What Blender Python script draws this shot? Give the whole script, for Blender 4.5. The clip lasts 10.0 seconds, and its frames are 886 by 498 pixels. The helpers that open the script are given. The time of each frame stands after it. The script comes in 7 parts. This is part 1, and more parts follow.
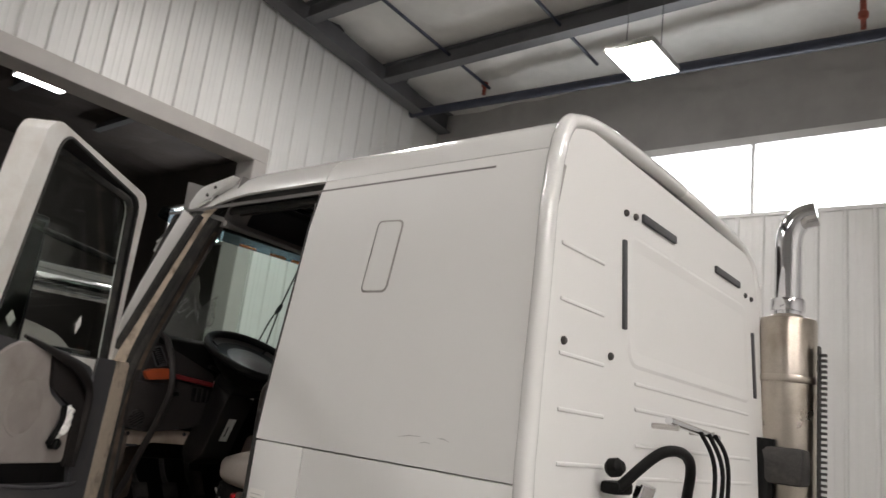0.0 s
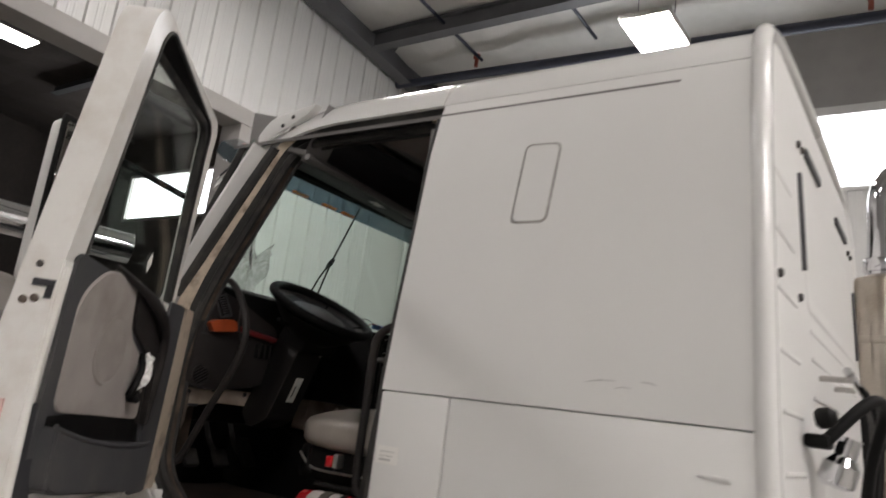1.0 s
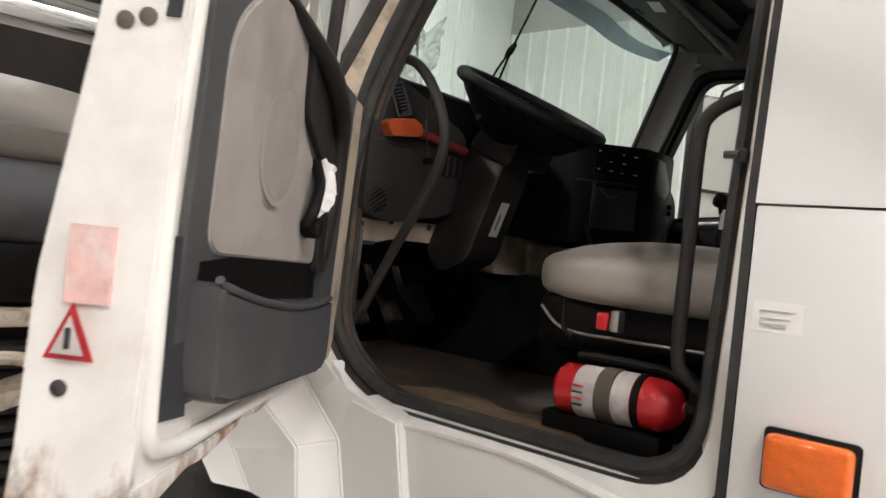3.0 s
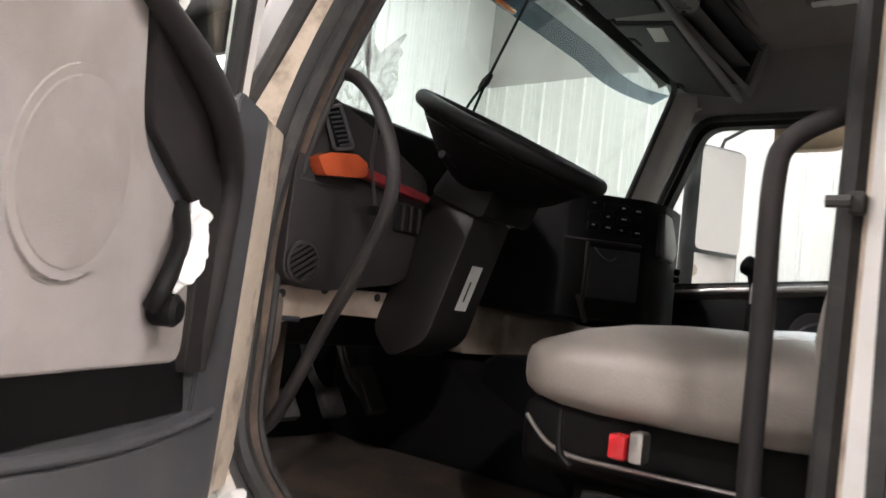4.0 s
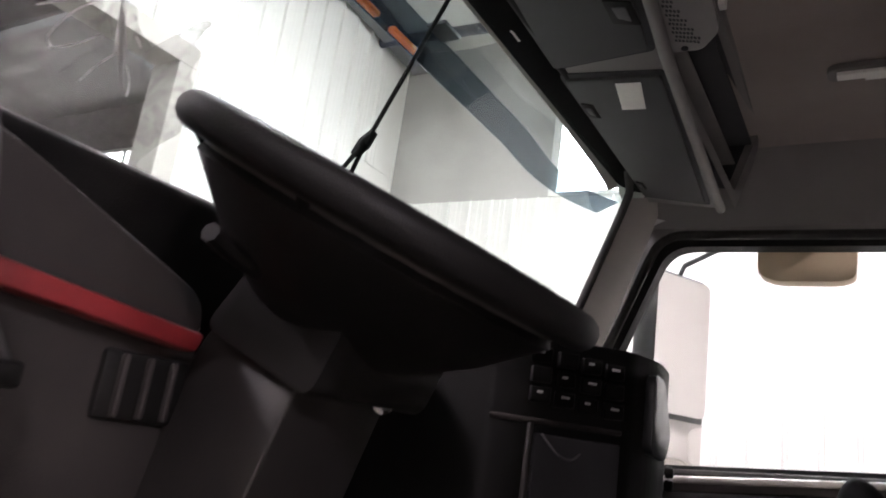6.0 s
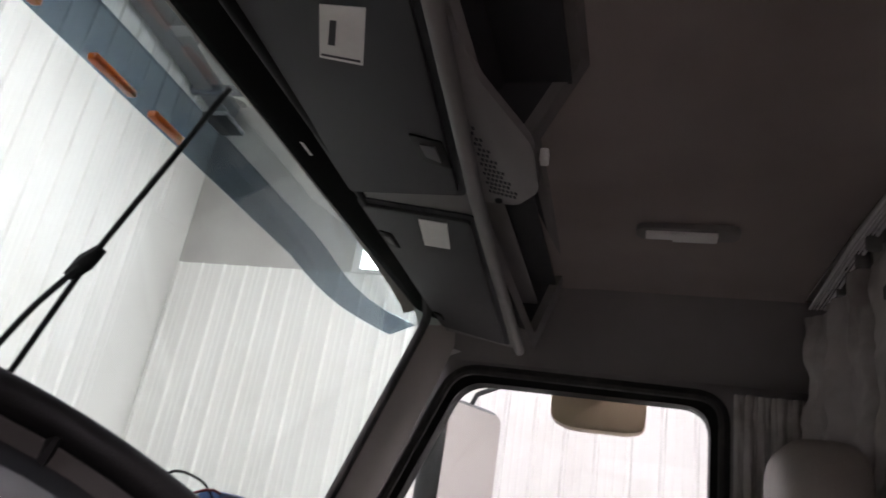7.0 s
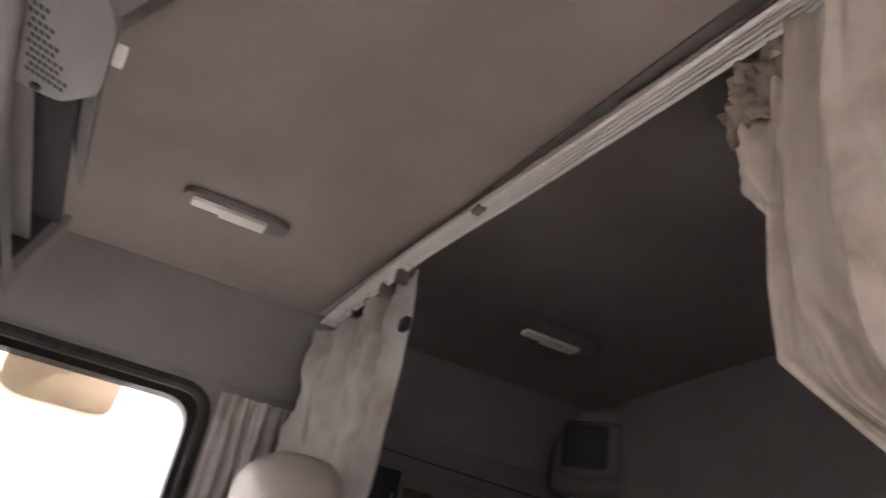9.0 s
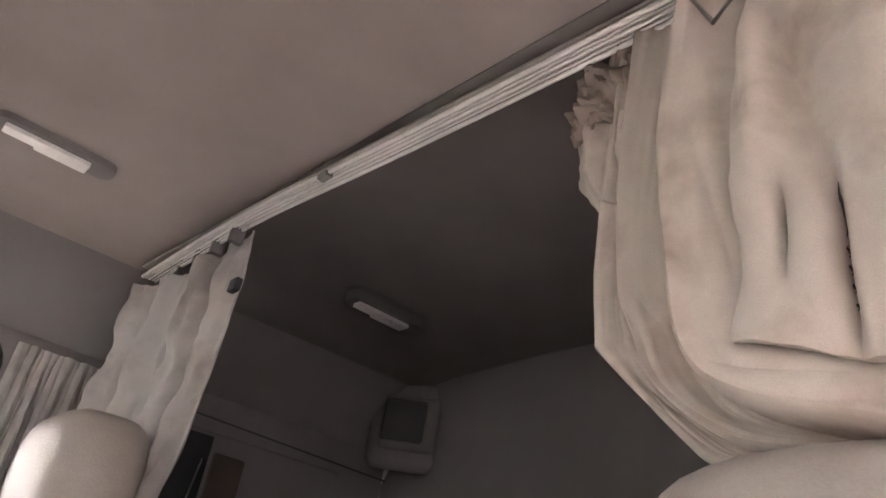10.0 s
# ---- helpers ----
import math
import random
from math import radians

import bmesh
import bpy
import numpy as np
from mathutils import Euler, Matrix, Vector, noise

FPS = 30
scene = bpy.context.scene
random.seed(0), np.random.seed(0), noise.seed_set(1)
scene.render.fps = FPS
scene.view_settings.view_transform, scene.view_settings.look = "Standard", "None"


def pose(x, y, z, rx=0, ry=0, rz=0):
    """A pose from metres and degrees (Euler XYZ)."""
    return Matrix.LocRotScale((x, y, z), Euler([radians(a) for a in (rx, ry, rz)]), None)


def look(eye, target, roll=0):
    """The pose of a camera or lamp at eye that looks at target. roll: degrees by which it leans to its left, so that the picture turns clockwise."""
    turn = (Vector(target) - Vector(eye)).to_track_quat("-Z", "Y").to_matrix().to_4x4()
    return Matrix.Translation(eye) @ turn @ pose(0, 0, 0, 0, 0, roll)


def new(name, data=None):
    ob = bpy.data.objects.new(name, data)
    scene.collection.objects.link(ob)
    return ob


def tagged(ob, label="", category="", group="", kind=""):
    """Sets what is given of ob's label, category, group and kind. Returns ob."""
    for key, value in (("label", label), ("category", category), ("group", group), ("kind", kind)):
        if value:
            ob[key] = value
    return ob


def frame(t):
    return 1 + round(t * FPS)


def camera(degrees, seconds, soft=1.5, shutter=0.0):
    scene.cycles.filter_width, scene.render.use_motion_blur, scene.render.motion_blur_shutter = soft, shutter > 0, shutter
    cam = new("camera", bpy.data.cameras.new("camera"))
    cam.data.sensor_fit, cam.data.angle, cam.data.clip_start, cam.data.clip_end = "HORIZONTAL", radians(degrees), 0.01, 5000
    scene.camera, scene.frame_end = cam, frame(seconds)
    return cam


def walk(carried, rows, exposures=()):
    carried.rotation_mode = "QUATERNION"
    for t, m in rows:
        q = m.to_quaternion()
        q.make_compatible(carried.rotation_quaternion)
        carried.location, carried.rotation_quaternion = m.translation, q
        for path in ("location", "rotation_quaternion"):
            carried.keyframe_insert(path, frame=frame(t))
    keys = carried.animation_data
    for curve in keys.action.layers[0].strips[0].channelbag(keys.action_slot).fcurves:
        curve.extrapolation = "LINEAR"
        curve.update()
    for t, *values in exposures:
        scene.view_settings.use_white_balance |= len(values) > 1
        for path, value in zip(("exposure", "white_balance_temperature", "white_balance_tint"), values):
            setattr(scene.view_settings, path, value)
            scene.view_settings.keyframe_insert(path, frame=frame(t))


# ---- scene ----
# ---- camera ----
cam = camera(62.1, 10.0, 1.5, 0.35)
PATH = [
    (0, (2.033, -1.602, 1.933), (0.788, -0.103, 2.384), 7.1),
    (0.5, (1.694, -1.61, 1.882), (0.581, -0.013, 2.341), 7.3),
    (1, (1.361, -1.696, 1.756), (0.229, -0.105, 2.189), 7.4),
    (1.5, (1.058, -1.659, 1.672), (-0.092, -0.033, 1.859), 6.9),
    (2, (0.725, -1.527, 1.676), (-0.429, 0.107, 1.705), 6.5),
    (2.2, (0.615, -1.488, 1.663), (-0.575, 0.119, 1.674), 6.4),
    (3.3, (0.316, -1.084, 1.714), (-0.967, 0.45, 1.708), 6.1),
    (3.5, (0.26, -0.984, 1.736), (-1.004, 0.566, 1.763), 6.3),
    (4, (0.093, -0.81, 1.733), (-1.14, 0.757, 1.879), 6.6),
    (4.5, (-0.067, -0.613, 1.761), (-1.231, 0.989, 2.043), 7.0),
    (5, (-0.183, -0.355, 1.802), (-1.286, 1.27, 2.179), 7.6),
    (5.2, (-0.232, -0.264, 1.811), (-1.324, 1.357, 2.235), 7.6),
    (6.3, (-0.406, 0.021, 1.981), (-1.317, 1.714, 2.532), 8.6),
    (6.5, (-0.406, 0.063, 2.048), (-1.208, 1.793, 2.652), 8.9),
    (7, (-0.455, 0.155, 2.13), (-0.993, 1.933, 2.871), 9.5),
    (7.5, (-0.497, 0.24, 2.154), (-0.787, 2.056, 2.94), 10.3),
    (8, (-0.492, 0.269, 2.161), (-0.454, 2.086, 2.996), 11.0),
    (8.5, (-0.501, 0.272, 2.16), (-0.131, 2.026, 3.047), 11.3),
    (9, (-0.507, 0.321, 2.165), (0.195, 1.949, 3.09), 10.9),
    (9.5, (-0.512, 0.327, 2.162), (0.487, 1.778, 3.108), 10.4),
    (10, (-0.51, 0.331, 2.16), (0.574, 1.725, 3.1), 10.2),
]
EXPOSURE = [(0.0, -0.95, 6600, 12), (0.5, -1.08, 6600, 12), (1.0, -0.97, 6600, 13), (1.5, -0.75, 6600, 14), (2.0, -0.34, 6600, 14), (3.3, 0.1, 6550, 11), (4.0, 0.6, 6480, 16), (4.5, 0.88, 6530, 23), (5.0, 0.92, 6550, 30), (6.3, 0.95, 6500, 27), (7.0, 0.42, 6450, 29), (7.5, 0.72, 6550, 33), (8.0, 1.93, 6600, 37), (8.5, 2.75, 6650, 30), (9.0, 2.9, 6700, 29), (9.5, 2.75, 6850, 28), (10.0, 3.25, 6750, 28)]
walk(cam, [(t, look(eye, target, roll)) for t, eye, target, roll in PATH], EXPOSURE)

# ---- world, sun and lamps ----
world = bpy.data.worlds.new("shop_sky")
scene.world = world
world.use_nodes = True
wn = world.node_tree.nodes
sky = wn.new("ShaderNodeTexSky")
sky.sky_type = "NISHITA"
sky.sun_disc = False
sky.sun_elevation = radians(35)
sky.sun_rotation = radians(160)
wn["Background"].inputs[1].default_value = 0.12
world.node_tree.links.new(sky.outputs[0], wn["Background"].inputs[0])


# ---- mesh helpers ----
ORIGIN = {}


def thing(name, at, label, category, group="", kind=""):
    ob = new(name)
    ob.empty_display_size = 0.1
    ob.location = at
    ORIGIN[ob.name] = Vector(at)
    return tagged(ob, label, category, group, kind)


def solo(name, bm, material, label, category, group="", kind="", smooth=False):
    """A mesh that is a thing by itself."""
    me = bpy.data.meshes.new(name)
    bmesh.ops.recalc_face_normals(bm, faces=bm.faces[:])
    if smooth:
        for f in bm.faces:
            f.smooth = True
    bm.to_mesh(me)
    bm.free()
    me.materials.append(material)
    ob = new(name, me)
    ORIGIN[ob.name] = Vector((0, 0, 0))
    if smooth:
        me.set_sharp_from_angle(angle=radians(38))
    return tagged(ob, label, category, group, kind)


def part(name, bm, material, parent, label="", smooth=True):
    """One bmesh in world metres as one mesh object under a thing or a part."""
    o = ORIGIN[parent.name]
    bmesh.ops.recalc_face_normals(bm, faces=bm.faces[:])
    bmesh.ops.translate(bm, verts=bm.verts[:], vec=-o)
    me = bpy.data.meshes.new(name)
    if smooth:
        for f in bm.faces:
            f.smooth = True
    bm.to_mesh(me)
    bm.free()
    me.materials.append(material)
    if smooth:
        me.set_sharp_from_angle(angle=radians(38))
    ob = new(name, me)
    ob.parent = parent
    ORIGIN[ob.name] = o.copy()
    return tagged(ob, label)


def box(x0, x1, y0, y1, z0, z1, bevel=0.0, seg=2, turn=None, bm=None):
    bm2 = bmesh.new()
    bmesh.ops.create_cube(bm2, size=1.0)
    bmesh.ops.scale(bm2, vec=(abs(x1 - x0), abs(y1 - y0), abs(z1 - z0)), verts=bm2.verts[:])
    if bevel > 0:
        bmesh.ops.bevel(bm2, geom=bm2.edges[:], offset=bevel, segments=seg, affect="EDGES", profile=0.5)
    m = Matrix.Translation(((x0 + x1) / 2, (y0 + y1) / 2, (z0 + z1) / 2))
    if turn is not None:
        m = m @ Euler([radians(a) for a in turn]).to_matrix().to_4x4()
    bmesh.ops.transform(bm2, matrix=m, verts=bm2.verts[:])
    return merged(bm, bm2)


def merged(bm, bm2):
    if bm is None:
        return bm2
    me = bpy.data.meshes.new("tmp")
    bm2.to_mesh(me)
    bm2.free()
    bm.from_mesh(me)
    bpy.data.meshes.remove(me)
    return bm


def lift(axis, a, u, v):
    """A point of the plane across an axis: x: (u, v) = (y, z); y: (x, z); z: (x, y)."""
    return Vector((a, u, v) if axis == "x" else (u, a, v) if axis == "y" else (u, v, a))


def prism(pts, axis, a, b, bevel=0.0, seg=2, bm=None):
    """A polygon stood off from a to b along an axis."""
    bm2 = bmesh.new()
    lo = [bm2.verts.new(lift(axis, a, u, v)) for u, v in pts]
    hi = [bm2.verts.new(lift(axis, b, u, v)) for u, v in pts]
    bm2.faces.new(lo)
    bm2.faces.new(hi[::-1])
    n = len(pts)
    for i in range(n):
        bm2.faces.new((lo[i], hi[i], hi[(i + 1) % n], lo[(i + 1) % n]))
    bmesh.ops.recalc_face_normals(bm2, faces=bm2.faces[:])
    if bevel > 0:
        bmesh.ops.bevel(bm2, geom=bm2.edges[:], offset=bevel, segments=seg, affect="EDGES", profile=0.5, clamp_overlap=True)
    return merged(bm, bm2)


def rounded(pts, radii, n=6):
    """A polygon with its corners rounded."""
    out = []
    m = len(pts)
    for i, p in enumerate(pts):
        r = radii[i] if isinstance(radii, (list, tuple)) else radii
        p = Vector((p[0], p[1]))
        a, b = Vector(pts[i - 1][:2]), Vector(pts[(i + 1) % m][:2])
        da, db = (a - p).normalized(), (b - p).normalized()
        r = min(r, 0.45 * (a - p).length, 0.45 * (b - p).length)
        if r <= 1e-5:
            out.append((p.x, p.y))
            continue
        s, e = p + da * r, p + db * r
        for k in range(n + 1):
            t = k / n
            q = s * (1 - t) ** 2 + p * 2 * t * (1 - t) + e * t * t
            out.append((q.x, q.y))
    return out


def spline(pts, n=8, closed=False):
    """A smooth line through points (Catmull-Rom)."""
    P = [Vector(p) for p in pts]
    out = []
    m = len(P)
    for i in range(m if closed else m - 1):
        if closed:
            p0, p1, p2, p3 = P[i - 1], P[i], P[(i + 1) % m], P[(i + 2) % m]
        else:
            p0, p1, p2, p3 = P[max(i - 1, 0)], P[i], P[i + 1], P[min(i + 2, m - 1)]
        for k in range(n):
            t = k / n
            out.append(0.5 * ((2 * p1) + (p2 - p0) * t + (2 * p0 - 5 * p1 + 4 * p2 - p3) * t * t + (3 * p1 - p0 - 3 * p2 + p3) * t ** 3))
    if not closed:
        out.append(P[-1])
    return out


def tube(pts, r, n=10, closed=False, bm=None, flat=1.0):
    """A round bar along points; r may be a list."""
    bm = bm or bmesh.new()
    P = [Vector(p) for p in pts]
    m = len(P)
    rings = []
    ref = None
    for i, p in enumerate(P):
        if closed:
            d = (P[(i + 1) % m] - P[i - 1]).normalized()
        else:
            d = (P[min(i + 1, m - 1)] - P[max(i - 1, 0)]).normalized()
        if ref is None:
            ref = d.orthogonal().normalized()
        ref = (ref - d * ref.dot(d)).normalized()
        side = d.cross(ref)
        rr = r[i] if isinstance(r, (list, tuple)) else r
        rings.append([bm.verts.new(p + ref * (rr * math.cos(2 * math.pi * k / n)) + side * (rr * flat * math.sin(2 * math.pi * k / n))) for k in range(n)])
    for i in range(m if closed else m - 1):
        a, b = rings[i], rings[(i + 1) % m]
        for k in range(n):
            bm.faces.new((a[k], a[(k + 1) % n], b[(k + 1) % n], b[k]))
    if not closed:
        bm.faces.new(rings[0][::-1])
        bm.faces.new(rings[-1])
    return bm


def lathe(profile, at, axis=(0, 0, 1), n=32, bm=None, caps=True):
    """A profile of (radius, height) turned about an axis."""
    bm2 = bmesh.new()
    rings = []
    for r, h in profile:
        rings.append([bm2.verts.new((r * math.cos(2 * math.pi * k / n), r * math.sin(2 * math.pi * k / n), h)) for k in range(n)])
    for a, b in zip(rings, rings[1:]):
        for k in range(n):
            bm2.faces.new((a[k], a[(k + 1) % n], b[(k + 1) % n], b[k]))
    if caps:
        bm2.faces.new(rings[0][::-1])
        bm2.faces.new(rings[-1])
    else:
        for k in range(n):
            bm2.faces.new((rings[-1][k], rings[-1][(k + 1) % n], rings[0][(k + 1) % n], rings[0][k]))
    q = Vector((0, 0, 1)).rotation_difference(Vector(axis))
    bmesh.ops.transform(bm2, matrix=Matrix.Translation(at) @ q.to_matrix().to_4x4(), verts=bm2.verts[:])
    return merged(bm, bm2)


def sheet(fn, us, vs, thick=0.0, bm=None):
    """A surface fn(u, v), with a thickness to one side."""
    bm2 = bmesh.new()
    g = [[bm2.verts.new(fn(u, v)) for v in vs] for u in us]
    for i in range(len(us) - 1):
        for j in range(len(vs) - 1):
            bm2.faces.new((g[i][j], g[i + 1][j], g[i + 1][j + 1], g[i][j + 1]))
    if thick:
        bm2.normal_update()
        nu, nv = len(us), len(vs)
        h = [[bm2.verts.new(g[i][j].co + g[i][j].normal * -thick) for j in range(nv)] for i in range(nu)]
        for i in range(nu - 1):
            for j in range(nv - 1):
                bm2.faces.new((h[i][j], h[i][j + 1], h[i + 1][j + 1], h[i + 1][j]))
        rim = [(i, 0) for i in range(nu)] + [(nu - 1, j) for j in range(1, nv)] + [(i, nv - 1) for i in range(nu - 2, -1, -1)] + [(0, j) for j in range(nv - 2, 0, -1)]
        for (a, b), (c, d) in zip(rim, rim[1:] + rim[:1]):
            bm2.faces.new((g[a][b], h[a][b], h[c][d], g[c][d]))
        bmesh.ops.recalc_face_normals(bm2, faces=bm2.faces[:])
    return merged(bm, bm2)


def ring(inner, outer, fn_in, fn_out, bm=None):
    """A band between two loops of equal length, as fn gives their points."""
    bm = bm or bmesh.new()
    a = [bm.verts.new(fn_in(*p)) for p in inner]
    b = [bm.verts.new(fn_out(*p)) for p in outer]
    n = len(a)
    for i in range(n):
        bm.faces.new((a[i], a[(i + 1) % n], b[(i + 1) % n], b[i]))
    return bm


def frange(a, b, n):
    return [a + (b - a) * i / n for i in range(n + 1)]


def lerp_table(table, z):
    for (z0, y0), (z1, y1) in zip(table, table[1:]):
        if z <= z1:
            t = max(0.0, (z - z0) / (z1 - z0))
            return y0 + (y1 - y0) * t
    return table[-1][1]


# ---- materials ----
def material(name, base, rough=0.6, metal=0.0, vary=0.12, scale=6.0, fine=120.0, bump=0.08, dirt=None, dirt_amount=0.0, dirt_scale=3.0, coat=0.0, stretch=(1, 1, 1), rough_vary=0.1, spec=0.5, lump=0.0):
    """A painted or worn surface: colour that varies at two scales, dirt in patches, fine relief."""
    m = bpy.data.materials.new(name)
    m.use_nodes = True
    nt = m.node_tree
    N, L = nt.nodes, nt.links
    b = N["Principled BSDF"]
    tc = N.new("ShaderNodeTexCoord")
    geo = N.new("ShaderNodeNewGeometry")
    mp = N.new("ShaderNodeMapping")
    mp.inputs["Scale"].default_value = stretch
    L.new(geo.outputs["Position"], mp.inputs["Vector"])
    n1 = N.new("ShaderNodeTexNoise")
    n1.inputs["Scale"].default_value = scale
    n1.inputs["Detail"].default_value = 6
    n2 = N.new("ShaderNodeTexNoise")
    n2.inputs["Scale"].default_value = fine
    n2.inputs["Detail"].default_value = 4
    for n in (n1, n2):
        L.new(mp.outputs[0], n.inputs["Vector"])
    mix = N.new("ShaderNodeMix")
    mix.data_type = "RGBA"
    lo = [max(0.0, c * (1 - vary)) for c in base]
    hi = [min(1.0, c * (1 + vary)) for c in base]
    mix.inputs["A"].default_value = (*lo, 1)
    mix.inputs["B"].default_value = (*hi, 1)
    add = N.new("ShaderNodeMath")
    add.operation = "ADD"
    mul = N.new("ShaderNodeMath")
    mul.operation = "MULTIPLY"
    mul.inputs[1].default_value = 0.35
    L.new(n2.outputs["Fac"], mul.inputs[0])
    L.new(n1.outputs["Fac"], add.inputs[0])
    L.new(mul.outputs[0], add.inputs[1])
    ramp = N.new("ShaderNodeMapRange")
    ramp.inputs["From Min"].default_value = 0.4
    ramp.inputs["From Max"].default_value = 0.95
    L.new(add.outputs[0], ramp.inputs["Value"])
    L.new(ramp.outputs[0], mix.inputs["Factor"])
    colour = mix.outputs["Result"]
    if dirt:
        n3 = N.new("ShaderNodeTexNoise")
        n3.inputs["Scale"].default_value = dirt_scale
        n3.inputs["Detail"].default_value = 6
        n3.inputs["Roughness"].default_value = 0.55
        L.new(mp.outputs[0], n3.inputs["Vector"])
        r3 = N.new("ShaderNodeMapRange")
        r3.inputs["From Min"].default_value = 0.48
        r3.inputs["From Max"].default_value = 0.72
        r3.inputs["To Max"].default_value = dirt_amount
        L.new(n3.outputs["Fac"], r3.inputs["Value"])
        m2 = N.new("ShaderNodeMix")
        m2.data_type = "RGBA"
        L.new(r3.outputs[0], m2.inputs["Factor"])
        L.new(colour, m2.inputs["A"])
        m2.inputs["B"].default_value = (*dirt, 1)
        colour = m2.outputs["Result"]
    L.new(colour, b.inputs["Base Color"])
    b.inputs["Metallic"].default_value = metal
    b.inputs["Specular IOR Level"].default_value = spec
    b.inputs["Coat Weight"].default_value = coat
    b.inputs["Coat Roughness"].default_value = 0.12
    rr = N.new("ShaderNodeMapRange")
    rr.inputs["To Min"].default_value = max(0.02, rough - rough_vary)
    rr.inputs["To Max"].default_value = min(1.0, rough + rough_vary)
    L.new(n1.outputs["Fac"], rr.inputs["Value"])
    L.new(rr.outputs[0], b.inputs["Roughness"])
    if bump:
        bp = N.new("ShaderNodeBump")
        bp.inputs["Strength"].default_value = bump
        bp.inputs["Distance"].default_value = 0.004
        L.new(n2.outputs["Fac"], bp.inputs["Height"])
        if lump:
            b2 = N.new("ShaderNodeBump")
            b2.inputs["Strength"].default_value = lump
            b2.inputs["Distance"].default_value = 0.02
            L.new(n1.outputs["Fac"], b2.inputs["Height"])
            L.new(b2.outputs[0], bp.inputs["Normal"])
        L.new(bp.outputs[0], b.inputs["Normal"])
    return m


def glass(name, tint=(0.9, 0.97, 0.94), rough=0.0):
    m = bpy.data.materials.new(name)
    m.use_nodes = True
    N, L = m.node_tree.nodes, m.node_tree.links
    N.remove(N["Principled BSDF"])
    out = N["Material Output"]
    tr = N.new("ShaderNodeBsdfTransparent")
    tr.inputs[0].default_value = (*tint, 1)
    gl = N.new("ShaderNodeBsdfGlossy")
    gl.inputs["Roughness"].default_value = 0.02
    lw = N.new("ShaderNodeLayerWeight")
    lw.inputs[0].default_value = 0.5
    pw = N.new("ShaderNodeMath")
    pw.operation = "POWER"
    pw.inputs[1].default_value = 5.0
    L.new(lw.outputs["Facing"], pw.inputs[0])
    fr = N.new("ShaderNodeMath")
    fr.operation = "MULTIPLY_ADD"
    fr.inputs[1].default_value = 0.75
    fr.inputs[2].default_value = 0.03
    L.new(pw.outputs[0], fr.inputs[0])
    mx = N.new("ShaderNodeMixShader")
    L.new(fr.outputs[0], mx.inputs[0])
    L.new(tr.outputs[0], mx.inputs[1])
    L.new(gl.outputs[0], mx.inputs[2])
    L.new(mx.outputs[0], out.inputs[0])
    return m


def glow(name, colour, strength):
    m = bpy.data.materials.new(name)
    m.use_nodes = True
    b = m.node_tree.nodes["Principled BSDF"]
    b.inputs["Base Color"].default_value = (*colour, 1)
    b.inputs["Emission Color"].default_value = (*colour, 1)
    b.inputs["Emission Strength"].default_value = strength
    return m


M_WHITE = material("white_truck_paint", (0.72, 0.71, 0.69), 0.52, vary=0.02, scale=1.3, fine=300, bump=0.012, dirt=(0.60, 0.57, 0.53), dirt_amount=0.08, dirt_scale=0.9)
M_WHITEDOOR = material("worn_white_paint", (0.82, 0.80, 0.765), 0.34, vary=0.04, scale=5, bump=0.03, dirt=(0.45, 0.36, 0.27), dirt_amount=0.28, dirt_scale=9, coat=0.2)
M_CREAM = material("dirty_cream_paint", (0.62, 0.52, 0.41), 0.55, vary=0.15, scale=14, dirt=(0.13, 0.085, 0.055), dirt_amount=0.85, dirt_scale=14)
M_RUST = material("rusty_steel", (0.24, 0.10, 0.035), 0.9, vary=0.7, scale=35, fine=220, bump=0.6, dirt=(0.58, 0.50, 0.42), dirt_amount=1.6, dirt_scale=26)
M_RUBBER = material("black_rubber", (0.022, 0.021, 0.02), 0.7, vary=0.25, scale=20, bump=0.1, dirt=(0.1, 0.085, 0.07), dirt_amount=0.35, dirt_scale=14)
M_BLACK = material("black_plastic", (0.0055, 0.0052, 0.0052), 0.55, vary=0.2, scale=14, fine=500, bump=0.15, dirt=(0.017, 0.0145, 0.013), dirt_amount=0.3, dirt_scale=8, spec=0.15)
M_DASH = material("dark_grey_dash_plastic", (0.022, 0.019, 0.0185), 0.55, vary=0.15, scale=10, fine=600, bump=0.18, spec=0.3, dirt=(0.045, 0.037, 0.032), dirt_amount=0.4, dirt_scale=6)
M_COLUMN = material("black_column_plastic", (0.011, 0.0095, 0.0092), 0.5, vary=0.2, scale=10, fine=600, bump=0.18, spec=0.3, dirt=(0.03, 0.025, 0.02), dirt_amount=0.4, dirt_scale=6)
M_GREYPL = material("grey_plastic", (0.062, 0.062, 0.066), 0.55, vary=0.12, scale=9, fine=500, bump=0.15, spec=0.4, dirt=(0.12, 0.11, 0.1), dirt_amount=0.35, dirt_scale=7)
M_TRIM = material("beige_grey_door_trim", (0.355, 0.32, 0.30), 0.8, vary=0.1, scale=7, fine=700, bump=0.2, dirt=(0.2, 0.165, 0.14), dirt_amount=0.6, dirt_scale=5)
M_BEIGE = material("beige_plastic", (0.41, 0.335, 0.27), 0.6, vary=0.1, scale=8, fine=400, bump=0.1, dirt=(0.15, 0.11, 0.08), dirt_amount=0.7, dirt_scale=7)
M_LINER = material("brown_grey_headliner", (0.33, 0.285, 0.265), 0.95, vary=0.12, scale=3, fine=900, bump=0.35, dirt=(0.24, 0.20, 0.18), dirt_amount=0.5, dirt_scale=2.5)
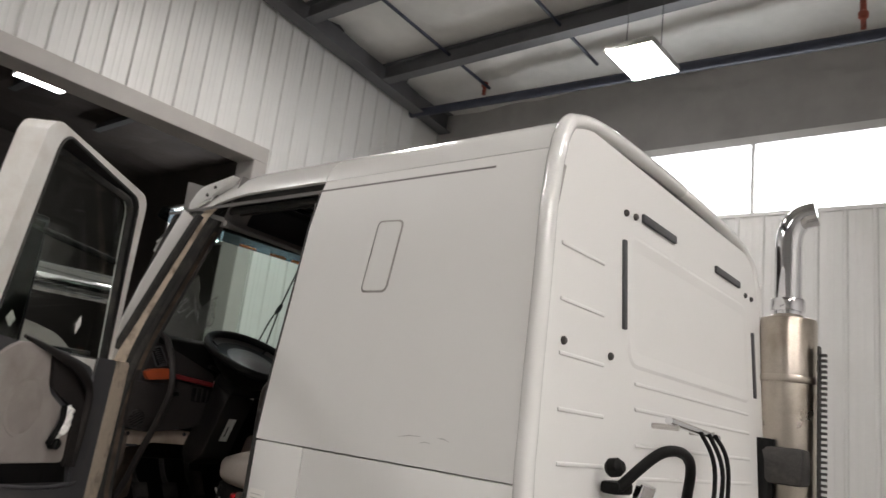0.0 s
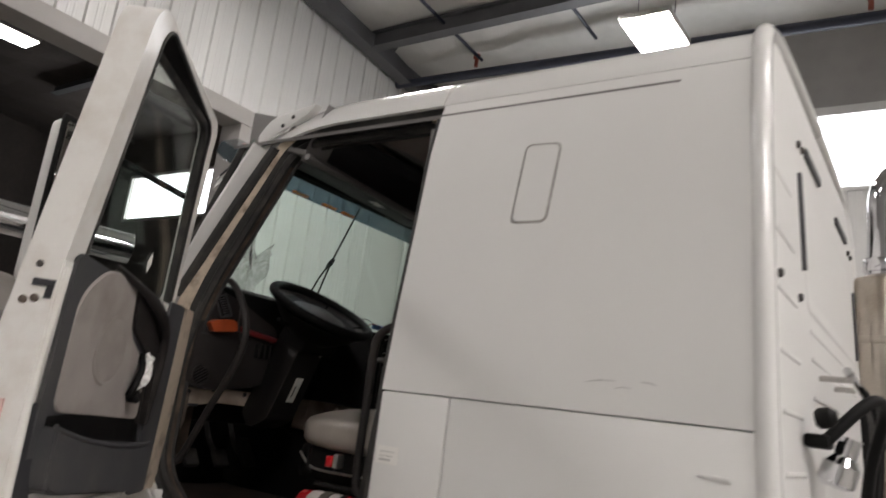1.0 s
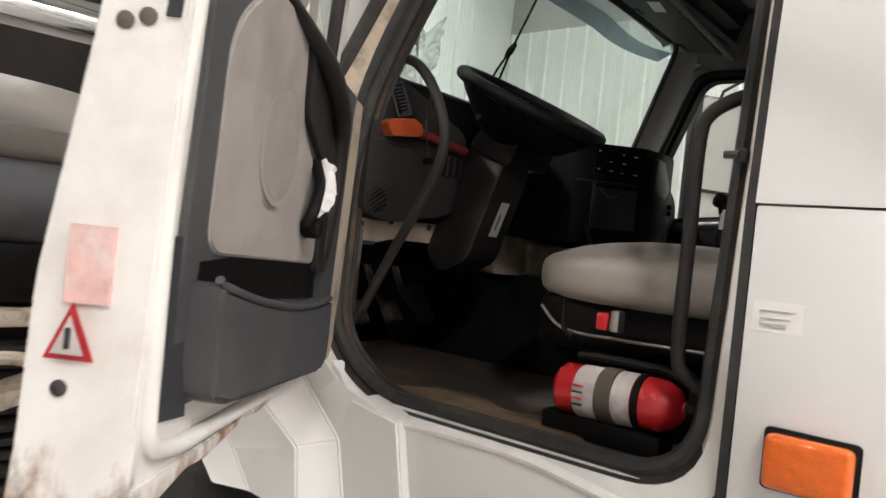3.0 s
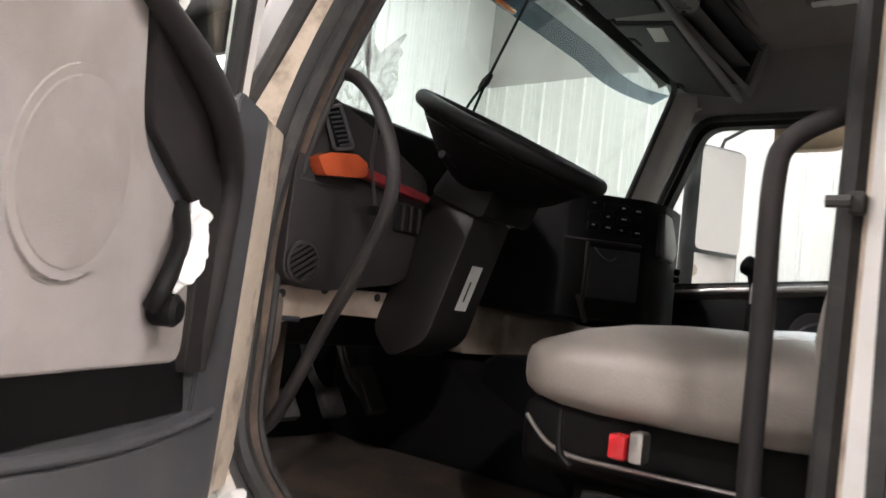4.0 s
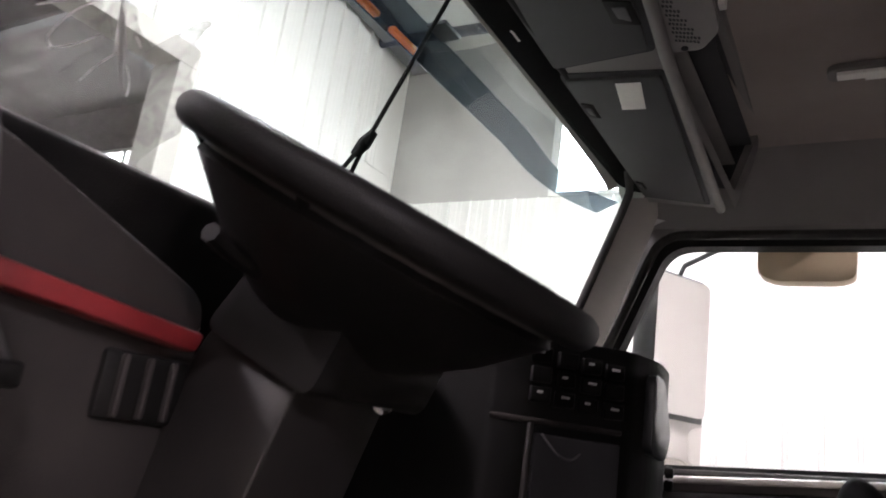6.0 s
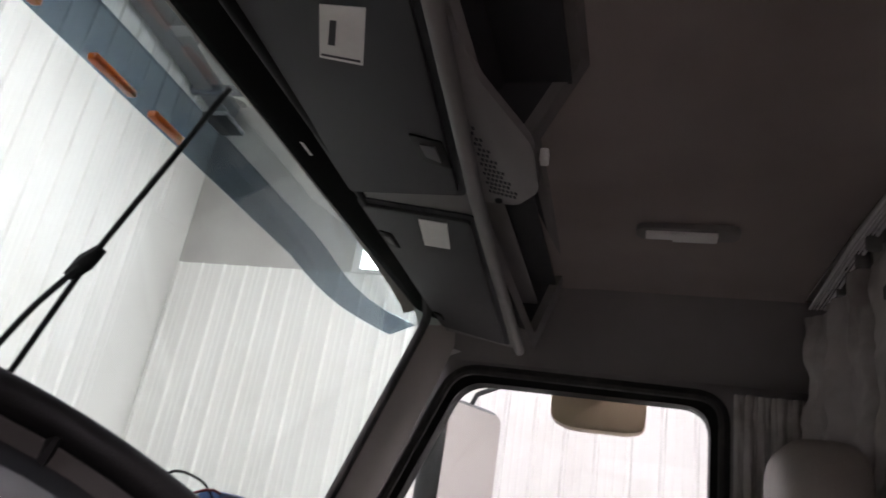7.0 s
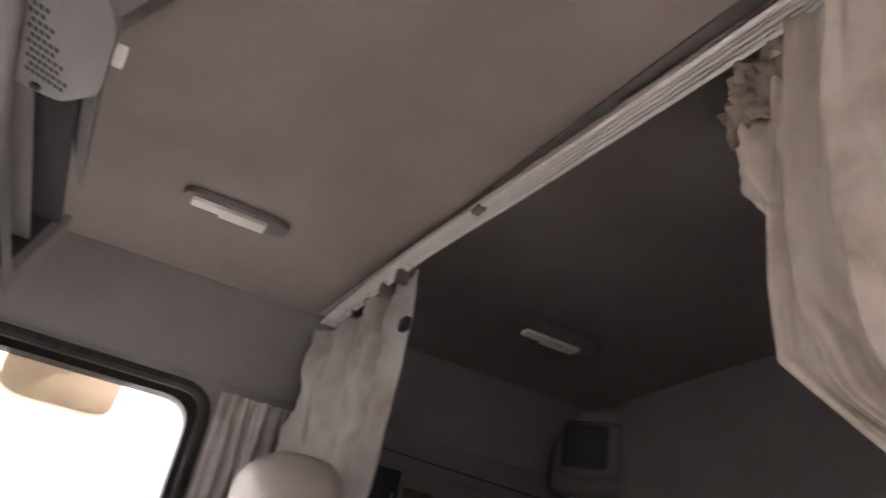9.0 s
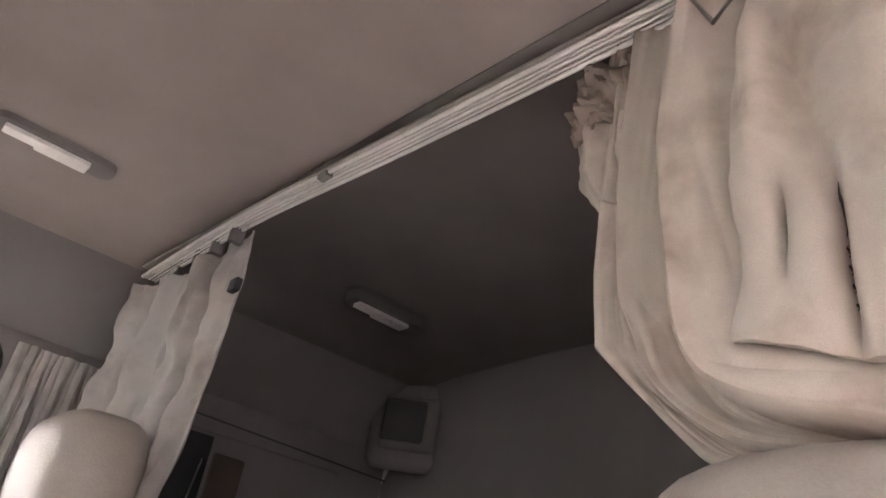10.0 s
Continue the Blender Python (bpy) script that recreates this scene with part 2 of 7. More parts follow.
# Shaded copy of the headliner felt, for the dim sleeper.
M_LINERSHADE = material("shaded_headliner", (0.20, 0.185, 0.175), 0.95, vary=0.14, scale=3, fine=900, bump=0.35, dirt=(0.13, 0.12, 0.11), dirt_amount=0.6, dirt_scale=2.5)
M_LINERGREY = material("grey_wall_liner", (0.25, 0.238, 0.232), 0.9, vary=0.12, scale=4, fine=700, bump=0.3)
M_CABDOOR = material("charcoal_locker_door", (0.029, 0.029, 0.031), 0.6, vary=0.1, scale=5, fine=800, bump=0.25)
M_CABFRAME = material("grey_locker_frame", (0.19, 0.18, 0.175), 0.55, vary=0.1, scale=6, fine=500, bump=0.12)
M_SEAT = material("worn_grey_beige_vinyl", (0.375, 0.335, 0.295), 0.37, vary=0.12, scale=12, fine=260, bump=0.2, dirt=(0.27, 0.24, 0.215), dirt_amount=0.3, dirt_scale=4, lump=0.05)
# Stained cloth, with the bunched end's weaker light put into a darker base.
M_SOILSHADE = material("soiled_shaded_curtain", (0.30, 0.245, 0.21), 0.95, vary=0.2, scale=9, fine=900, bump=0.2, dirt=(0.2, 0.14, 0.11), dirt_amount=1.1, dirt_scale=12, lump=0.12)
M_CURTAIN = material("stained_beige_curtain", (0.55, 0.485, 0.43), 0.95, vary=0.22, scale=9, fine=900, bump=0.2, dirt=(0.23, 0.165, 0.125), dirt_amount=0.8, dirt_scale=9, lump=0.10)
M_TAN = material("tan_plastic", (0.52, 0.38, 0.26), 0.5, vary=0.1, scale=8, fine=400, bump=0.1, dirt=(0.3, 0.2, 0.13), dirt_amount=0.4, dirt_scale=10)
M_FLOORMAT = material("muddy_floor_mat", (0.030, 0.020, 0.013), 0.9, vary=0.4, scale=10, fine=160, bump=0.5, dirt=(0.11, 0.068, 0.036), dirt_amount=0.5, dirt_scale=5)
M_RED = material("red_gloss_paint", (0.55, 0.02, 0.025), 0.25, vary=0.1, scale=15, bump=0.0, coat=0.5)
M_AMBER = material("amber_lens", (0.74, 0.13, 0.008), 0.2, vary=0.12, scale=60, fine=300, bump=0.3, coat=0.6)
M_ORANGE = material("orange_plastic", (0.42, 0.075, 0.025), 0.35, vary=0.12, scale=20, bump=0.1)
M_CHROME = material("chrome", (0.78, 0.78, 0.8), 0.08, metal=1.0, vary=0.05, scale=10, bump=0.01, rough_vary=0.04)
M_STEEL = material("stainless_muffler", (0.52, 0.47, 0.41), 0.3, metal=1.0, vary=0.15, scale=5, bump=0.03, dirt=(0.2, 0.15, 0.1), dirt_amount=0.5, dirt_scale=4)
M_ALU = material("brushed_aluminium", (0.62, 0.6, 0.57), 0.35, metal=1.0, vary=0.1, scale=20, bump=0.04)
M_PAPER = material("white_paper_label", (0.80, 0.79, 0.76), 0.7, vary=0.04, scale=30, bump=0.02)
# Black for print, and for the shade inside gaps, holes and openings.
M_INKSHADE = material("dark_ink_and_recess_shade", (0.03, 0.03, 0.035), 0.7, vary=0.1, scale=50, bump=0)
M_REDINK = material("red_ink", (0.65, 0.05, 0.06), 0.6, vary=0.1, scale=50, bump=0)
M_PINKPAPER = material("faded_pink_label", (0.72, 0.45, 0.42), 0.6, vary=0.15, scale=40, bump=0.02, dirt=(0.75, 0.68, 0.62), dirt_amount=0.7, dirt_scale=30)
M_WIRE = material("dull_wire", (0.3, 0.29, 0.28), 0.35, metal=0.8, vary=0.1, scale=30, bump=0.02)
M_WALL = material("white_ribbed_steel_wall", (0.66, 0.655, 0.64), 0.42, vary=0.05, scale=0.8, fine=30, bump=0.02, dirt=(0.5, 0.48, 0.45), dirt_amount=0.3, dirt_scale=0.7)
M_INSUL = material("grey_vinyl_insulation", (0.36, 0.35, 0.34), 0.7, vary=0.12, scale=1.2, fine=6, bump=0.9, dirt=(0.22, 0.21, 0.2), dirt_amount=0.4, dirt_scale=1.0)
M_ROOFINS = material("white_vinyl_roof_insulation", (0.62, 0.61, 0.58), 0.5, vary=0.1, scale=1.5, fine=7, bump=1.0)
M_BEAM = material("dark_painted_steel_beam", (0.10, 0.10, 0.105), 0.55, vary=0.2, scale=3, fine=60, bump=0.1)
M_DARKPIPE = material("dark_blue_pipe", (0.03, 0.035, 0.055), 0.45, vary=0.2, scale=6, bump=0.05)
M_REDPIPE = material("rust_red_pipe_fitting", (0.28, 0.06, 0.035), 0.5, vary=0.2, scale=10, bump=0.1)
M_CONCRETE = material("oily_concrete", (0.30, 0.285, 0.265), 0.75, vary=0.2, scale=0.9, fine=40, bump=0.25, dirt=(0.1, 0.09, 0.08), dirt_amount=0.6, dirt_scale=0.8)
# Dark brown carries the weak light of the next bay.
M_FARSHADE = material("far_bay_shade_brown", (0.075, 0.062, 0.055), 0.85, vary=0.25, scale=1.0, fine=10, bump=0.2)
M_FRAMEGREY = material("painted_jamb_steel", (0.38, 0.36, 0.34), 0.6, vary=0.1, scale=2, bump=0.05)
M_TYRE = material("black_tyre_rubber", (0.02, 0.02, 0.02), 0.8, vary=0.3, scale=12, fine=200, bump=0.4, dirt=(0.09, 0.075, 0.06), dirt_amount=0.4, dirt_scale=6)
M_WHEEL = material("white_wheel_steel", (0.62, 0.60, 0.57), 0.45, vary=0.1, scale=10, dirt=(0.2, 0.15, 0.12), dirt_amount=0.5, dirt_scale=8)
M_ENGINE = material("greasy_engine_iron", (0.035, 0.032, 0.03), 0.6, vary=0.5, scale=9, fine=90, bump=0.5, dirt=(0.14, 0.12, 0.1), dirt_amount=0.5, dirt_scale=7)
M_HOODGREY = material("grey_brown_hood", (0.13, 0.115, 0.10), 0.45, vary=0.15, scale=3, bump=0.05, dirt=(0.06, 0.05, 0.045), dirt_amount=0.5, dirt_scale=3)


def rusting_paint(name):
    """White paint eaten by rust that creeps up from the foot in ragged, running patches."""
    m = material(name, (0.82, 0.80, 0.765), 0.36, vary=0.04, scale=5, bump=0.04, dirt=(0.45, 0.36, 0.27), dirt_amount=0.28, dirt_scale=9, coat=0.15)
    N, L = m.node_tree.nodes, m.node_tree.links
    b = N["Principled BSDF"]
    paint = b.inputs["Base Color"].links[0].from_socket
    geo = N.new("ShaderNodeNewGeometry")
    run = N.new("ShaderNodeMapping")
    run.inputs["Scale"].default_value = (1, 1, 0.45)
    L.new(geo.outputs["Position"], run.inputs["Vector"])
    sep = N.new("ShaderNodeSeparateXYZ")
    L.new(geo.outputs["Position"], sep.inputs[0])
    foot = N.new("ShaderNodeMapRange")
    foot.inputs["From Min"].default_value = 1.45
    foot.inputs["From Max"].default_value = 1.30
    foot.inputs["To Max"].default_value = 0.50
    L.new(sep.outputs["Z"], foot.inputs["Value"])
    n = N.new("ShaderNodeTexNoise")
    n.inputs["Scale"].default_value = 17
    n.inputs["Detail"].default_value = 9
    n.inputs["Roughness"].default_value = 0.65
    L.new(run.outputs[0], n.inputs["Vector"])
    add = N.new("ShaderNodeMath")
    add.operation = "ADD"
    L.new(foot.outputs[0], add.inputs[0])
    L.new(n.outputs["Fac"], add.inputs[1])
    ramp = N.new("ShaderNodeValToRGB")
    stops = ramp.color_ramp.elements
    stops[0].position, stops[0].color = 0.70, (0, 0, 0, 1)
    stops[1].position, stops[1].color = 0.90, (1, 1, 1, 1)
    L.new(add.outputs[0], ramp.inputs[0])
    tone = N.new("ShaderNodeValToRGB")
    stops = tone.color_ramp.elements
    stops[0].position, stops[0].color = 0.36, (0.07, 0.024, 0.010, 1)
    stops[1].position, stops[1].color = 0.68, (0.46, 0.19, 0.05, 1)
    n2 = N.new("ShaderNodeTexNoise")
    n2.inputs["Scale"].default_value = 48
    n2.inputs["Detail"].default_value = 6
    L.new(run.outputs[0], n2.inputs["Vector"])
    L.new(n2.outputs["Fac"], tone.inputs[0])
    mx = N.new("ShaderNodeMix")
    mx.data_type = "RGBA"
    L.new(ramp.outputs[0], mx.inputs["Factor"])
    L.new(paint, mx.inputs["A"])
    L.new(tone.outputs[0], mx.inputs["B"])
    L.new(mx.outputs["Result"], b.inputs["Base Color"])
    return m


def hazy_film(name):
    """Thin clear film with milky creases."""
    m = bpy.data.materials.new(name)
    m.use_nodes = True
    N, L = m.node_tree.nodes, m.node_tree.links
    N.remove(N["Principled BSDF"])
    geo = N.new("ShaderNodeNewGeometry")
    n = N.new("ShaderNodeTexNoise")
    n.inputs["Scale"].default_value = 26
    n.inputs["Detail"].default_value = 7
    n.inputs["Distortion"].default_value = 1.5
    L.new(geo.outputs["Position"], n.inputs["Vector"])
    r = N.new("ShaderNodeMapRange")
    r.inputs["From Min"].default_value = 0.45
    r.inputs["From Max"].default_value = 0.75
    r.inputs["To Min"].default_value = 0.16
    r.inputs["To Max"].default_value = 0.4
    L.new(n.outputs["Fac"], r.inputs["Value"])
    tr = N.new("ShaderNodeBsdfTransparent")
    di = N.new("ShaderNodeBsdfDiffuse")
    di.inputs[0].default_value = (0.6, 0.6, 0.58, 1)
    mx = N.new("ShaderNodeMixShader")
    L.new(r.outputs[0], mx.inputs[0])
    L.new(tr.outputs[0], mx.inputs[1])
    L.new(di.outputs[0], mx.inputs[2])
    L.new(mx.outputs[0], N["Material Output"].inputs[0])
    return m


M_RUSTDOOR = rusting_paint("worn_white_paint_with_rusting_foot")
M_FILM = hazy_film("crumpled_clear_film")
M_CREASE = material("grey_film_crease", (0.42, 0.42, 0.41), 0.4, vary=0.15, scale=60, bump=0.0)
M_GLASS = glass("clear_glass", (0.93, 0.97, 0.955))
M_WSGLASS = glass("green_windscreen_glass", (0.895, 0.975, 0.942))
M_GREYCLOTH = material("crumpled_grey_curtain", (0.50, 0.475, 0.455), 0.95, vary=0.14, scale=9, fine=900, bump=0.2, dirt=(0.27, 0.235, 0.21), dirt_amount=0.8, dirt_scale=8, lump=0.2)
M_PILLAR = material("pale_grey_pillar_plastic", (0.40, 0.37, 0.345), 0.6, vary=0.08, scale=6, fine=500, bump=0.12)
M_GLOSSBLACK = material("glossy_black_plastic", (0.012, 0.013, 0.016), 0.34, vary=0.1, scale=20, bump=0.05, coat=0.15)
# Soft shadow tone of the panel seams, put into a grey colour.
M_SEAM = material("panel_seam_shade", (0.34, 0.325, 0.305), 0.8, vary=0.2, scale=12, bump=0.1, dirt=(0.16, 0.145, 0.13), dirt_amount=0.8, dirt_scale=8)
M_MUD = material("dried_mud", (0.15, 0.098, 0.052), 0.9, vary=0.4, scale=16, fine=200, bump=0.5, dirt=(0.05, 0.034, 0.02), dirt_amount=0.9, dirt_scale=9)
M_OLDLABEL = material("soiled_paper_label", (0.58, 0.53, 0.51), 0.7, vary=0.1, scale=40, bump=0.02, dirt=(0.3, 0.2, 0.18), dirt_amount=0.6, dirt_scale=30)
M_STRAP = material("brown_rubber_strap", (0.085, 0.07, 0.052), 0.7, vary=0.2, scale=30, bump=0.1)
M_MATTE = material("matt_black_trim", (0.006, 0.006, 0.006), 0.95, vary=0.2, scale=14, fine=400, bump=0.1, spec=0.04)
M_DARKBROWN = material("patchy_dark_brown_paint", (0.06, 0.044, 0.034), 0.8, vary=0.3, scale=16, bump=0.2, dirt=(0.17, 0.12, 0.085), dirt_amount=0.7, dirt_scale=12)
# Panel strengths differ only to balance the light on walls and truck.
M_LAMP = glow("led_panel", (1.0, 0.975, 0.95), 210.0)
M_LAMPFRONT = glow("led_panel_front_added", (1.0, 0.975, 0.95), 145.0)
M_LAMPDIM = glow("led_panel_dimmer", (1.0, 0.975, 0.95), 60.0)
M_LAMPMID = glow("led_panel_mid", (1.0, 0.975, 0.95), 110.0)
M_LAMPHIGH = glow("led_panel_strong", (1.0, 0.975, 0.95), 320.0)
M_PAD = material("grey_brown_wheel_pad", (0.05, 0.046, 0.044), 0.5, vary=0.12, scale=9, fine=500, bump=0.15, dirt=(0.07, 0.06, 0.05), dirt_amount=0.5, dirt_scale=7)
M_DAY = glow("daylight_pane", (0.93, 0.97, 1.0), 12.0)
M_MIRROR = material("mirror_glass", (0.70, 0.66, 0.64), 0.03, metal=1.0, vary=0.0, bump=0.0, rough_vary=0.01)

M_DARKRED = material("dark_red_plastic", (0.17, 0.016, 0.018), 0.4, vary=0.15, scale=20, bump=0.05)
M_GLINT = material("painted_switch_glint", (0.55, 0.54, 0.53), 0.4, vary=0.1, scale=40, bump=0.0)
M_FAINT = material("faded_print", (0.47, 0.455, 0.44), 0.7, vary=0.2, scale=60, bump=0.0)
M_BEIGEDARK = material("soiled_brown_plastic", (0.125, 0.098, 0.08), 0.65, vary=0.15, scale=9, fine=400, bump=0.12, dirt=(0.08, 0.06, 0.045), dirt_amount=0.8, dirt_scale=8)
M_ROOFWHITE = material("glossy_white_paint", (0.72, 0.71, 0.69), 0.2, vary=0.02, scale=1.3, fine=300, bump=0.008, dirt=(0.60, 0.57, 0.53), dirt_amount=0.1, dirt_scale=1.2, coat=0.5)
M_CLOTH = material("worn_speaker_cloth", (0.325, 0.29, 0.27), 0.9, vary=0.10, scale=20, fine=700, bump=0.3, dirt=(0.22, 0.19, 0.165), dirt_amount=0.6, dirt_scale=7)
# The bright shine of the rail's metal ridges is put into a pale colour.
M_RAIL = material("pale_rail_shine", (0.74, 0.73, 0.71), 0.3, vary=0.06, scale=20, bump=0.02)
M_BLUE = material("dull_blue_plastic", (0.05, 0.12, 0.28), 0.45, vary=0.15, scale=20, bump=0.05)

# ---- the building ----
YW, XW, ZG = 7.6, -6.07, -0.08


def slab(name, bm, mat, label, category="wall", kind="structure"):
    return solo(name, bm, mat, label, category, "", kind)


slab("floor", box(-22, 12, -12, 12, ZG - 0.2, ZG), M_CONCRETE, "oil-stained grey concrete workshop floor", "floor")


def ribbed(name, axis, face, spans, step=0.305, label="", inward=-1):
    """A wall of steel sheets with raised ribs; each sheet is a piece of its own. spans: (u0, u1, z0, z1)."""
    wall = None
    for u0, u1, z0, z1 in spans:
        if axis == "y":
            b = box(u0, u1, face, face + 0.12, z0, z1)
        else:
            b = box(face - 0.12, face, u0, u1, z0, z1)
        wall = b if wall is None else merged(wall, b)
    root = slab(name, wall, M_WALL, label)
    shared = {}
    for u0, u1, z0, z1 in spans:
        n = max(1, int((u1 - u0) / (3 * step)))
        for i in range(n):
            a = u0 + i * 3 * step
            w = min(3 * step, u1 - a)
            key = (round(w, 3), round(z1 - z0, 3))
            if key not in shared:
                prof = [(0, 0)]
                k = 0
                while k * step < w - 0.05:
                    s = k * step
                    prof += [(s + 0.02, 0), (s + 0.035, 0.03), (s + 0.06, 0.03), (s + 0.075, 0)]
                    for q in (0.14, 0.21):
                        if s + q + 0.03 < w:
                            prof += [(s + q, 0), (s + q + 0.008, 0.004), (s + q + 0.022, 0.004), (s + q + 0.03, 0)]
                    k += 1
                prof += [(w - 0.003, 0)]
                bm = bmesh.new()
                lo = [bm.verts.new((p, -d - 0.004, 0) if axis == "y" else (d + 0.004, p, 0)) for p, d in prof]
                hi = [bm.verts.new((v.co.x, v.co.y, z1 - z0)) for v in lo]
                for j in range(len(lo) - 1):
                    bm.faces.new((lo[j], lo[j + 1], hi[j + 1], hi[j]))
                bmesh.ops.recalc_face_normals(bm, faces=bm.faces[:])
                me = bpy.data.meshes.new("wall_sheet")
                bm.to_mesh(me)
                bm.free()
                me.materials.append(M_WALL)
                shared[key] = me
            ob = new("wall_sheet", shared[key])
            ob.parent = root
            ob.location = (a, face, z0) if axis == "y" else (face, a, z0)
    return root


# wall beyond the truck, with a band of windows above the liner sheets
LINER = 4.87
ribbed("wall_east", "y", YW, [(XW, 8.0, ZG, LINER)], label="white ribbed steel liner wall with screw heads")
WIN_L, WIN_R, WIN_T = -3.75, 0.94, 5.95
slab("wall_east_upper", merged(box(XW, WIN_L, YW, YW + 0.12, LINER + 0.002, 7.3), box(WIN_R, 8.0, YW, YW + 0.12, LINER + 0.002, 7.3, bm=box(WIN_L, WIN_R, YW, YW + 0.12, WIN_T, 7.3))), M_INSUL, "grey wrinkled vinyl insulation above the liner")
win = thing("window_1", (-1.4, YW, LINER), "wide bright window band with white frame", "window", kind="structure")
wf = box(WIN_L, WIN_R, YW - 0.03, YW + 0.05, WIN_T - 0.11, WIN_T)
for q in ((WIN_L, WIN_R, LINER, LINER + 0.05), (WIN_L, WIN_L + 0.1, LINER + 0.05, WIN_T - 0.11), (WIN_R - 0.1, WIN_R, LINER + 0.05, WIN_T - 0.11)):
    box(q[0], q[1], YW - 0.03, YW + 0.05, q[2], q[3], bm=wf)
part("window_frame", wf, M_WALL, win, "white steel frame")
for x in (-0.67, -2.18):
    part("mullion", box(x - 0.025, x + 0.025, YW - 0.02, YW + 0.04, LINER + 0.05, WIN_T - 0.11), M_WALL, win)
for a, b in ((WIN_L + 0.1, -2.205), (-2.155, -0.695), (-0.645, WIN_R - 0.1)):
    part("pane", box(a, b, YW + 0.045, YW + 0.05, LINER + 0.05, WIN_T - 0.11), M_DAY, win, "bright frosted pane")

# wall ahead of the truck, with a tall bay opening
JAMB, HEAD = 4.17, 5.24
ribbed("wall_north", "x", XW, [(-12.0, YW, HEAD, 8.4), (JAMB + 0.0, YW, ZG, HEAD - 0.003)], label="white ribbed steel wall above and beside the bay opening")
jamb = box(XW - 0.35, XW + 0.035, JAMB - 0.22, JAMB - 0.002, ZG, HEAD - 0.22, 0.01)
part_root = slab("trim", merged(jamb, box(XW - 0.35, XW + 0.035, -12, JAMB - 0.002, HEAD - 0.22, HEAD - 0.002, 0.01)), M_FRAMEGREY, "grey steel frame of the bay opening", "trim")
slab("wall_west", box(-22, 12, -12.2, -12, ZG, 9.5), M_WALL, "plain white steel wall behind the camera")
slab("wall_south", box(8.0, 8.2, -12, YW + 0.12, ZG, 9.5), M_WALL, "plain white steel end wall")
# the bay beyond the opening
# The bay's dimness is put into the colour of its walls.
slab("wall_far", box(-17.2, -17, -12, YW, ZG, 8.4), M_FARSHADE, "wall of the next bay, its dimness put in as dark brown")
slab("wall_far_side", box(-17, XW - 0.4, YW, YW + 0.2, ZG, 5.12, bm=box(-17, XW - 0.4, YW, YW + 0.2, 6.22, 8.4, bm=box(-17, -14.4, YW, YW + 0.2, 5.122, 6.218, bm=box(-9.7, XW - 0.4, YW, YW + 0.2, 5.122, 6.218)))), M_FARSHADE, "side wall of the next bay, its dimness put in as dark brown")
fw = thing("window_2", (-12.0, YW, 5.12), "bright window band in the next bay", "window", kind="structure")
part("window_frame", box(-14.4, -9.7, YW - 0.03, YW + 0.06, 5.12, 5.18, bm=box(-14.4, -9.7, YW - 0.03, YW + 0.06, 6.16, 6.22, bm=box(-14.4, -14.33, YW - 0.03, YW + 0.06, 5.18, 6.16, bm=box(-9.77, -9.7, YW - 0.03, YW + 0.06, 5.18, 6.16)))), M_FRAMEGREY, fw)
part("mullion", box(-12.09, -12.01, YW - 0.03, YW + 0.06, 5.18, 6.16), M_FRAMEGREY, fw)
for a, b in ((-14.33, -12.09), (-12.01, -9.77)):
    part("pane", box(a, b, YW + 0.062, YW + 0.068, 5.18, 6.16), M_DAY, fw)


# roof: insulation between purlins
def roof_z(y):
    return 7.2 + 0.1 * (YW - y)


def roof_sheet(x0, x1, n):
    return sheet(lambda x, y: Vector((x, y, roof_z(y) + 0.02 * math.sin(x * 5.1 + math.sin(y * 3.0)) + 0.02 * math.sin(y * 4.3))), frange(x0, x1, n), frange(-12.2, YW + 0.2, 40), 0.1)


slab("ceiling", roof_sheet(XW - 0.1, 8.2, 50), M_ROOFINS, "white wrinkled vinyl roof insulation", "ceiling")
# The same roof carried on, coloured dark for the unlit bay.
slab("ceiling_far", roof_sheet(-22, XW - 0.12, 30), M_FARSHADE, "roof of the next bay, its dimness put in as dark brown", "ceiling")


def i_beam(x0, x1, y0, y1, z0, z1, depth, width):
    """A rolled steel beam between two points of its underside."""
    a, b = Vector((x0, y0, z0)), Vector((x1, y1, z1))
    d = (b - a).normalized()
    s = d.cross(Vector((0, 0, 1))).normalized()
    up = s.cross(d)
    t = 0.015
    prof = [(-width / 2, 0), (width / 2, 0), (width / 2, t), (t / 2, t), (t / 2, depth - t), (width / 2, depth - t), (width / 2, depth), (-width / 2, depth), (-width / 2, depth - t), (-t / 2, depth - t), (-t / 2, t), (-width / 2, t)]
    bm = bmesh.new()
    lo = [bm.verts.new(a + s * u + up * v) for u, v in prof]
    hi = [bm.verts.new(b + s * u + up * v) for u, v in prof]
    n = len(prof)
    for i in range(n):
        bm.faces.new((lo[i], lo[(i + 1) % n], hi[(i + 1) % n], hi[i]))
    bm.faces.new(lo[::-1])
    bm.faces.new(hi)
    return bm


for i, x in enumerate((XW + 0.22, 2.6)):
    tagged(solo("roof_beam", i_beam(x, x, YW - 0.05, -11.9, roof_z(YW) - 0.42, roof_z(-11.9) - 0.42, 0.36, 0.24), M_BEAM, "dark grey steel rafter under the roof", "beam", "roof steel", "structure"))
for y in (5.85, 4.2, 2.3, 0.2, -1.8, -3.8):
    solo("roof_purlin", i_beam(XW + 0.3, 8.0, y, y, roof_z(y) - 0.40, roof_z(y) - 0.40, 0.26, 0.18), M_BEAM, "dark grey steel purlin under the roof", "beam", "roof steel", "structure")
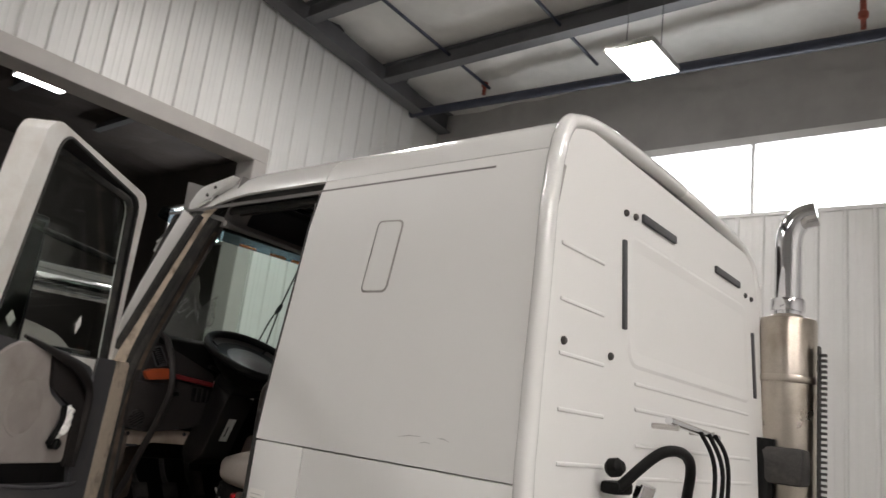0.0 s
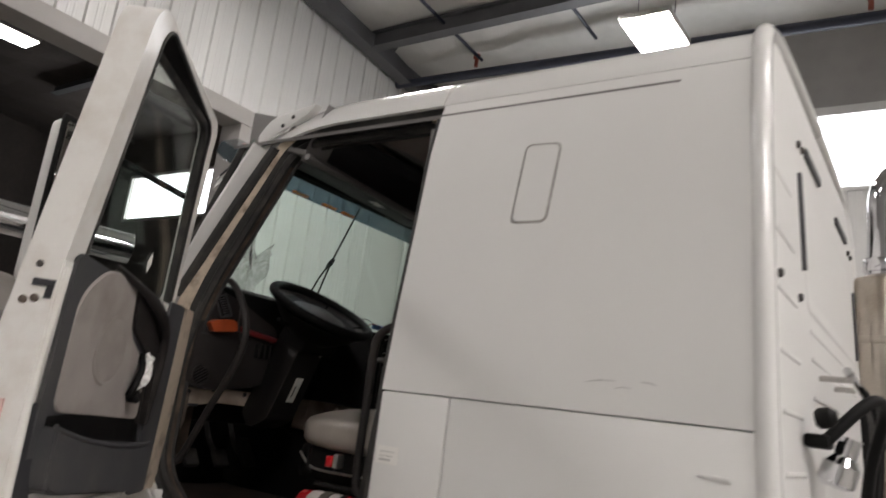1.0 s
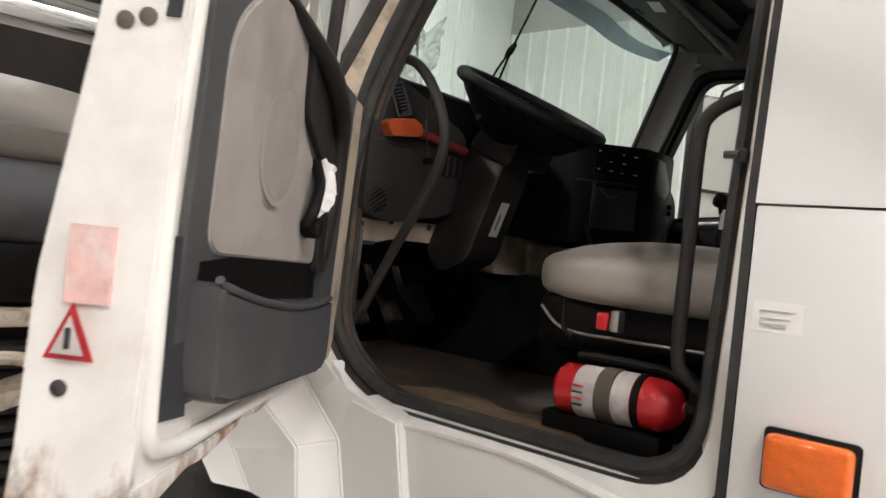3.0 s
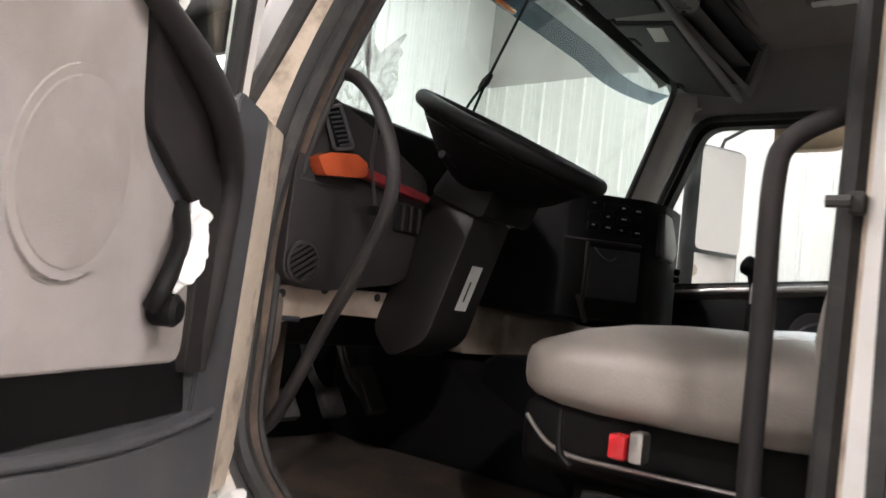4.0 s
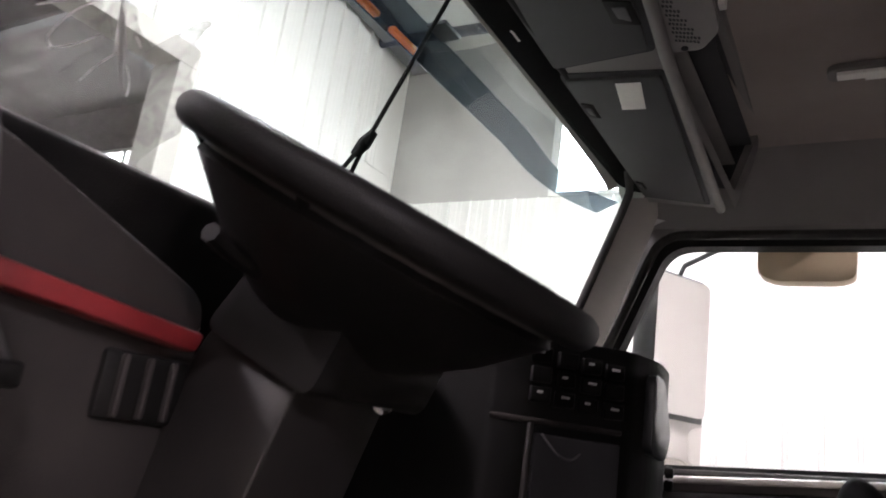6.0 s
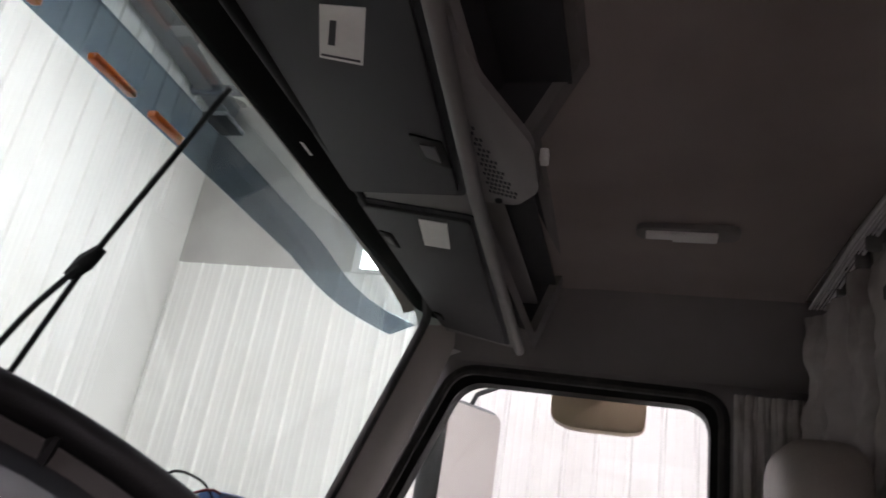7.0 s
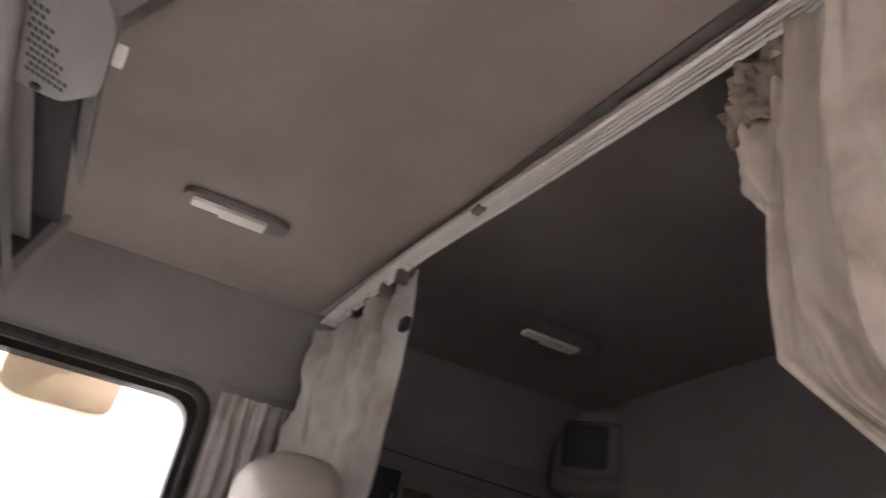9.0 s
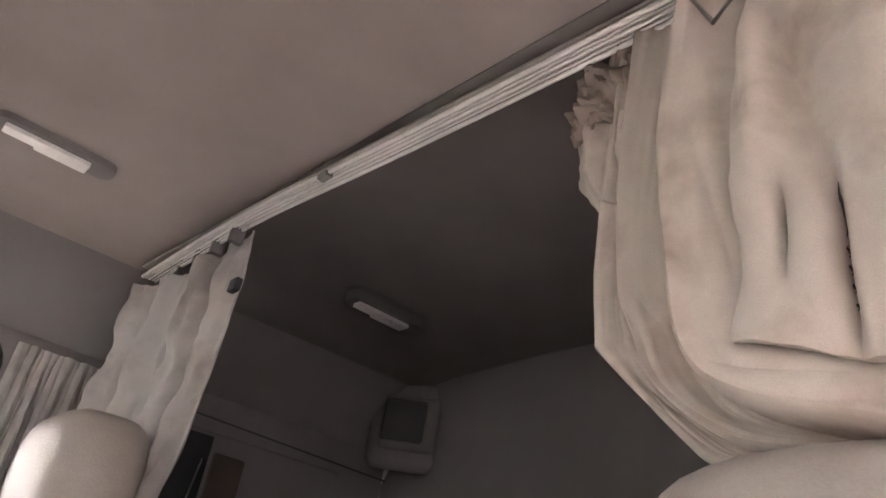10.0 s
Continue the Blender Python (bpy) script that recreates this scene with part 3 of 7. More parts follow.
solo("eave_pipe", tube([(XW + 0.02, 6.85, 6.90), (8.0, 6.85, 6.36)], 0.07, 14), M_DARKPIPE, "dark blue steel pipe along the eave", "pipe", "", "structure", True)
for x in (-4.55, 0.7):
    solo("pipe_valve", lathe([(0.03, 0), (0.03, 0.12), (0.055, 0.14), (0.055, 0.2), (0.035, 0.22), (0.035, 0.42), (0.05, 0.44), (0.05, 0.52), (0.02, 0.54)], (x, 6.85, 6.78 - 0.04 * x), n=14), M_REDPIPE, "rust-red pipe fitting below the roof", "pipe fitting", "pipe fittings", "structure", True)
for x in (-4.45, -2.6):
    solo("conduit", tube([(x, 6.85, 7.05), (x - 0.2, 2.0, 7.5)], 0.025, 8), M_DARKPIPE, "thin dark conduit under the roof", "conduit", "conduits", "structure", True)


def led_panel(x, y, z, sx, sy, lit=None):
    t = thing("ceiling_light", (x, y, z), "glowing square LED panel hung from the roof, in a partly added set", "lamp", "roof lamps")
    part("housing", box(x - sx / 2 - 0.02, x + sx / 2 + 0.02, y - sy / 2 - 0.02, y + sy / 2 + 0.02, z, z + 0.07, 0.01), M_ALU, t, "thin metal housing")
    part("diffuser", box(x - sx / 2, x + sx / 2, y - sy / 2, y + sy / 2, z - 0.012, z - 0.001, 0.003), lit or M_LAMP, t, "glowing diffuser")
    for dx in (-1, 1):
        part("hanger", tube([(x + dx * sx * 0.4, y, z + 0.06), (x + dx * sx * 0.4, y, roof_z(y) + 0.06)], 0.006, 6), M_BEAM, t)
    return t


led_panel(-1.23, 5.37, 6.06, 0.52, 0.72, M_LAMPMID)
# Panels out of view, added to brighten the truck's sides, door and rear.
for x, y, lit in ((-1.07, -4.6, M_LAMPDIM), (4.4, 5.6, M_LAMPMID), (4.4, 0.2, M_LAMP), (4.4, -4.6, M_LAMPHIGH), (6.6, -2.4, M_LAMP), (-4.4, -2.5, M_LAMP)):
    led_panel(x, y, 6.2, 0.55, 0.74, lit)
# Another added panel, out of view, to brighten the wall beyond the windscreen.
led_panel(-3.5, 2.9, 6.85, 0.55, 0.74, M_LAMPFRONT)
led_panel(-9.36, 2.35, 6.11, 0.4, 0.68, M_LAMPDIM)
for y in (5.2, 3.4, 1.4, -0.6):
    solo("roof_purlin", i_beam(-13.9, XW - 0.5, y, y, roof_z(y) - 0.27, roof_z(y) - 0.27, 0.24, 0.16), M_BEAM, "dark steel purlin in the next bay", "beam", "roof steel", "structure")
solo("roof_beam", i_beam(-9.9, -9.9, YW - 0.05, -11.9, roof_z(YW) - 0.5, roof_z(-11.9) - 0.5, 0.42, 0.24), M_BEAM, "dark steel rafter in the next bay", "beam", "roof steel", "structure")

# ---- the truck: outer shell ----
W, YC = 2.2, 1.1
SIDE = [(1.0, 0.0), (1.80, 0.0), (2.05, 0.022), (2.30, 0.052), (2.55, 0.078), (2.69, 0.106), (2.78, 0.135), (2.84, 0.175)]
ROOF = [(2.84, 0.175), (2.875, 0.235), (2.905, 0.34), (2.925, 0.55), (2.935, 0.85), (2.937, 1.1)]


def side_y(z):
    return lerp_table(SIDE, z)


def rear_x(z):
    return 1.05 - 0.066 * (z - 1.79)


def roof_drop(x):
    t = max(0.0, (-0.45 - x) / 0.65)
    return 0.20 * t * t


truck = thing("semi_truck", (0, YC, ZG), "white semi truck cab with low sleeper, driver's door open", "truck")
ZS = [1.80, 1.92, 2.05, 2.18, 2.30, 2.42, 2.55, 2.63, 2.69, 2.74]
part("sleeper_side", sheet(lambda x, z: Vector((x if x < 0.99 else min(x, rear_x(z) - 0.03), side_y(z), z)), [0.004] + frange(0.1, 0.9, 4) + [1.02], [1.803] + ZS[1:], 0.02), M_WHITE, truck, "smooth white sleeper side panel")
part("lower_panel", box(0.006, 0.2385, 0.0, 0.026, 1.22, 1.799, 0.004), M_WHITE, truck, "white lower panel behind the door")
part("lower_panel", box(0.2415, 1.03, 0.0, 0.026, 0.95, 1.799, 0.004), M_WHITE, truck, "white storage side panel")
part("panel_gap", sheet(lambda x, z: Vector((x, side_y(z) + 0.004, z)), [-0.012, 0.004], [1.22, 1.5] + ZS[:-1], 0.04), M_RUBBER, truck, "black rubber gap behind the door frame")
for x in (0.90,):
    pull = part("finger_pull", prism(rounded([(x, 1.685 + 0.01 * (x > 0.5)), (x + 0.075, 1.685), (x + 0.068, 1.70), (x + 0.008, 1.70)], 0.006), "y", -0.004, 0.004, 0.002), M_WHITE, truck, "shallow moulded finger pull")
part("panel_backing", sheet(lambda x, z: Vector((x, side_y(z) + 0.035, z)), [0.0, 0.5, 1.0], [1.0, 1.5] + ZS[:-1], 0.01), M_SEAM, truck)


def roof_pt(x, s, back=True):
    """s from 0 (left edge) to 1 (right edge) over the roof."""
    prof = [(2.742, 0.122), (2.78, 0.135), (2.84, 0.175)] + ROOF[1:]
    full = [(y, z) for z, y in prof] + [(W - y, z) for z, y in prof[-2::-1]]
    k = s * (len(full) - 1)
    i = min(int(k), len(full) - 2)
    t = k - i
    y = full[i][0] * (1 - t) + full[i + 1][0] * t
    z = full[i][1] * (1 - t) + full[i + 1][1] * t
    crown = 1 - 0.5 * max(0.0, 1 - abs(y - YC) / 0.85)
    return Vector((min(x, rear_x(z)), y, z - roof_drop(x) * crown))


part("sleeper_roof", sheet(roof_pt, [0.0, 0.3, 0.6, 0.85, 1.2], frange(0, 1, 32), 0.012), M_ROOFWHITE, truck, "white cambered sleeper roof")
part("cab_roof", sheet(lambda x, s: roof_pt(x * (1 - 0.06 * min(1, max(0, (s - 0.22) * 8))), s), frange(-1.12, -0.005, 14), frange(0, 1, 32), 0.012), M_ROOFWHITE, truck, "white cab roof sloping to the windscreen")

# rear wall with its rolled corner
rear = part("rear_wall", sheet(lambda s, z: Vector((rear_x(z), side_y(z) + 0.03 + s * (W - 2 * side_y(z) - 0.06), z)), frange(0, 1, 16), [1.0, 1.4, 1.8] + ZS[1:] + [2.80, 2.84, 2.87], 0.03), M_WHITE, truck, "white pressed sheet rear wall")
edge = [(rear_x(z) - 0.012, side_y(z) + 0.016, z) for z in [1.0, 1.4, 1.8] + ZS[1:] + [2.78, 2.84]] + [(rear_x(2.9) - 0.012, y, z - 0.012) for z, y in ROOF[1:]]
part("corner_trim", tube(spline(edge, 3), 0.027, 12), M_ROOFWHITE, truck, "rounded white corner moulding")
edge2 = [(x, W - y, z) for x, y, z in edge]
part("corner_trim", tube(spline(edge2, 3), 0.024, 10), M_WHITE, truck)


def on_rear(y0, y1, z0, z1, d0, d1, bevel=0.004):
    """A block standing off the rear wall between d0 and d1."""
    b = box(rear_x((z0 + z1) / 2) + d0, rear_x((z0 + z1) / 2) + d1, y0, y1, z0, z1, bevel, 2, (0, -3.8, 0))
    return b


for z in (2.46, 2.30, 2.15, 2.0, 1.86, 1.72):
    part("pressed_rib", on_rear(0.15, 0.42, z - 0.006, z + 0.006, -0.006, 0.004, 0.0035), M_WHITE, rear)
fo = rounded([(0.60, 2.18), (1.86, 2.18), (1.86, 2.60), (0.60, 2.60)], 0.06, 5)
fi = rounded([(0.64, 2.22), (1.82, 2.22), (1.82, 2.56), (0.64, 2.56)], 0.05, 5)
part("pressed_frame", ring(fi, fo, lambda y, z: Vector((rear_x(z) + 0.001, y, z)), lambda y, z: Vector((rear_x(z) + 0.004, y, z)), ring(fo, rounded([(0.585, 2.165), (1.875, 2.165), (1.875, 2.615), (0.585, 2.615)], 0.07, 5), lambda y, z: Vector((rear_x(z) + 0.004, y, z)), lambda y, z: Vector((rear_x(z) - 0.001, y, z)))), M_WHITE, rear, "pressed rectangular swage")
for z in (2.12, 2.04, 1.93, 1.83):
    part("pressed_rib", on_rear(0.64, 1.84, z - 0.006, z + 0.006, -0.006, 0.004, 0.0035), M_WHITE, rear)
part("slot", on_rear(0.545, 0.565, 2.28, 2.575, -0.002, 0.012), M_GREYPL, rear, "dusty dark rubber slot")
part("slot", on_rear(1.93, 1.95, 2.20, 2.50, -0.002, 0.012), M_GREYPL, rear, "dusty dark rubber slot")
part("vent_slot", on_rear(0.70, 1.0, 2.678, 2.708, -0.002, 0.012), M_GREYPL, rear, "dark vent slot")
part("vent_slot", on_rear(1.45, 1.77, 2.675, 2.705, -0.002, 0.012), M_GREYPL, rear, "dark vent slot")
for y, z in ((0.57, 2.672), (0.645, 2.68), (0.17, 2.185), (0.46, 2.182), (1.86, 2.66), (1.95, 2.66)):
    part("bolt", lathe([(0.012, 0), (0.012, 0.006), (0.008, 0.011), (0.003, 0.012)], (rear_x(z), y, z), (1, 0, 0), 12), M_ENGINE, rear, "dark bolt head")
part("hose_bar", tube([(rear_x(2.02) + 0.08, 0.72, 2.02), (rear_x(2.0) + 0.08, 1.18, 1.99)], 0.013, 12), M_CHROME, rear, "short bright hose rail")
for y in (0.78, 1.12):
    part("bracket", tube([(rear_x(2.0) - 0.005, y, 2.0), (rear_x(2.0) + 0.09, y, 2.0)], 0.009, 8), M_ALU, rear)
for k, (y, dz) in enumerate(((0.98, 0.5), (1.06, 0.42), (1.12, 0.6))):
    part("air_hose", tube(spline([(rear_x(2.0) + 0.09, y, 2.0), (rear_x(1.9) + 0.13, y + 0.02, 1.86), (rear_x(1.7) + 0.1, y - 0.03, 1.99 - dz)], 8), 0.008, 8), M_BLACK, rear, "black air hose")
bx = rear_x(1.8)
hose = part("hose_holder", merged(box(bx, bx + 0.06, 0.40, 0.50, 1.79, 1.825, 0.01), tube(spline([(bx + 0.05, 0.42, 1.81), (bx + 0.14, 0.5, 1.92), (bx + 0.16, 0.66, 1.9), (bx + 0.12, 0.74, 1.74), (bx + 0.1, 0.76, 1.5)], 8), 0.016, 10)), M_BLACK, rear, "black hose looped over a holder")
part("coupling", lathe([(0.03, 0), (0.045, 0.01), (0.045, 0.06), (0.028, 0.08), (0.028, 0.13)], (bx + 0.06, 0.5, 1.70), (0.3, 0, 1), 16), M_CHROME, rear, "metal coupling head")
part("coupling", lathe([(0.018, 0), (0.026, 0.01), (0.026, 0.035), (0.014, 0.05)], (bx + 0.03, 0.38, 1.86), (1, 0, 0.2), 16), M_BLACK, rear)

# small hatch in the sleeper side
hp = rounded([(0.335, 2.30), (0.452, 2.30), (0.466, 2.545), (0.349, 2.55)], 0.025, 5)
inner = rounded([(0.342, 2.307), (0.445, 2.307), (0.459, 2.539), (0.356, 2.543)], 0.02, 5)
part("hatch", ring(inner, hp, lambda x, z: Vector((x, side_y(z) - 0.003, z)), lambda x, z: Vector((x, side_y(z) - 0.001, z))), M_SEAM, truck, "thin grey groove line round a hatch cover")
part("hatch_cover", prism(inner, "y", 0.0, 0.004), M_WHITE, truck, "white hatch cover flush with the panel")
cover = scene.objects["hatch_cover"]
for v in cover.data.vertices:
    w = v.co + ORIGIN[cover.name]
    v.co.y += side_y(w.z) - 0.0015
for k, (x0, z0, x1, z1) in enumerate(((0.62, 1.875, 0.70, 1.883), (0.70, 1.866, 0.74, 1.868), (0.76, 1.885, 0.80, 1.879))):
    part("scuff", tube([(x0, side_y(z0) - 0.0002, z0), ((x0 + x1) / 2, side_y(z0) - 0.0006, (z0 + z1) / 2 + 0.003), (x1, side_y(z1) - 0.0002, z1)], [0.0006, 0.0016, 0.0006], 6), M_FAINT, truck, "faint grey scuff mark")
# marker lamp, handles and sticker on the lower panel
marker = part("marker_lamp", box(0.062, 0.186, -0.035, 0.0, 1.365, 1.449, 0.012, 3), M_AMBER, truck, "amber side marker lamp")
part("lamp_base", box(0.056, 0.192, -0.008, 0.003, 1.359, 1.455, 0.008, 3), M_BLACK, marker, "black lamp base")
part("paper_label", box(0.018, 0.095, -0.0015, 0.0015, 1.60, 1.648), M_WHITEDOOR, truck, "small worn paper label")
for k in range(3):
    part("label_print", box(0.03, 0.07 + 0.006 * k, -0.0035, -0.0022, 1.608 + 0.012 * k, 1.610 + 0.012 * k + 0.004 * (k == 0)), M_FAINT, truck, "unreadable print bars")

# door opening: frame, rubber seal, pillars and sill
OPEN = [(-0.045, 2.69), (-0.70, 2.69), (-1.02, 2.0), (-1.02, 1.43), (-0.84, 1.31), (-0.06, 1.315)]
RAD = [0.035, 0.09, 0.25, 0.12, 0.1, 0.15]
loop_in = rounded(OPEN, RAD, 8)
loop_mid = rounded([(-0.028, 2.707), (-0.718, 2.72), (-1.048, 2.04), (-1.038, 1.415), (-0.848, 1.288), (-0.04, 1.292)], RAD, 8)
loop_out = rounded([(-0.004, 2.745), (-0.73, 2.745), (-1.11, 2.02), (-1.11, 1.36), (-0.88, 1.235), (-0.004, 1.24)], RAD, 8)
frame_bm = ring(loop_mid, loop_out, lambda x, z: Vector((x, side_y(z) + 0.035, z)), lambda x, z: Vector((x, side_y(z) + 0.012, z)))
lining_bm = ring(loop_in, loop_mid, lambda x, z: Vector((x, side_y(z) + 0.075, z)), lambda x, z: Vector((x, side_y(z) + 0.035, z)))
reveal_bm = ring(loop_in, loop_in, lambda x, z: Vector((x, side_y(z) + 0.108, z)), lambda x, z: Vector((x, side_y(z) + 0.075, z)))
pillar_bm = frame_bm.copy()
bmesh.ops.delete(pillar_bm, geom=[f for f in pillar_bm.faces if not (f.calc_center_median().x < -0.715 and f.calc_center_median().z > 1.36)], context="FACES")
bmesh.ops.delete(frame_bm, geom=[f for f in frame_bm.faces if f.calc_center_median().x < -0.715 and f.calc_center_median().z > 1.36], context="FACES")
header_bm = frame_bm.copy()
bmesh.ops.delete(header_bm, geom=[f for f in header_bm.faces if f.calc_center_median().z < 2.69], context="FACES")
bmesh.ops.delete(frame_bm, geom=[f for f in frame_bm.faces if f.calc_center_median().z >= 2.69], context="FACES")
part("opening_header", header_bm, M_RUBBER, truck, "black rubber header of the door opening")
part("door_opening_frame", frame_bm, M_WHITEDOOR, truck, "white painted door opening frame, dirty at the sill")
part("front_pillar_frame", pillar_bm, M_CREAM, truck, "dirty cream front pillar of the door opening")
top_bm = reveal_bm.copy()
bmesh.ops.delete(top_bm, geom=[f for f in top_bm.faces if f.calc_center_median().z < 2.6], context="FACES")
bmesh.ops.delete(reveal_bm, geom=[f for f in reveal_bm.faces if f.calc_center_median().z >= 2.6], context="FACES")
part("header_reveal", top_bm, M_RUBBER, truck, "black trim over the door opening")
part("opening_reveal", reveal_bm, M_DARKBROWN, truck, "grimy brown inner reveal of the door opening")
post_bm = lining_bm.copy()
bmesh.ops.delete(post_bm, geom=[f for f in post_bm.faces if f.calc_center_median().x < -0.09 or f.calc_center_median().z < 1.40], context="FACES")
bmesh.ops.delete(lining_bm, geom=[f for f in lining_bm.faces if not (f.calc_center_median().x < -0.09 or f.calc_center_median().z < 1.40)], context="FACES")
part("post_lining", post_bm, M_CREAM, truck, "dirty cream face of the rear door post")
part("opening_lining", lining_bm, M_RUBBER, truck, "dark lining of the door opening")
part("door_seal", tube([(x, side_y(z) + 0.060, z) for x, z in loop_in], 0.017, 8, True), M_RUBBER, truck, "black rubber door seal round the opening")
part("door_seal", tube([(x, side_y(z) + 0.106, z) for x, z in loop_in], 0.008, 8, True), M_RUBBER, truck, "inner black edge trim")
part("door_seal", tube(spline([(-0.775, side_y(2.67) + 0.012, 2.67), (-0.90, side_y(2.43) + 0.012, 2.43), (-1.085, side_y(2.05) + 0.012, 2.07)], 6), 0.02, 8), M_RUBBER, truck, "black outer seal along the front pillar")
part("pillar_panel", sheet(lambda x, z: Vector((x, side_y(z) + 0.02 + 0.03 * (x + 1.11) / -0.1, z)), [-1.30, -1.2, -1.105], [1.24, 1.5, 1.8, 2.02], 0.03), M_CREAM, truck, "dirty cream hinge pillar")
for z in (1.5, 1.86):
    hinge = part("door_hinge", merged(box(-1.10, -1.03, 0.0, 0.045, z - 0.05, z + 0.05, 0.008), tube([(-1.03, 0.0, z - 0.055), (-1.03, 0.0, z + 0.055)], 0.014, 10)), M_CREAM, truck, "cream painted door hinge")
    part("hinge_bolt", lathe([(0.012, 0), (0.012, 0.006), (0.004, 0.008)], (-1.07, 0.002, z + 0.02), (0, -1, 0), 10), M_ENGINE, hinge)
# end plate of the sun visor at the roof corner
plate = part("visor_end", prism(rounded([(-0.60, 2.838), (-0.64, 2.80), (-0.86, 2.708), (-0.895, 2.70), (-0.905, 2.735), (-0.84, 2.805)], [0.01, 0.02, 0.05, 0.012, 0.04, 0.05], 4), "y", 0.125, 0.16, 0.006), M_WHITE, truck, "white end plate of the outer sun visor")
for x, z in ((-0.72, 2.795), (-0.77, 2.765)):
    part("plate_screw", lathe([(0.008, 0), (0.008, 0.004), (0.003, 0.006)], (x, 0.125, z), (0, -1, 0), 10), M_ENGINE, plate)
# A-pillars beside the windscreen
for sgn in (0, 1):
    ym = (lambda y: y) if sgn == 0 else (lambda y: W - y + 0.04)
    pa = [(-1.04, ym(0.13), 2.70), (-1.14, ym(0.06), 2.36), (-1.34, ym(0.03), 1.98)] if sgn else [(-0.86, 0.13, 2.68), (-1.03, 0.10, 2.36), (-1.21, 0.08, 1.98)]
    part("windscreen_pillar", tube(pa, 0.05, 8, flat=0.7), M_WHITE, truck, "white windscreen pillar")
part("sill_panel", prism(rounded([(-0.75, 1.272), (-0.4, 1.285), (-0.15, 1.255), (-0.004, 1.255), (-0.004, 1.178), (-0.73, 1.113)], 0.01), "y", 0.0, 0.04, 0.004), M_WHITE, truck, "white lower sill panel")
part("sill_filler", box(-0.86, -0.006, 0.045, 0.06, 1.20, 1.30), M_WHITEDOOR, truck, "white sill web behind the flange")
part("sill_flange", tube(spline([(-0.79, 0.010, 1.262), (-0.6, 0.002, 1.285), (-0.4, 0.0, 1.288), (-0.25, 0.0, 1.272), (-0.15, 0.0, 1.258), (-0.03, 0.0, 1.262)], 6), 0.012, 8), M_WHITEDOOR, truck, "rolled sill flange")
part("sill_bolt", lathe([(0.017, 0), (0.017, 0.006), (0.008, 0.01), (0.003, 0.011)], (-0.835, 0.03, 1.272), (0, -1, 0.2), 14), M_ENGINE, truck, "grimy sill bolt")
part("sill_seam", box(-0.70, -0.695, -0.001, 0.01, 1.13, 1.27), M_INKSHADE, truck, "dark seam at the front of the sill panel")
part("small_label", box(-0.18, -0.108, -0.002, 0.0, 1.195, 1.225), M_PAPER, truck, "small torn label on the sill panel")
# cowl fairing between the door and the wheel
fair = part("cowl_fairing", prism([(-0.96, 1.375), (-0.88, 1.275), (-0.715, 1.25), (-0.664, 1.066), (-0.966, 0.972), (-1.262, 0.962), (-1.452, 1.066), (-1.11, 1.27)], "y", 0.012, 0.10, 0.012, 2), M_WHITE, truck, "white moulded fairing ahead of the sill")
ribs = (((-1.348, -0.12, 1.137), (-1.276, -0.12, 1.086), (-1.204, -0.12, 1.030)), ((-1.306, -0.07, 1.190), (-1.206, -0.07, 1.105), (-1.12, -0.07, 1.015)), ((-1.109, -0.10, 1.275), (-0.93, -0.10, 1.181), (-0.903, -0.10, 1.020)), ((-1.089, 0.0, 1.355), (-0.892, 0.0, 1.191), (-0.852, 0.0, 1.030)), ((-0.945, -0.02, 1.375), (-0.835, -0.03, 1.305), (-0.80, -0.004, 1.050)), ((-0.83, -0.01, 1.305), (-0.70, -0.02, 1.280), (-0.655, -0.02, 1.090)))
ff = bmesh.new()
grid = [[ff.verts.new(Vector(q)) for q in (r[0], Vector(r[0]).lerp(Vector(r[1]), 0.5), r[1], Vector(r[1]).lerp(Vector(r[2]), 0.5), r[2])] for r in ribs]
for a, b in zip(grid, grid[1:]):
    for k in range(4):
        ff.faces.new((a[k], b[k], b[k + 1], a[k + 1]))
rear = [ff.verts.new(v.co + Vector((0.0, 0.06, 0))) for v in grid[-1]]
front = [ff.verts.new(v.co + Vector((-0.02, 0.14, 0))) for v in grid[0]]
for k in range(4):
    ff.faces.new((grid[-1][k], rear[k], rear[k + 1], grid[-1][k + 1]))
    ff.faces.new((front[k], grid[0][k], grid[0][k + 1], front[k + 1]))
bmesh.ops.recalc_face_normals(ff, faces=ff.faces[:])
bmesh.ops.bevel(ff, geom=[e for e in ff.edges if len(e.link_faces) == 2], offset=0.010, segments=2, affect="EDGES", clamp_overlap=True)
bmesh.ops.solidify(ff, geom=ff.faces[:], thickness=0.006)
part("fairing_face", ff, M_WHITE, fair, "creased facets of the fairing")
part("step_box", box(-0.75, 0.9, 0.12, 0.5, 0.45, 0.98, 0.03), M_BLACK, truck, "black step and tank box below the cab")
part("step_tread", box(-0.95, -0.55, 0.0, 0.2, 0.87, 0.90, 0.006), M_ENGINE, truck, "greasy step tread")
part("step_hanger", box(-0.70, 0.3, 0.05, 0.10, 0.98, 1.12, 0.01), M_MATTE, truck, "black bracket behind the sill")
for sgn in (0, 1):
    part("chassis_rail", box(-2.9, 2.4, 0.66 if sgn == 0 else 1.46, 0.74 if sgn == 0 else 1.54, 0.72, 0.98, 0.01), M_ENGINE, truck, "black chassis rail")


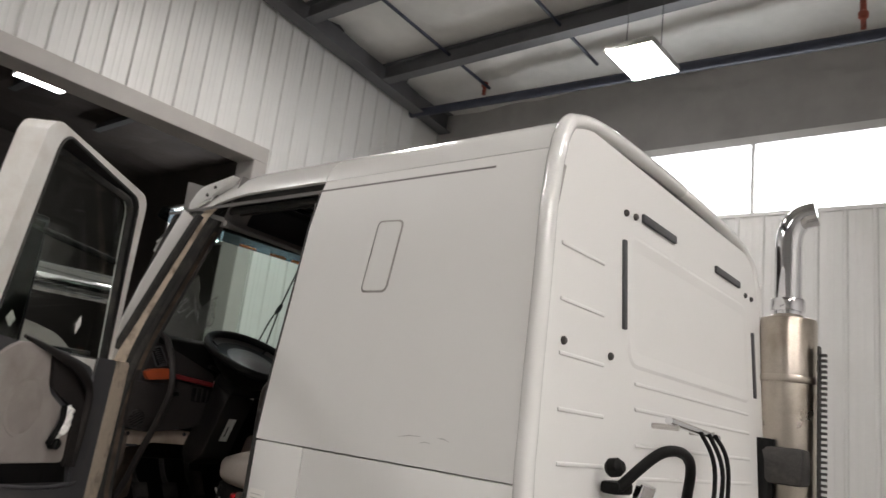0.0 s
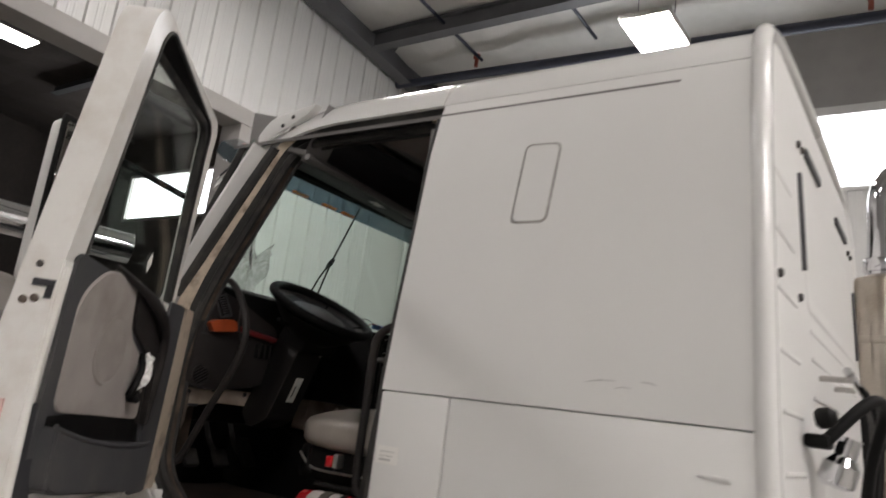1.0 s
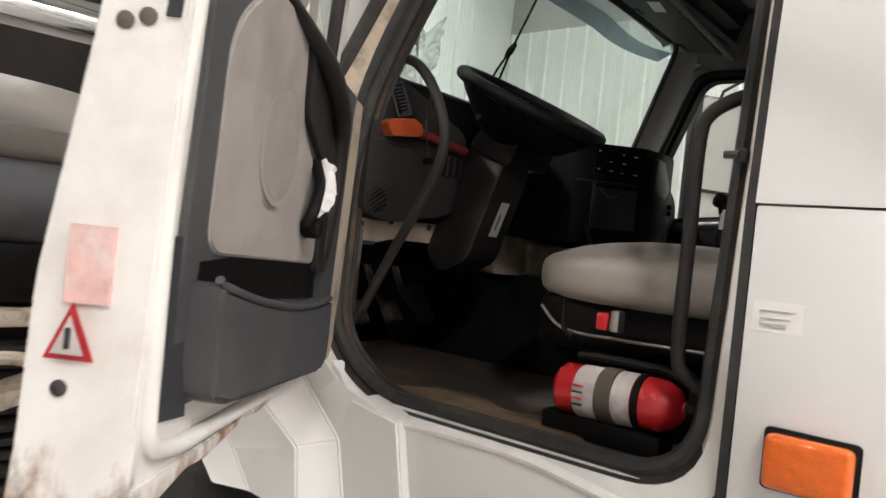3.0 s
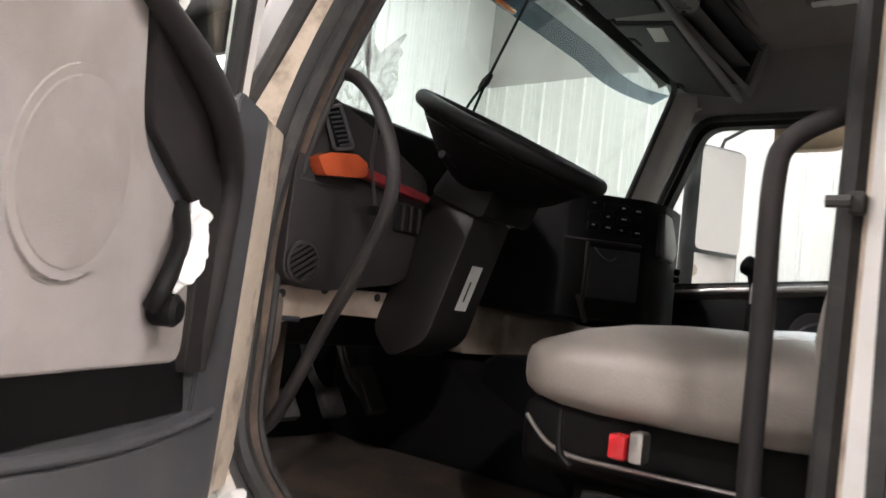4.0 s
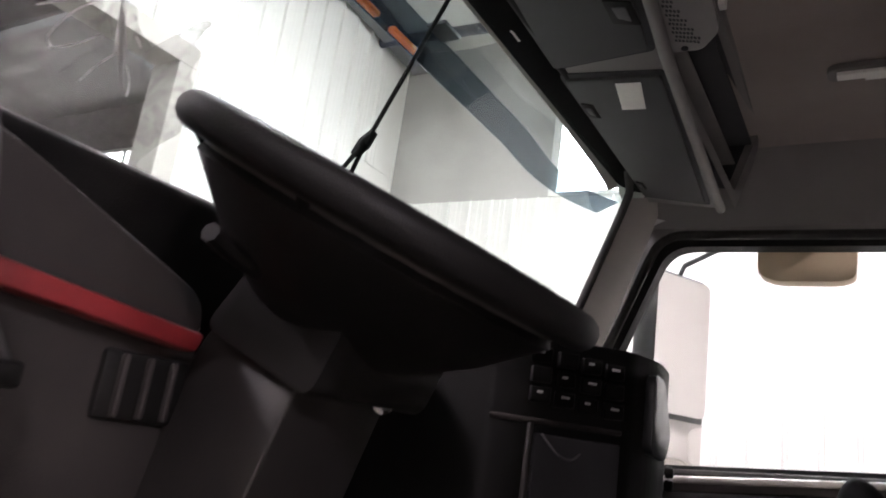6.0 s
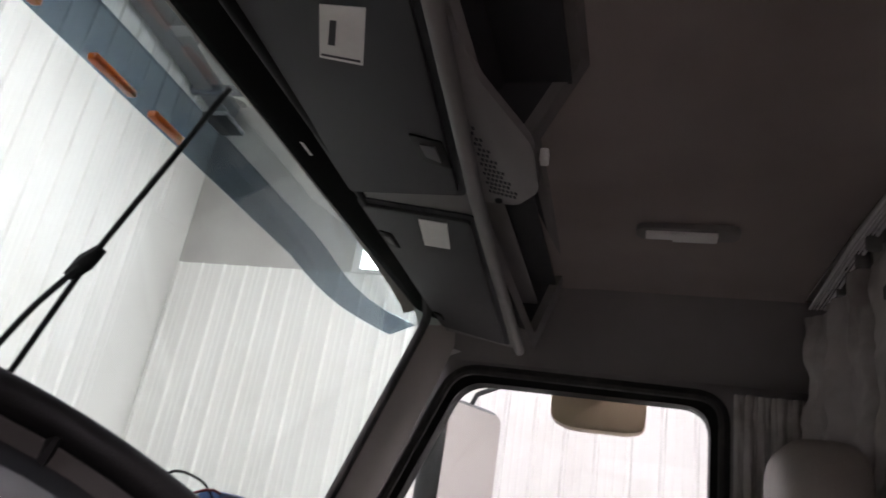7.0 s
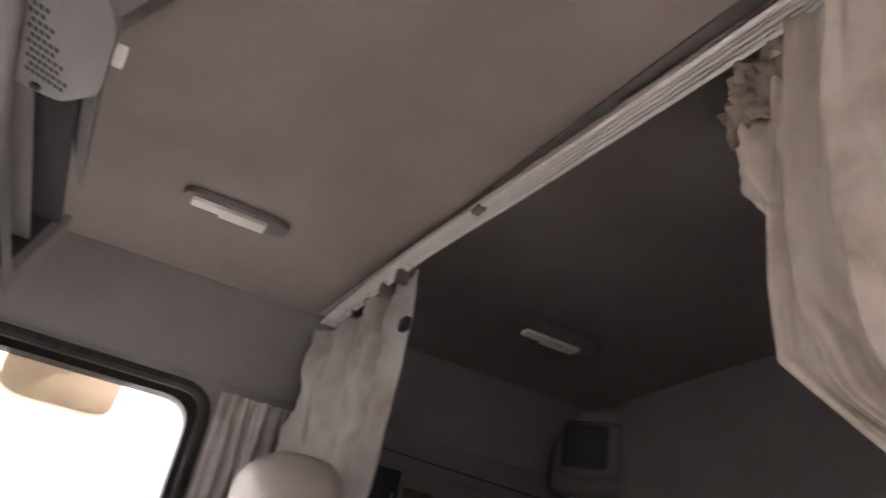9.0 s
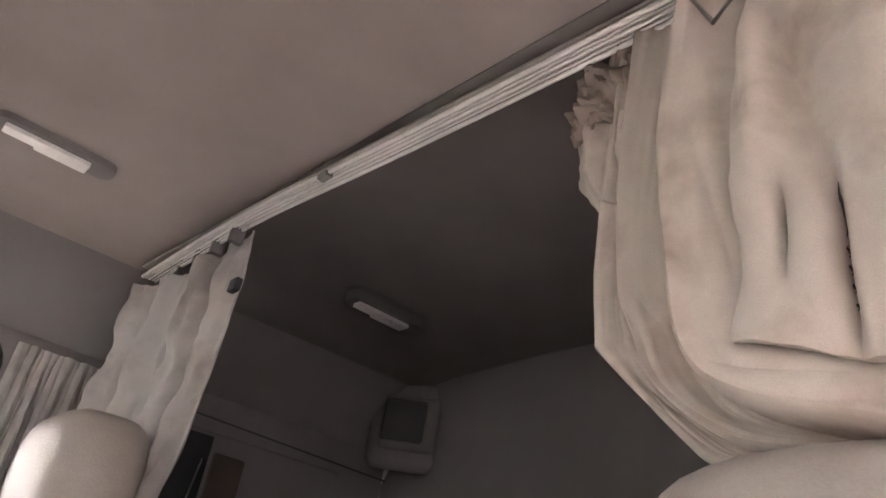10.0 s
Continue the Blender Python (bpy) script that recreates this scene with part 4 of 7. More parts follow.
def wheel(name, x, y, z, r, width, side):
    """A tyre on a white disc wheel; side is the way its face looks along y."""
    tyre = part("wheel", lathe([(r * 0.585, 0.0), (r * 0.64, -0.02), (r * 0.86, -0.025), (r * 0.97, 0.01), (r, 0.05), (r, width - 0.05), (r * 0.97, width - 0.01), (r * 0.6, width)], (x, y, z), (0, -side, 0), 48, None, False), M_TYRE, truck, "black truck tyre on a white disc wheel")
    prof = [(0.02, 0.05), (0.11, 0.05), (0.12, 0.0), (0.15, 0.01), (0.22, 0.045), (0.255, 0.05), (0.275, -0.005), (r * 0.60, -0.016), (r * 0.60, 0.03)]
    part("rim", lathe(prof, (x, y, z), (0, -side, 0), 40), M_WHEEL, tyre, "white painted disc rim")
    for k in range(8):
        a = 2 * math.pi * (k + 0.3) / 8
        part("vent_hole", lathe([(0.04, 0), (0.04, 0.004), (0.03, 0.006)], (x + 0.195 * math.cos(a), y + side * -0.032 + side * 0.012, z + 0.195 * math.sin(a)), (0, side, 0), 16), M_INKSHADE, tyre, "dark vent hole")
    for k in range(10):
        a = 2 * math.pi * k / 10
        part("wheel_nut", lathe([(0.014, 0), (0.014, 0.018), (0.008, 0.024)], (x + 0.135 * math.cos(a), y, z + 0.135 * math.sin(a)), (0, side, 0), 6), M_STEEL, tyre)
    return tyre


wheel("wheel", -1.86, 0.03, 0.45, 0.53, 0.3, -1)
wheel("wheel", -1.86, 2.17, 0.45, 0.53, 0.3, 1)
part("front_axle", tube([(-1.86, 0.3, 0.45), (-1.86, 1.9, 0.45)], 0.07, 12), M_ENGINE, truck, "greasy front axle beam")

# exhaust stack at the far rear corner
stack = thing("exhaust_stack", (1.107, 2.16, 0.5), "upright stainless muffler with curved chrome stack pipe", "exhaust")
part("muffler", lathe([(0.02, 1.3), (0.125, 1.3), (0.13, 1.31), (0.13, 2.585), (0.125, 2.6), (0.06, 2.625), (0.055, 2.63)], (1.107, 2.16, 0.0), n=40), M_STEEL, stack, "brushed stainless muffler can")
part("stack_pipe", tube(spline([(1.107, 2.16, 2.6), (1.107, 2.16, 2.85), (1.107, 2.16, 2.98), (1.122, 2.162, 3.055), (1.165, 2.166, 3.11), (1.232, 2.172, 3.128)], 8), 0.061, 24), M_CHROME, stack, "curved chrome stack pipe")
part("pipe_clamp", lathe([(0.075, 0), (0.078, 0.01), (0.078, 0.05), (0.075, 0.06)], (1.107, 2.16, 2.64), n=24), M_CHROME, stack, "chrome clamp")
for z in (2.295, 1.72):
    part("band", lathe([(0.135, 0), (0.138, 0.004), (0.138, 0.03), (0.135, 0.034)], (1.107, 2.16, z), n=36), M_STEEL, stack, "steel strap band")
shield = bmesh.new()
for k in range(40):
    box(1.262, 1.287, 2.10, 2.13, 1.45 + k * 0.025, 1.462 + k * 0.025, bm=shield)
box(1.252, 1.26, 2.09, 2.14, 1.44, 2.47, bm=shield)
part("heat_shield", shield, M_ENGINE, stack, "dark perforated heat shield strip")
part("inlet_pipe", tube(spline([(1.05, 2.0, 2.03), (1.05, 1.99, 1.7), (1.05, 1.98, 0.8)], 6), 0.05, 16), M_BLACK, stack, "black exhaust riser")
part("mount", box(0.975, 1.225, 1.95, 2.12, 1.84, 2.0, 0.02), M_ENGINE, stack, "rusty mounting bracket")

# moulded bracket on the front roof corner
def roof_lift(x, s, up=0.012):
    p = roof_pt(x, s)
    n = Vector((-0.25, -0.6, 0.75)).normalized()
    return p + n * up


pad = part("visor_mount", sheet(lambda x, s: roof_lift(x, s), frange(-1.11, -0.74, 8), frange(0.05, 0.20, 8), 0.008), M_ROOFWHITE, truck, "white visor mounting plate with screws")
part("mount_gap", tube(spline([roof_lift(x, s, 0.013) for x, s in ((-0.725, 0.215), (-0.74, 0.17), (-0.79, 0.125), (-0.86, 0.095), (-0.96, 0.065), (-1.09, 0.05))], 6), 0.004, 6), M_INKSHADE, pad, "dark gap along the plate")
for x, s in ((-0.98, 0.13), (-0.90, 0.16)):
    part("mount_screw", lathe([(0.009, 0), (0.009, 0.004), (0.004, 0.006)], roof_lift(x, s, 0.013), (-0.25, -0.6, 0.75), 10), M_ENGINE, pad)

# ---- the open driver's door ----
DU = Vector((0.597, -0.802, 0))
DN = Vector((0.802, 0.597, 0))
DH = Vector((-1.0, 0.08, 0))


def door_pt(s, z, d=0.0):
    """A place on the door: s from the hinge, height z, d inward from its inner face."""
    return DH + DU * s + DN * (d + side_y(z)) + Vector((0, 0, z))


def door_plate(pts, d0, d1, bevel=0.0, seg=2, lift=0.0):
    """A plate of the door between two depths; lift raises the foot of its inner side."""
    bm = bmesh.new()
    lo = [bm.verts.new(door_pt(s, z, d0(z) if callable(d0) else d0)) for s, z in pts]
    hi = [bm.verts.new(door_pt(s, z + lift * max(0.0, min(1.0, (1.5 - z) / 0.15)), d1)) for s, z in pts]
    n = len(pts)
    bm.faces.new(lo)
    bm.faces.new(hi[::-1])
    for i in range(n):
        bm.faces.new((lo[i], hi[i], hi[(i + 1) % n], lo[(i + 1) % n]))
    bmesh.ops.recalc_face_normals(bm, faces=bm.faces[:])
    if bevel:
        bmesh.ops.bevel(bm, geom=bm.edges[:], offset=bevel, segments=seg, affect="EDGES", clamp_overlap=True)
    return bm


def skin(z):
    """The outer skin of the door, fuller towards its foot."""
    return -0.13 - 0.045 * max(0.0, min(1.0, (2.0 - z) / 0.6))


low = rounded([(0.02, 1.34), (1.075, 1.30), (1.085, 1.6), (1.07, 2.0), (0.03, 2.0)], [0.05, 0.02, 0.02, 0, 0], 5)
door = part("driver_door", door_plate(low, skin, -0.03, 0.008, 2, 0.055), M_RUSTDOOR, truck, "open white door with grey trim and rusty bottom edge")
part("bottom_flange", door_plate([(0.10, 1.332), (0.4, 1.326), (0.62, 1.310), (0.70, 1.314), (0.86, 1.298), (0.93, 1.303), (1.02, 1.288), (1.082, 1.292), (1.088, 1.325), (0.8, 1.322), (0.4, 1.340)], lambda z: skin(z) - 0.005, -0.024, 0.003, 2, 0.055), M_RUSTDOOR, door, "rusted-through bottom edge")
part("shut_ridge", tube(spline([door_pt(s, z, d) for s, z, d in ((1.062, 1.98, -0.03), (1.068, 1.75, -0.026), (1.072, 1.52, -0.024), (1.062, 1.43, -0.024), (1.0, 1.402, -0.024), (0.85, 1.396, -0.024), (0.55, 1.388, -0.026), (0.36, 1.385, -0.03))], 6), 0.012, 10), M_WHITEDOOR, door, "rounded white ridge round the door trim")
fr_o = rounded([(0.02, 1.98), (0.19, 2.70), (1.07, 2.70), (1.075, 1.98)], [0, 0.09, 0.06, 0], 7)
fr_i = rounded([(0.10, 2.0), (0.295, 2.645), (0.895, 2.66), (0.885, 2.0)], [0.0, 0.08, 0.05, 0.0], 7)


def flange(s):
    """Inner face of the window frame: thin at the front, deep at the latch side."""
    t = max(0.0, min(1.0, (s - 0.55) / 0.4))
    return -0.105 + 0.070 * t * t * (3 - 2 * t)


fr_m = [(a[0] * 0.52 + b[0] * 0.48, a[1] * 0.52 + b[1] * 0.48) for a, b in zip(fr_i, fr_o)]
bmb = ring(fr_i, fr_m, lambda s, z: door_pt(s, z, -0.11), lambda s, z: door_pt(s, z, flange(s) - 0.008))
bmi = ring(fr_m, fr_o, lambda s, z: door_pt(s, z, flange(s) - 0.004), lambda s, z: door_pt(s, z, flange(s)))
bmf = ring(fr_o, fr_i, lambda s, z: door_pt(s, z, -0.13), lambda s, z: door_pt(s, z, -0.13))
ring(fr_i, fr_i, lambda s, z: door_pt(s, z, -0.13), lambda s, z: door_pt(s, z, -0.11), bmf)
ring(fr_o, fr_o, lambda s, z: door_pt(s, z, flange(s)), lambda s, z: door_pt(s, z, -0.13), bmf)
part("window_frame", bmf, M_WHITEDOOR, door, "white window frame of the door")
part("frame_trim", bmb, M_BLACK, door, "black inner trim of the window frame")
part("frame_flange", bmi, M_WHITEDOOR, door, "white painted flange of the window frame")
part("window_seal", tube([door_pt(s, z, -0.11) for s, z in fr_i], 0.014, 8, True), M_RUBBER, door, "black rubber glass run")
part("frame_seal", tube([door_pt(s, z, flange(s) - 0.004) for s, z in fr_m], 0.006, 8), M_RUBBER, door, "black rubber seal on the window frame")
pane = part("window_pane", door_plate(fr_i, -0.122, -0.117), M_GLASS, door, "clear dusty side window pane")
part("diamond_sticker", door_plate([(0.343, 2.122), (0.362, 2.085), (0.381, 2.122), (0.362, 2.159)], -0.1165, -0.1155), M_PAPER, pane, "small white diamond sticker on the glass")
# edge face of the door with latch, stickers and plugs
edge_face = door_plate([(1.072, 1.32), (1.09, 1.32), (1.083, 2.0), (1.066, 2.0)], lambda z: skin(z) + 0.002, -0.03, 0.004, 2, 0.055)
part("edge_strip", edge_face, M_RUSTDOOR, door, "white door shut face")


def on_edge(d0, d1, z0, z1, off=0.004, grow=0.0):
    """A flat piece on the shut face; d across the face, z up."""
    s0 = 1.094 - 0.010 * ((z0 + z1) / 2 - 1.32)
    return door_plate([(s0 - 0.008, z0), (s0 + off, z0), (s0 + off, z1), (s0 - 0.008, z1)], d0, d1)


part("sticker", on_edge(-0.120, -0.070, 1.578, 1.664), M_PINKPAPER, door, "faded pink warning sticker")
tri = bmesh.new()
s0 = 1.096
tv = [tri.verts.new(door_pt(s0, z, d)) for d, z in ((-0.136, 1.515), (-0.078, 1.515), (-0.107, 1.580))]
tri.faces.new(tv)
bmesh.ops.solidify(tri, geom=tri.faces[:], thickness=0.004)
tpl = part("warning_triangle", tri, M_REDINK, door, "red and white warning triangle sticker")
tri = bmesh.new()
tv = [tri.verts.new(door_pt(s0 + 0.004, z, d)) for d, z in ((-0.126, 1.5215), (-0.088, 1.5215), (-0.107, 1.565))]
tri.faces.new(tv)
bmesh.ops.solidify(tri, geom=tri.faces[:], thickness=0.002)
part("triangle_field", tri, M_PAPER, door)
part("exclamation_bar", door_plate([(s0 + 0.004, 1.528), (s0 + 0.008, 1.528), (s0 + 0.008, 1.551), (s0 + 0.004, 1.551)], -0.1095, -0.1045), M_INKSHADE, door)
for z, d in ((1.482, -0.118), (1.98, -0.085)):
    part("plug", lathe([(0.0095, -0.004), (0.0095, 0.003), (0.006, 0.005)], door_pt(1.088 if z < 1.7 else 1.08, z, d), DU, 14), M_ENGINE, door, "dark rubber plug")
part("latch", merged(door_plate(rounded([(1.03, 1.928), (1.0895, 1.928), (1.0895, 1.945), (1.03, 1.945)], 0.002), -0.085, -0.04), door_plate([(1.03, 1.90), (1.0885, 1.90), (1.0885, 1.945), (1.03, 1.945)], -0.05, -0.034)), M_INKSHADE, door, "dark latch slot")
for dd in (-0.095, -0.07):
    part("latch_screw", lathe([(0.01, -0.004), (0.01, 0.006), (0.005, 0.008)], door_pt(1.082, 1.892 + 0.006 * (dd > -0.08), dd), DU, 12), M_BEIGEDARK, door, "rusty latch screw")

# inner trim
trim_o = rounded([(0.385, 1.615), (0.97, 1.64), (0.985, 1.93), (0.86, 2.02), (0.66, 2.02), (0.60, 1.87), (0.44, 1.80), (0.39, 1.72)], [0.03, 0.05, 0.08, 0.06, 0.04, 0.05, 0.03, 0.03], 6)
part("upper_trim", door_plate(trim_o, -0.03, -0.012, 0.007, 3), M_TRIM, door, "soiled beige-grey padded door trim")
part("trim_border", door_plate(rounded([(0.30, 1.42), (1.03, 1.45), (1.04, 2.03), (0.50, 2.0), (0.31, 1.965)], 0.04, 6), -0.035, -0.022, 0.005), M_GREYPL, door, "dark grey trim border")
lip = [(0.31, 1.541), (0.43, 1.538), (0.58, 1.544), (0.72, 1.558), (0.84, 1.575), (0.97, 1.60), (0.995, 1.61)]
low_trim = [(0.36, 1.395), (0.70, 1.425), (0.93, 1.445), (0.98, 1.46), (0.995, 1.51)] + lip[::-1] + [(0.305, 1.45), (0.32, 1.41)]
pocket = part("map_pocket", door_plate(low_trim, -0.03, 0.022, 0.007, 2), M_GREYPL, door, "dark grey moulded map pocket")
part("pocket_lip", tube(spline([door_pt(q, z + 0.002, 0.016) for q, z in lip], 5), 0.006, 8), M_GREYPL, pocket, "rounded pocket lip")
# Black plate painted as the shade in the pocket mouth.
part("pocket_cavity", door_plate(rounded([(0.33, 1.54), (0.98, 1.58), (0.985, 1.65), (0.36, 1.63)], 0.015, 4), -0.03, -0.017, 0.003), M_BLACK, door, "dark pocket mouth")
part("border_gap", door_plate([(0.97, 1.435), (1.05, 1.445), (1.052, 1.66), (1.0, 1.66)], -0.03, -0.0205), M_INKSHADE, door, "dark gap beside the pocket")
part("hinge_end", door_plate(rounded([(0.0, 1.37), (0.15, 1.37), (0.155, 2.01), (0.02, 2.01)], 0.02, 4), -0.032, -0.026, 0.002), M_CREAM, door, "dirty cream inner sheet at the hinge end")
part("hinge_cover", door_plate(rounded([(0.148, 1.37), (0.30, 1.37), (0.31, 2.01), (0.152, 2.01)], 0.02, 4), -0.032, -0.020, 0.003), M_GREYPL, door, "dark grey plastic cover beside the hinge end")
for q, z in ((0.10, 1.86), (0.08, 1.62)):
    part("sheet_hole", door_plate(rounded([(q - 0.02, z - 0.01), (q + 0.02, z - 0.01), (q + 0.02, z + 0.01), (q - 0.02, z + 0.01)], 0.008, 4), -0.027, -0.0245), M_INKSHADE, door, "dark access hole")
sc = [(0.72 + 0.108 * math.cos(2 * math.pi * k / 36), 1.811 + 0.102 * math.sin(2 * math.pi * k / 36)) for k in range(36)]
spk = part("speaker_cover", door_plate(sc, -0.02, -0.006, 0.005, 2), M_TRIM, door, "round stained speaker cover")
sc2 = [(0.72 + 0.094 * math.cos(2 * math.pi * k / 36), 1.811 + 0.088 * math.sin(2 * math.pi * k / 36)) for k in range(36)]
part("speaker_cloth", door_plate(sc2, -0.016, -0.0045, 0.001), M_CLOTH, door, "darker worn speaker cloth")
gp = spline([door_pt(0.82, 2.035, -0.02), door_pt(0.66, 2.0, 0.0), door_pt(0.52, 1.965, 0.01), door_pt(0.42, 1.922, 0.012), door_pt(0.345, 1.855, 0.004), door_pt(0.32, 1.72, -0.005), door_pt(0.31, 1.60, -0.02)], 8)
part("pull_handle", tube(gp, [0.006 + 0.013 * min(1, k / 14.0) for k in range(len(gp))], 12), M_DASH, door, "dark grey moulded pull handle")
part("handle_base", door_plate(rounded([(0.30, 1.60), (0.385, 1.60), (0.39, 1.75), (0.44, 1.82), (0.60, 1.885), (0.65, 2.01), (0.53, 1.99), (0.40, 1.945), (0.33, 1.905), (0.30, 1.86)], 0.015, 5), -0.03, -0.004, 0.008, 2), M_DASH, door, "dark grey handle moulding")
part("latch_handle", tube(spline([door_pt(0.468, 1.815, -0.01), door_pt(0.50, 1.77, 0.012), door_pt(0.535, 1.715, 0.012), door_pt(0.53, 1.69, 0.0)], 6), 0.011, 10), M_BLACK, door, "black inner latch lever")
cloth_run = spline([door_pt(0.45, 1.825, 0.0), door_pt(0.468, 1.80, 0.018), door_pt(0.49, 1.765, 0.026), door_pt(0.508, 1.732, 0.024), door_pt(0.515, 1.712, 0.014)], 6)
rag = tube(spline(cloth_run, 3), [0.004 + 0.013 * math.sin(math.pi * (k / (3 * (len(cloth_run) - 1))) ** 1.1) ** 0.7 for k in range(3 * (len(cloth_run) - 1) + 1)], 20, flat=0.75)
for v in rag.verts:
    v.co += DN * 0.007 * noise.noise(v.co * 70) + DU * 0.010 * noise.noise(v.co * 55 + Vector((3, 1, 2))) + Vector((0, 0, 0.006 * noise.noise(v.co * 90)))
part("tape", rag, M_PAPER, door, "crumpled white cloth wound on the lever")
part("lever_knob", lathe([(0.014, 0), (0.02, 0.006), (0.02, 0.03), (0.014, 0.036)], door_pt(0.505, 1.688, -0.012), DN, 16), M_BLACK, door, "black lever knob")
# mirror on the far face of the door
mir = thing("door_mirror", (-1.0, -0.51, 1.95), "tall black-framed truck mirror on a bracket", "mirror")
part("mirror_housing", box(-1.04, -0.97, -0.62, -0.40, 1.98, 2.52, 0.03, 3, (0, 0, 20)), M_WHITE, mir, "white mirror housing")
part("mirror_rim", box(-0.97, -0.95, -0.625, -0.395, 1.975, 2.525, 0.008, 2, (0, 0, 20)), M_BLACK, mir, "black rim")
part("mirror_pane", box(-0.954, -0.947, -0.61, -0.41, 2.0, 2.5, 0.001, 1, (0, 0, 20)), M_MIRROR, mir, "mirror glass")
for z in (2.02, 2.48):
    part("mirror_arm", tube([(-1.0, -0.46, z), door_pt(0.2, z if z < 2.1 else 2.4, -0.12)], 0.014, 8), M_BLACK, mir)

# ---- inside the cab: shell ----
cabin = thing("cab_interior", (0, YC, 1.28), "dim brown-grey lined truck cab interior with muddy floor", "cabin", kind="structure")
part("cab_floor", sheet(lambda x, y: Vector((x, y, 1.30 + 0.006 * math.sin(x * 9) * math.sin(y * 11))), frange(-1.6, 1.0, 20), frange(0.10, 2.12, 16), 0.04), M_FLOORMAT, cabin, "muddy brown floor mat")
part("mud_patch", sheet(lambda u, v: Vector((-0.93 + 0.62 * u, 0.105 + (0.17 + 0.09 * noise.noise(Vector((u * 5, 2.2, 0.4)))) * v * min(1.0, 6 * u, 6 * (1 - u)), 1.310 + 0.004 * math.sin(math.pi * v) + 0.003 * noise.noise(Vector((u * 18, v * 7, 1.0))))), frange(0, 1, 30), frange(0, 1, 8), 0.003), M_MUD, cabin, "dried tan mud along the door sill")
part("firewall", box(-1.62, -1.56, 0.05, 2.15, 1.0, 2.0), M_BLACK, cabin, "dark firewall")
part("tunnel", prism(rounded([(-1.56, 1.30), (-1.56, 1.62), (-1.2, 1.6), (-0.85, 1.42), (-0.7, 1.30)], 0.06), "y", 0.82, 1.42, 0.03), M_BLACK, cabin, "black engine tunnel cover")


part("engine_cover", box(-1.09, -0.66, 0.90, 1.45, 1.30, 1.61, 0.05, 3), M_BLACK, cabin, "black padded engine cover")


def liner(x, s):
    """The headliner from left wall over the ceiling to right wall."""
    prof = [(0.245, 2.788), (0.27, 2.800), (0.4, 2.815), (0.7, 2.828), (1.1, 2.832)]
    full = prof + [(W - y, z) for y, z in prof[-2::-1]]
    k = s * (len(full) - 1)
    i = min(int(k), len(full) - 2)
    t = k - i
    y = full[i][0] * (1 - t) + full[i + 1][0] * t
    z = full[i][1] * (1 - t) + full[i + 1][1] * t
    return Vector((x, y, z - 0.6 * max(0, roof_drop(x) - 0.02)))


JOIN = lambda x, s: liner(x + 0.055 * (0.5 - s) * max(0.0, 1 - abs(x + 0.046) / 0.5), s)
# Sleeper half of the headliner: its darker grey paints the weaker light.
part("headliner", sheet(JOIN, frange(-0.045, 0.80, 8), frange(0, 1, 40), -0.012), M_LINERSHADE, cabin, "felt headliner of the sleeper, its shade put in as dark grey")
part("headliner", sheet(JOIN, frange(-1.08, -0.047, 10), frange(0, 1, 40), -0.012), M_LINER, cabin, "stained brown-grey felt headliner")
for sg in (0, 1):
    sy = (lambda y: W - y) if sg else (lambda y: y)
    part("cornice", sheet(lambda x, t: Vector((x, sy(0.105 + 0.15 * t ** 0.8), (2.60 if sg else 2.70) + (0.20 if sg else 0.10) * t)), frange(-1.02, 0.78, 10), frange(0, 1, 6), 0.012), M_LINERGREY, cabin, "plain grey panel between window and headliner")
part("back_liner", sheet(lambda s, z: Vector((0.83 - 0.05 * (z - 2), YC + (2 * s - 1) * (0.985 - max(0, z - 2.55) * 0.75), z)), frange(0, 1, 10), frange(1.3, 2.84, 10), 0.02), M_LINERGREY, cabin, "grey padded sleeper back wall")
# side liners: left behind the door opening, right with the door and window
part("side_liner", sheet(lambda x, z: Vector((x, 0.12 + 0.0 * z, z)), frange(-0.04, 0.78, 6), frange(1.3, 2.66, 6), 0.02), M_LINERGREY, cabin, "grey side liner of the sleeper")
part("side_liner", sheet(lambda x, z: Vector((x, 2.08, z)), frange(-0.02, 0.78, 6), frange(1.3, 2.66, 6), 0.02), M_LINERGREY, cabin, "grey side liner of the sleeper")
RW = [(-0.285, 1.985), (-0.285, 2.55), (-0.925, 2.555), (-1.135, 2.03), (-1.135, 1.905)]
rw_r = [0.05, 0.07, 0.07, 0.05, 0.03]
win_in = rounded(RW, rw_r, 6)
win_rim = rounded([(-0.255, 1.96), (-0.255, 2.575), (-0.945, 2.585), (-1.165, 2.03), (-1.165, 1.88)], rw_r, 6)
win_out = rounded([(-0.02, 1.70), (-0.02, 2.66), (-0.97, 2.66), (-1.31, 2.0), (-1.31, 1.70)], [0.01, 0.01, 0.01, 0.01, 0.01], 6)
rdoor = part("passenger_door", ring(win_rim, win_out, lambda x, z: Vector((x, 2.085, z)), lambda x, z: Vector((x, 2.09, z))), M_LINERGREY, truck, "closed passenger door with grey liner")
rb = ring(win_in, win_rim, lambda x, z: Vector((x, 2.10, z)), lambda x, z: Vector((x, 2.08, z)))
ring(win_in, win_in, lambda x, z: Vector((x, 2.16, z)), lambda x, z: Vector((x, 2.10, z)), rb)
part("window_rim", rb, M_BLACK, rdoor, "black window surround")
part("window_seal", tube([(x, 2.082, z) for x, z in win_rim], 0.014, 8, True), M_RUBBER, rdoor, "black rubber seal")
part("door_pane", prism(win_in, "y", 2.135, 2.14), M_GLASS, rdoor, "clear side window pane")
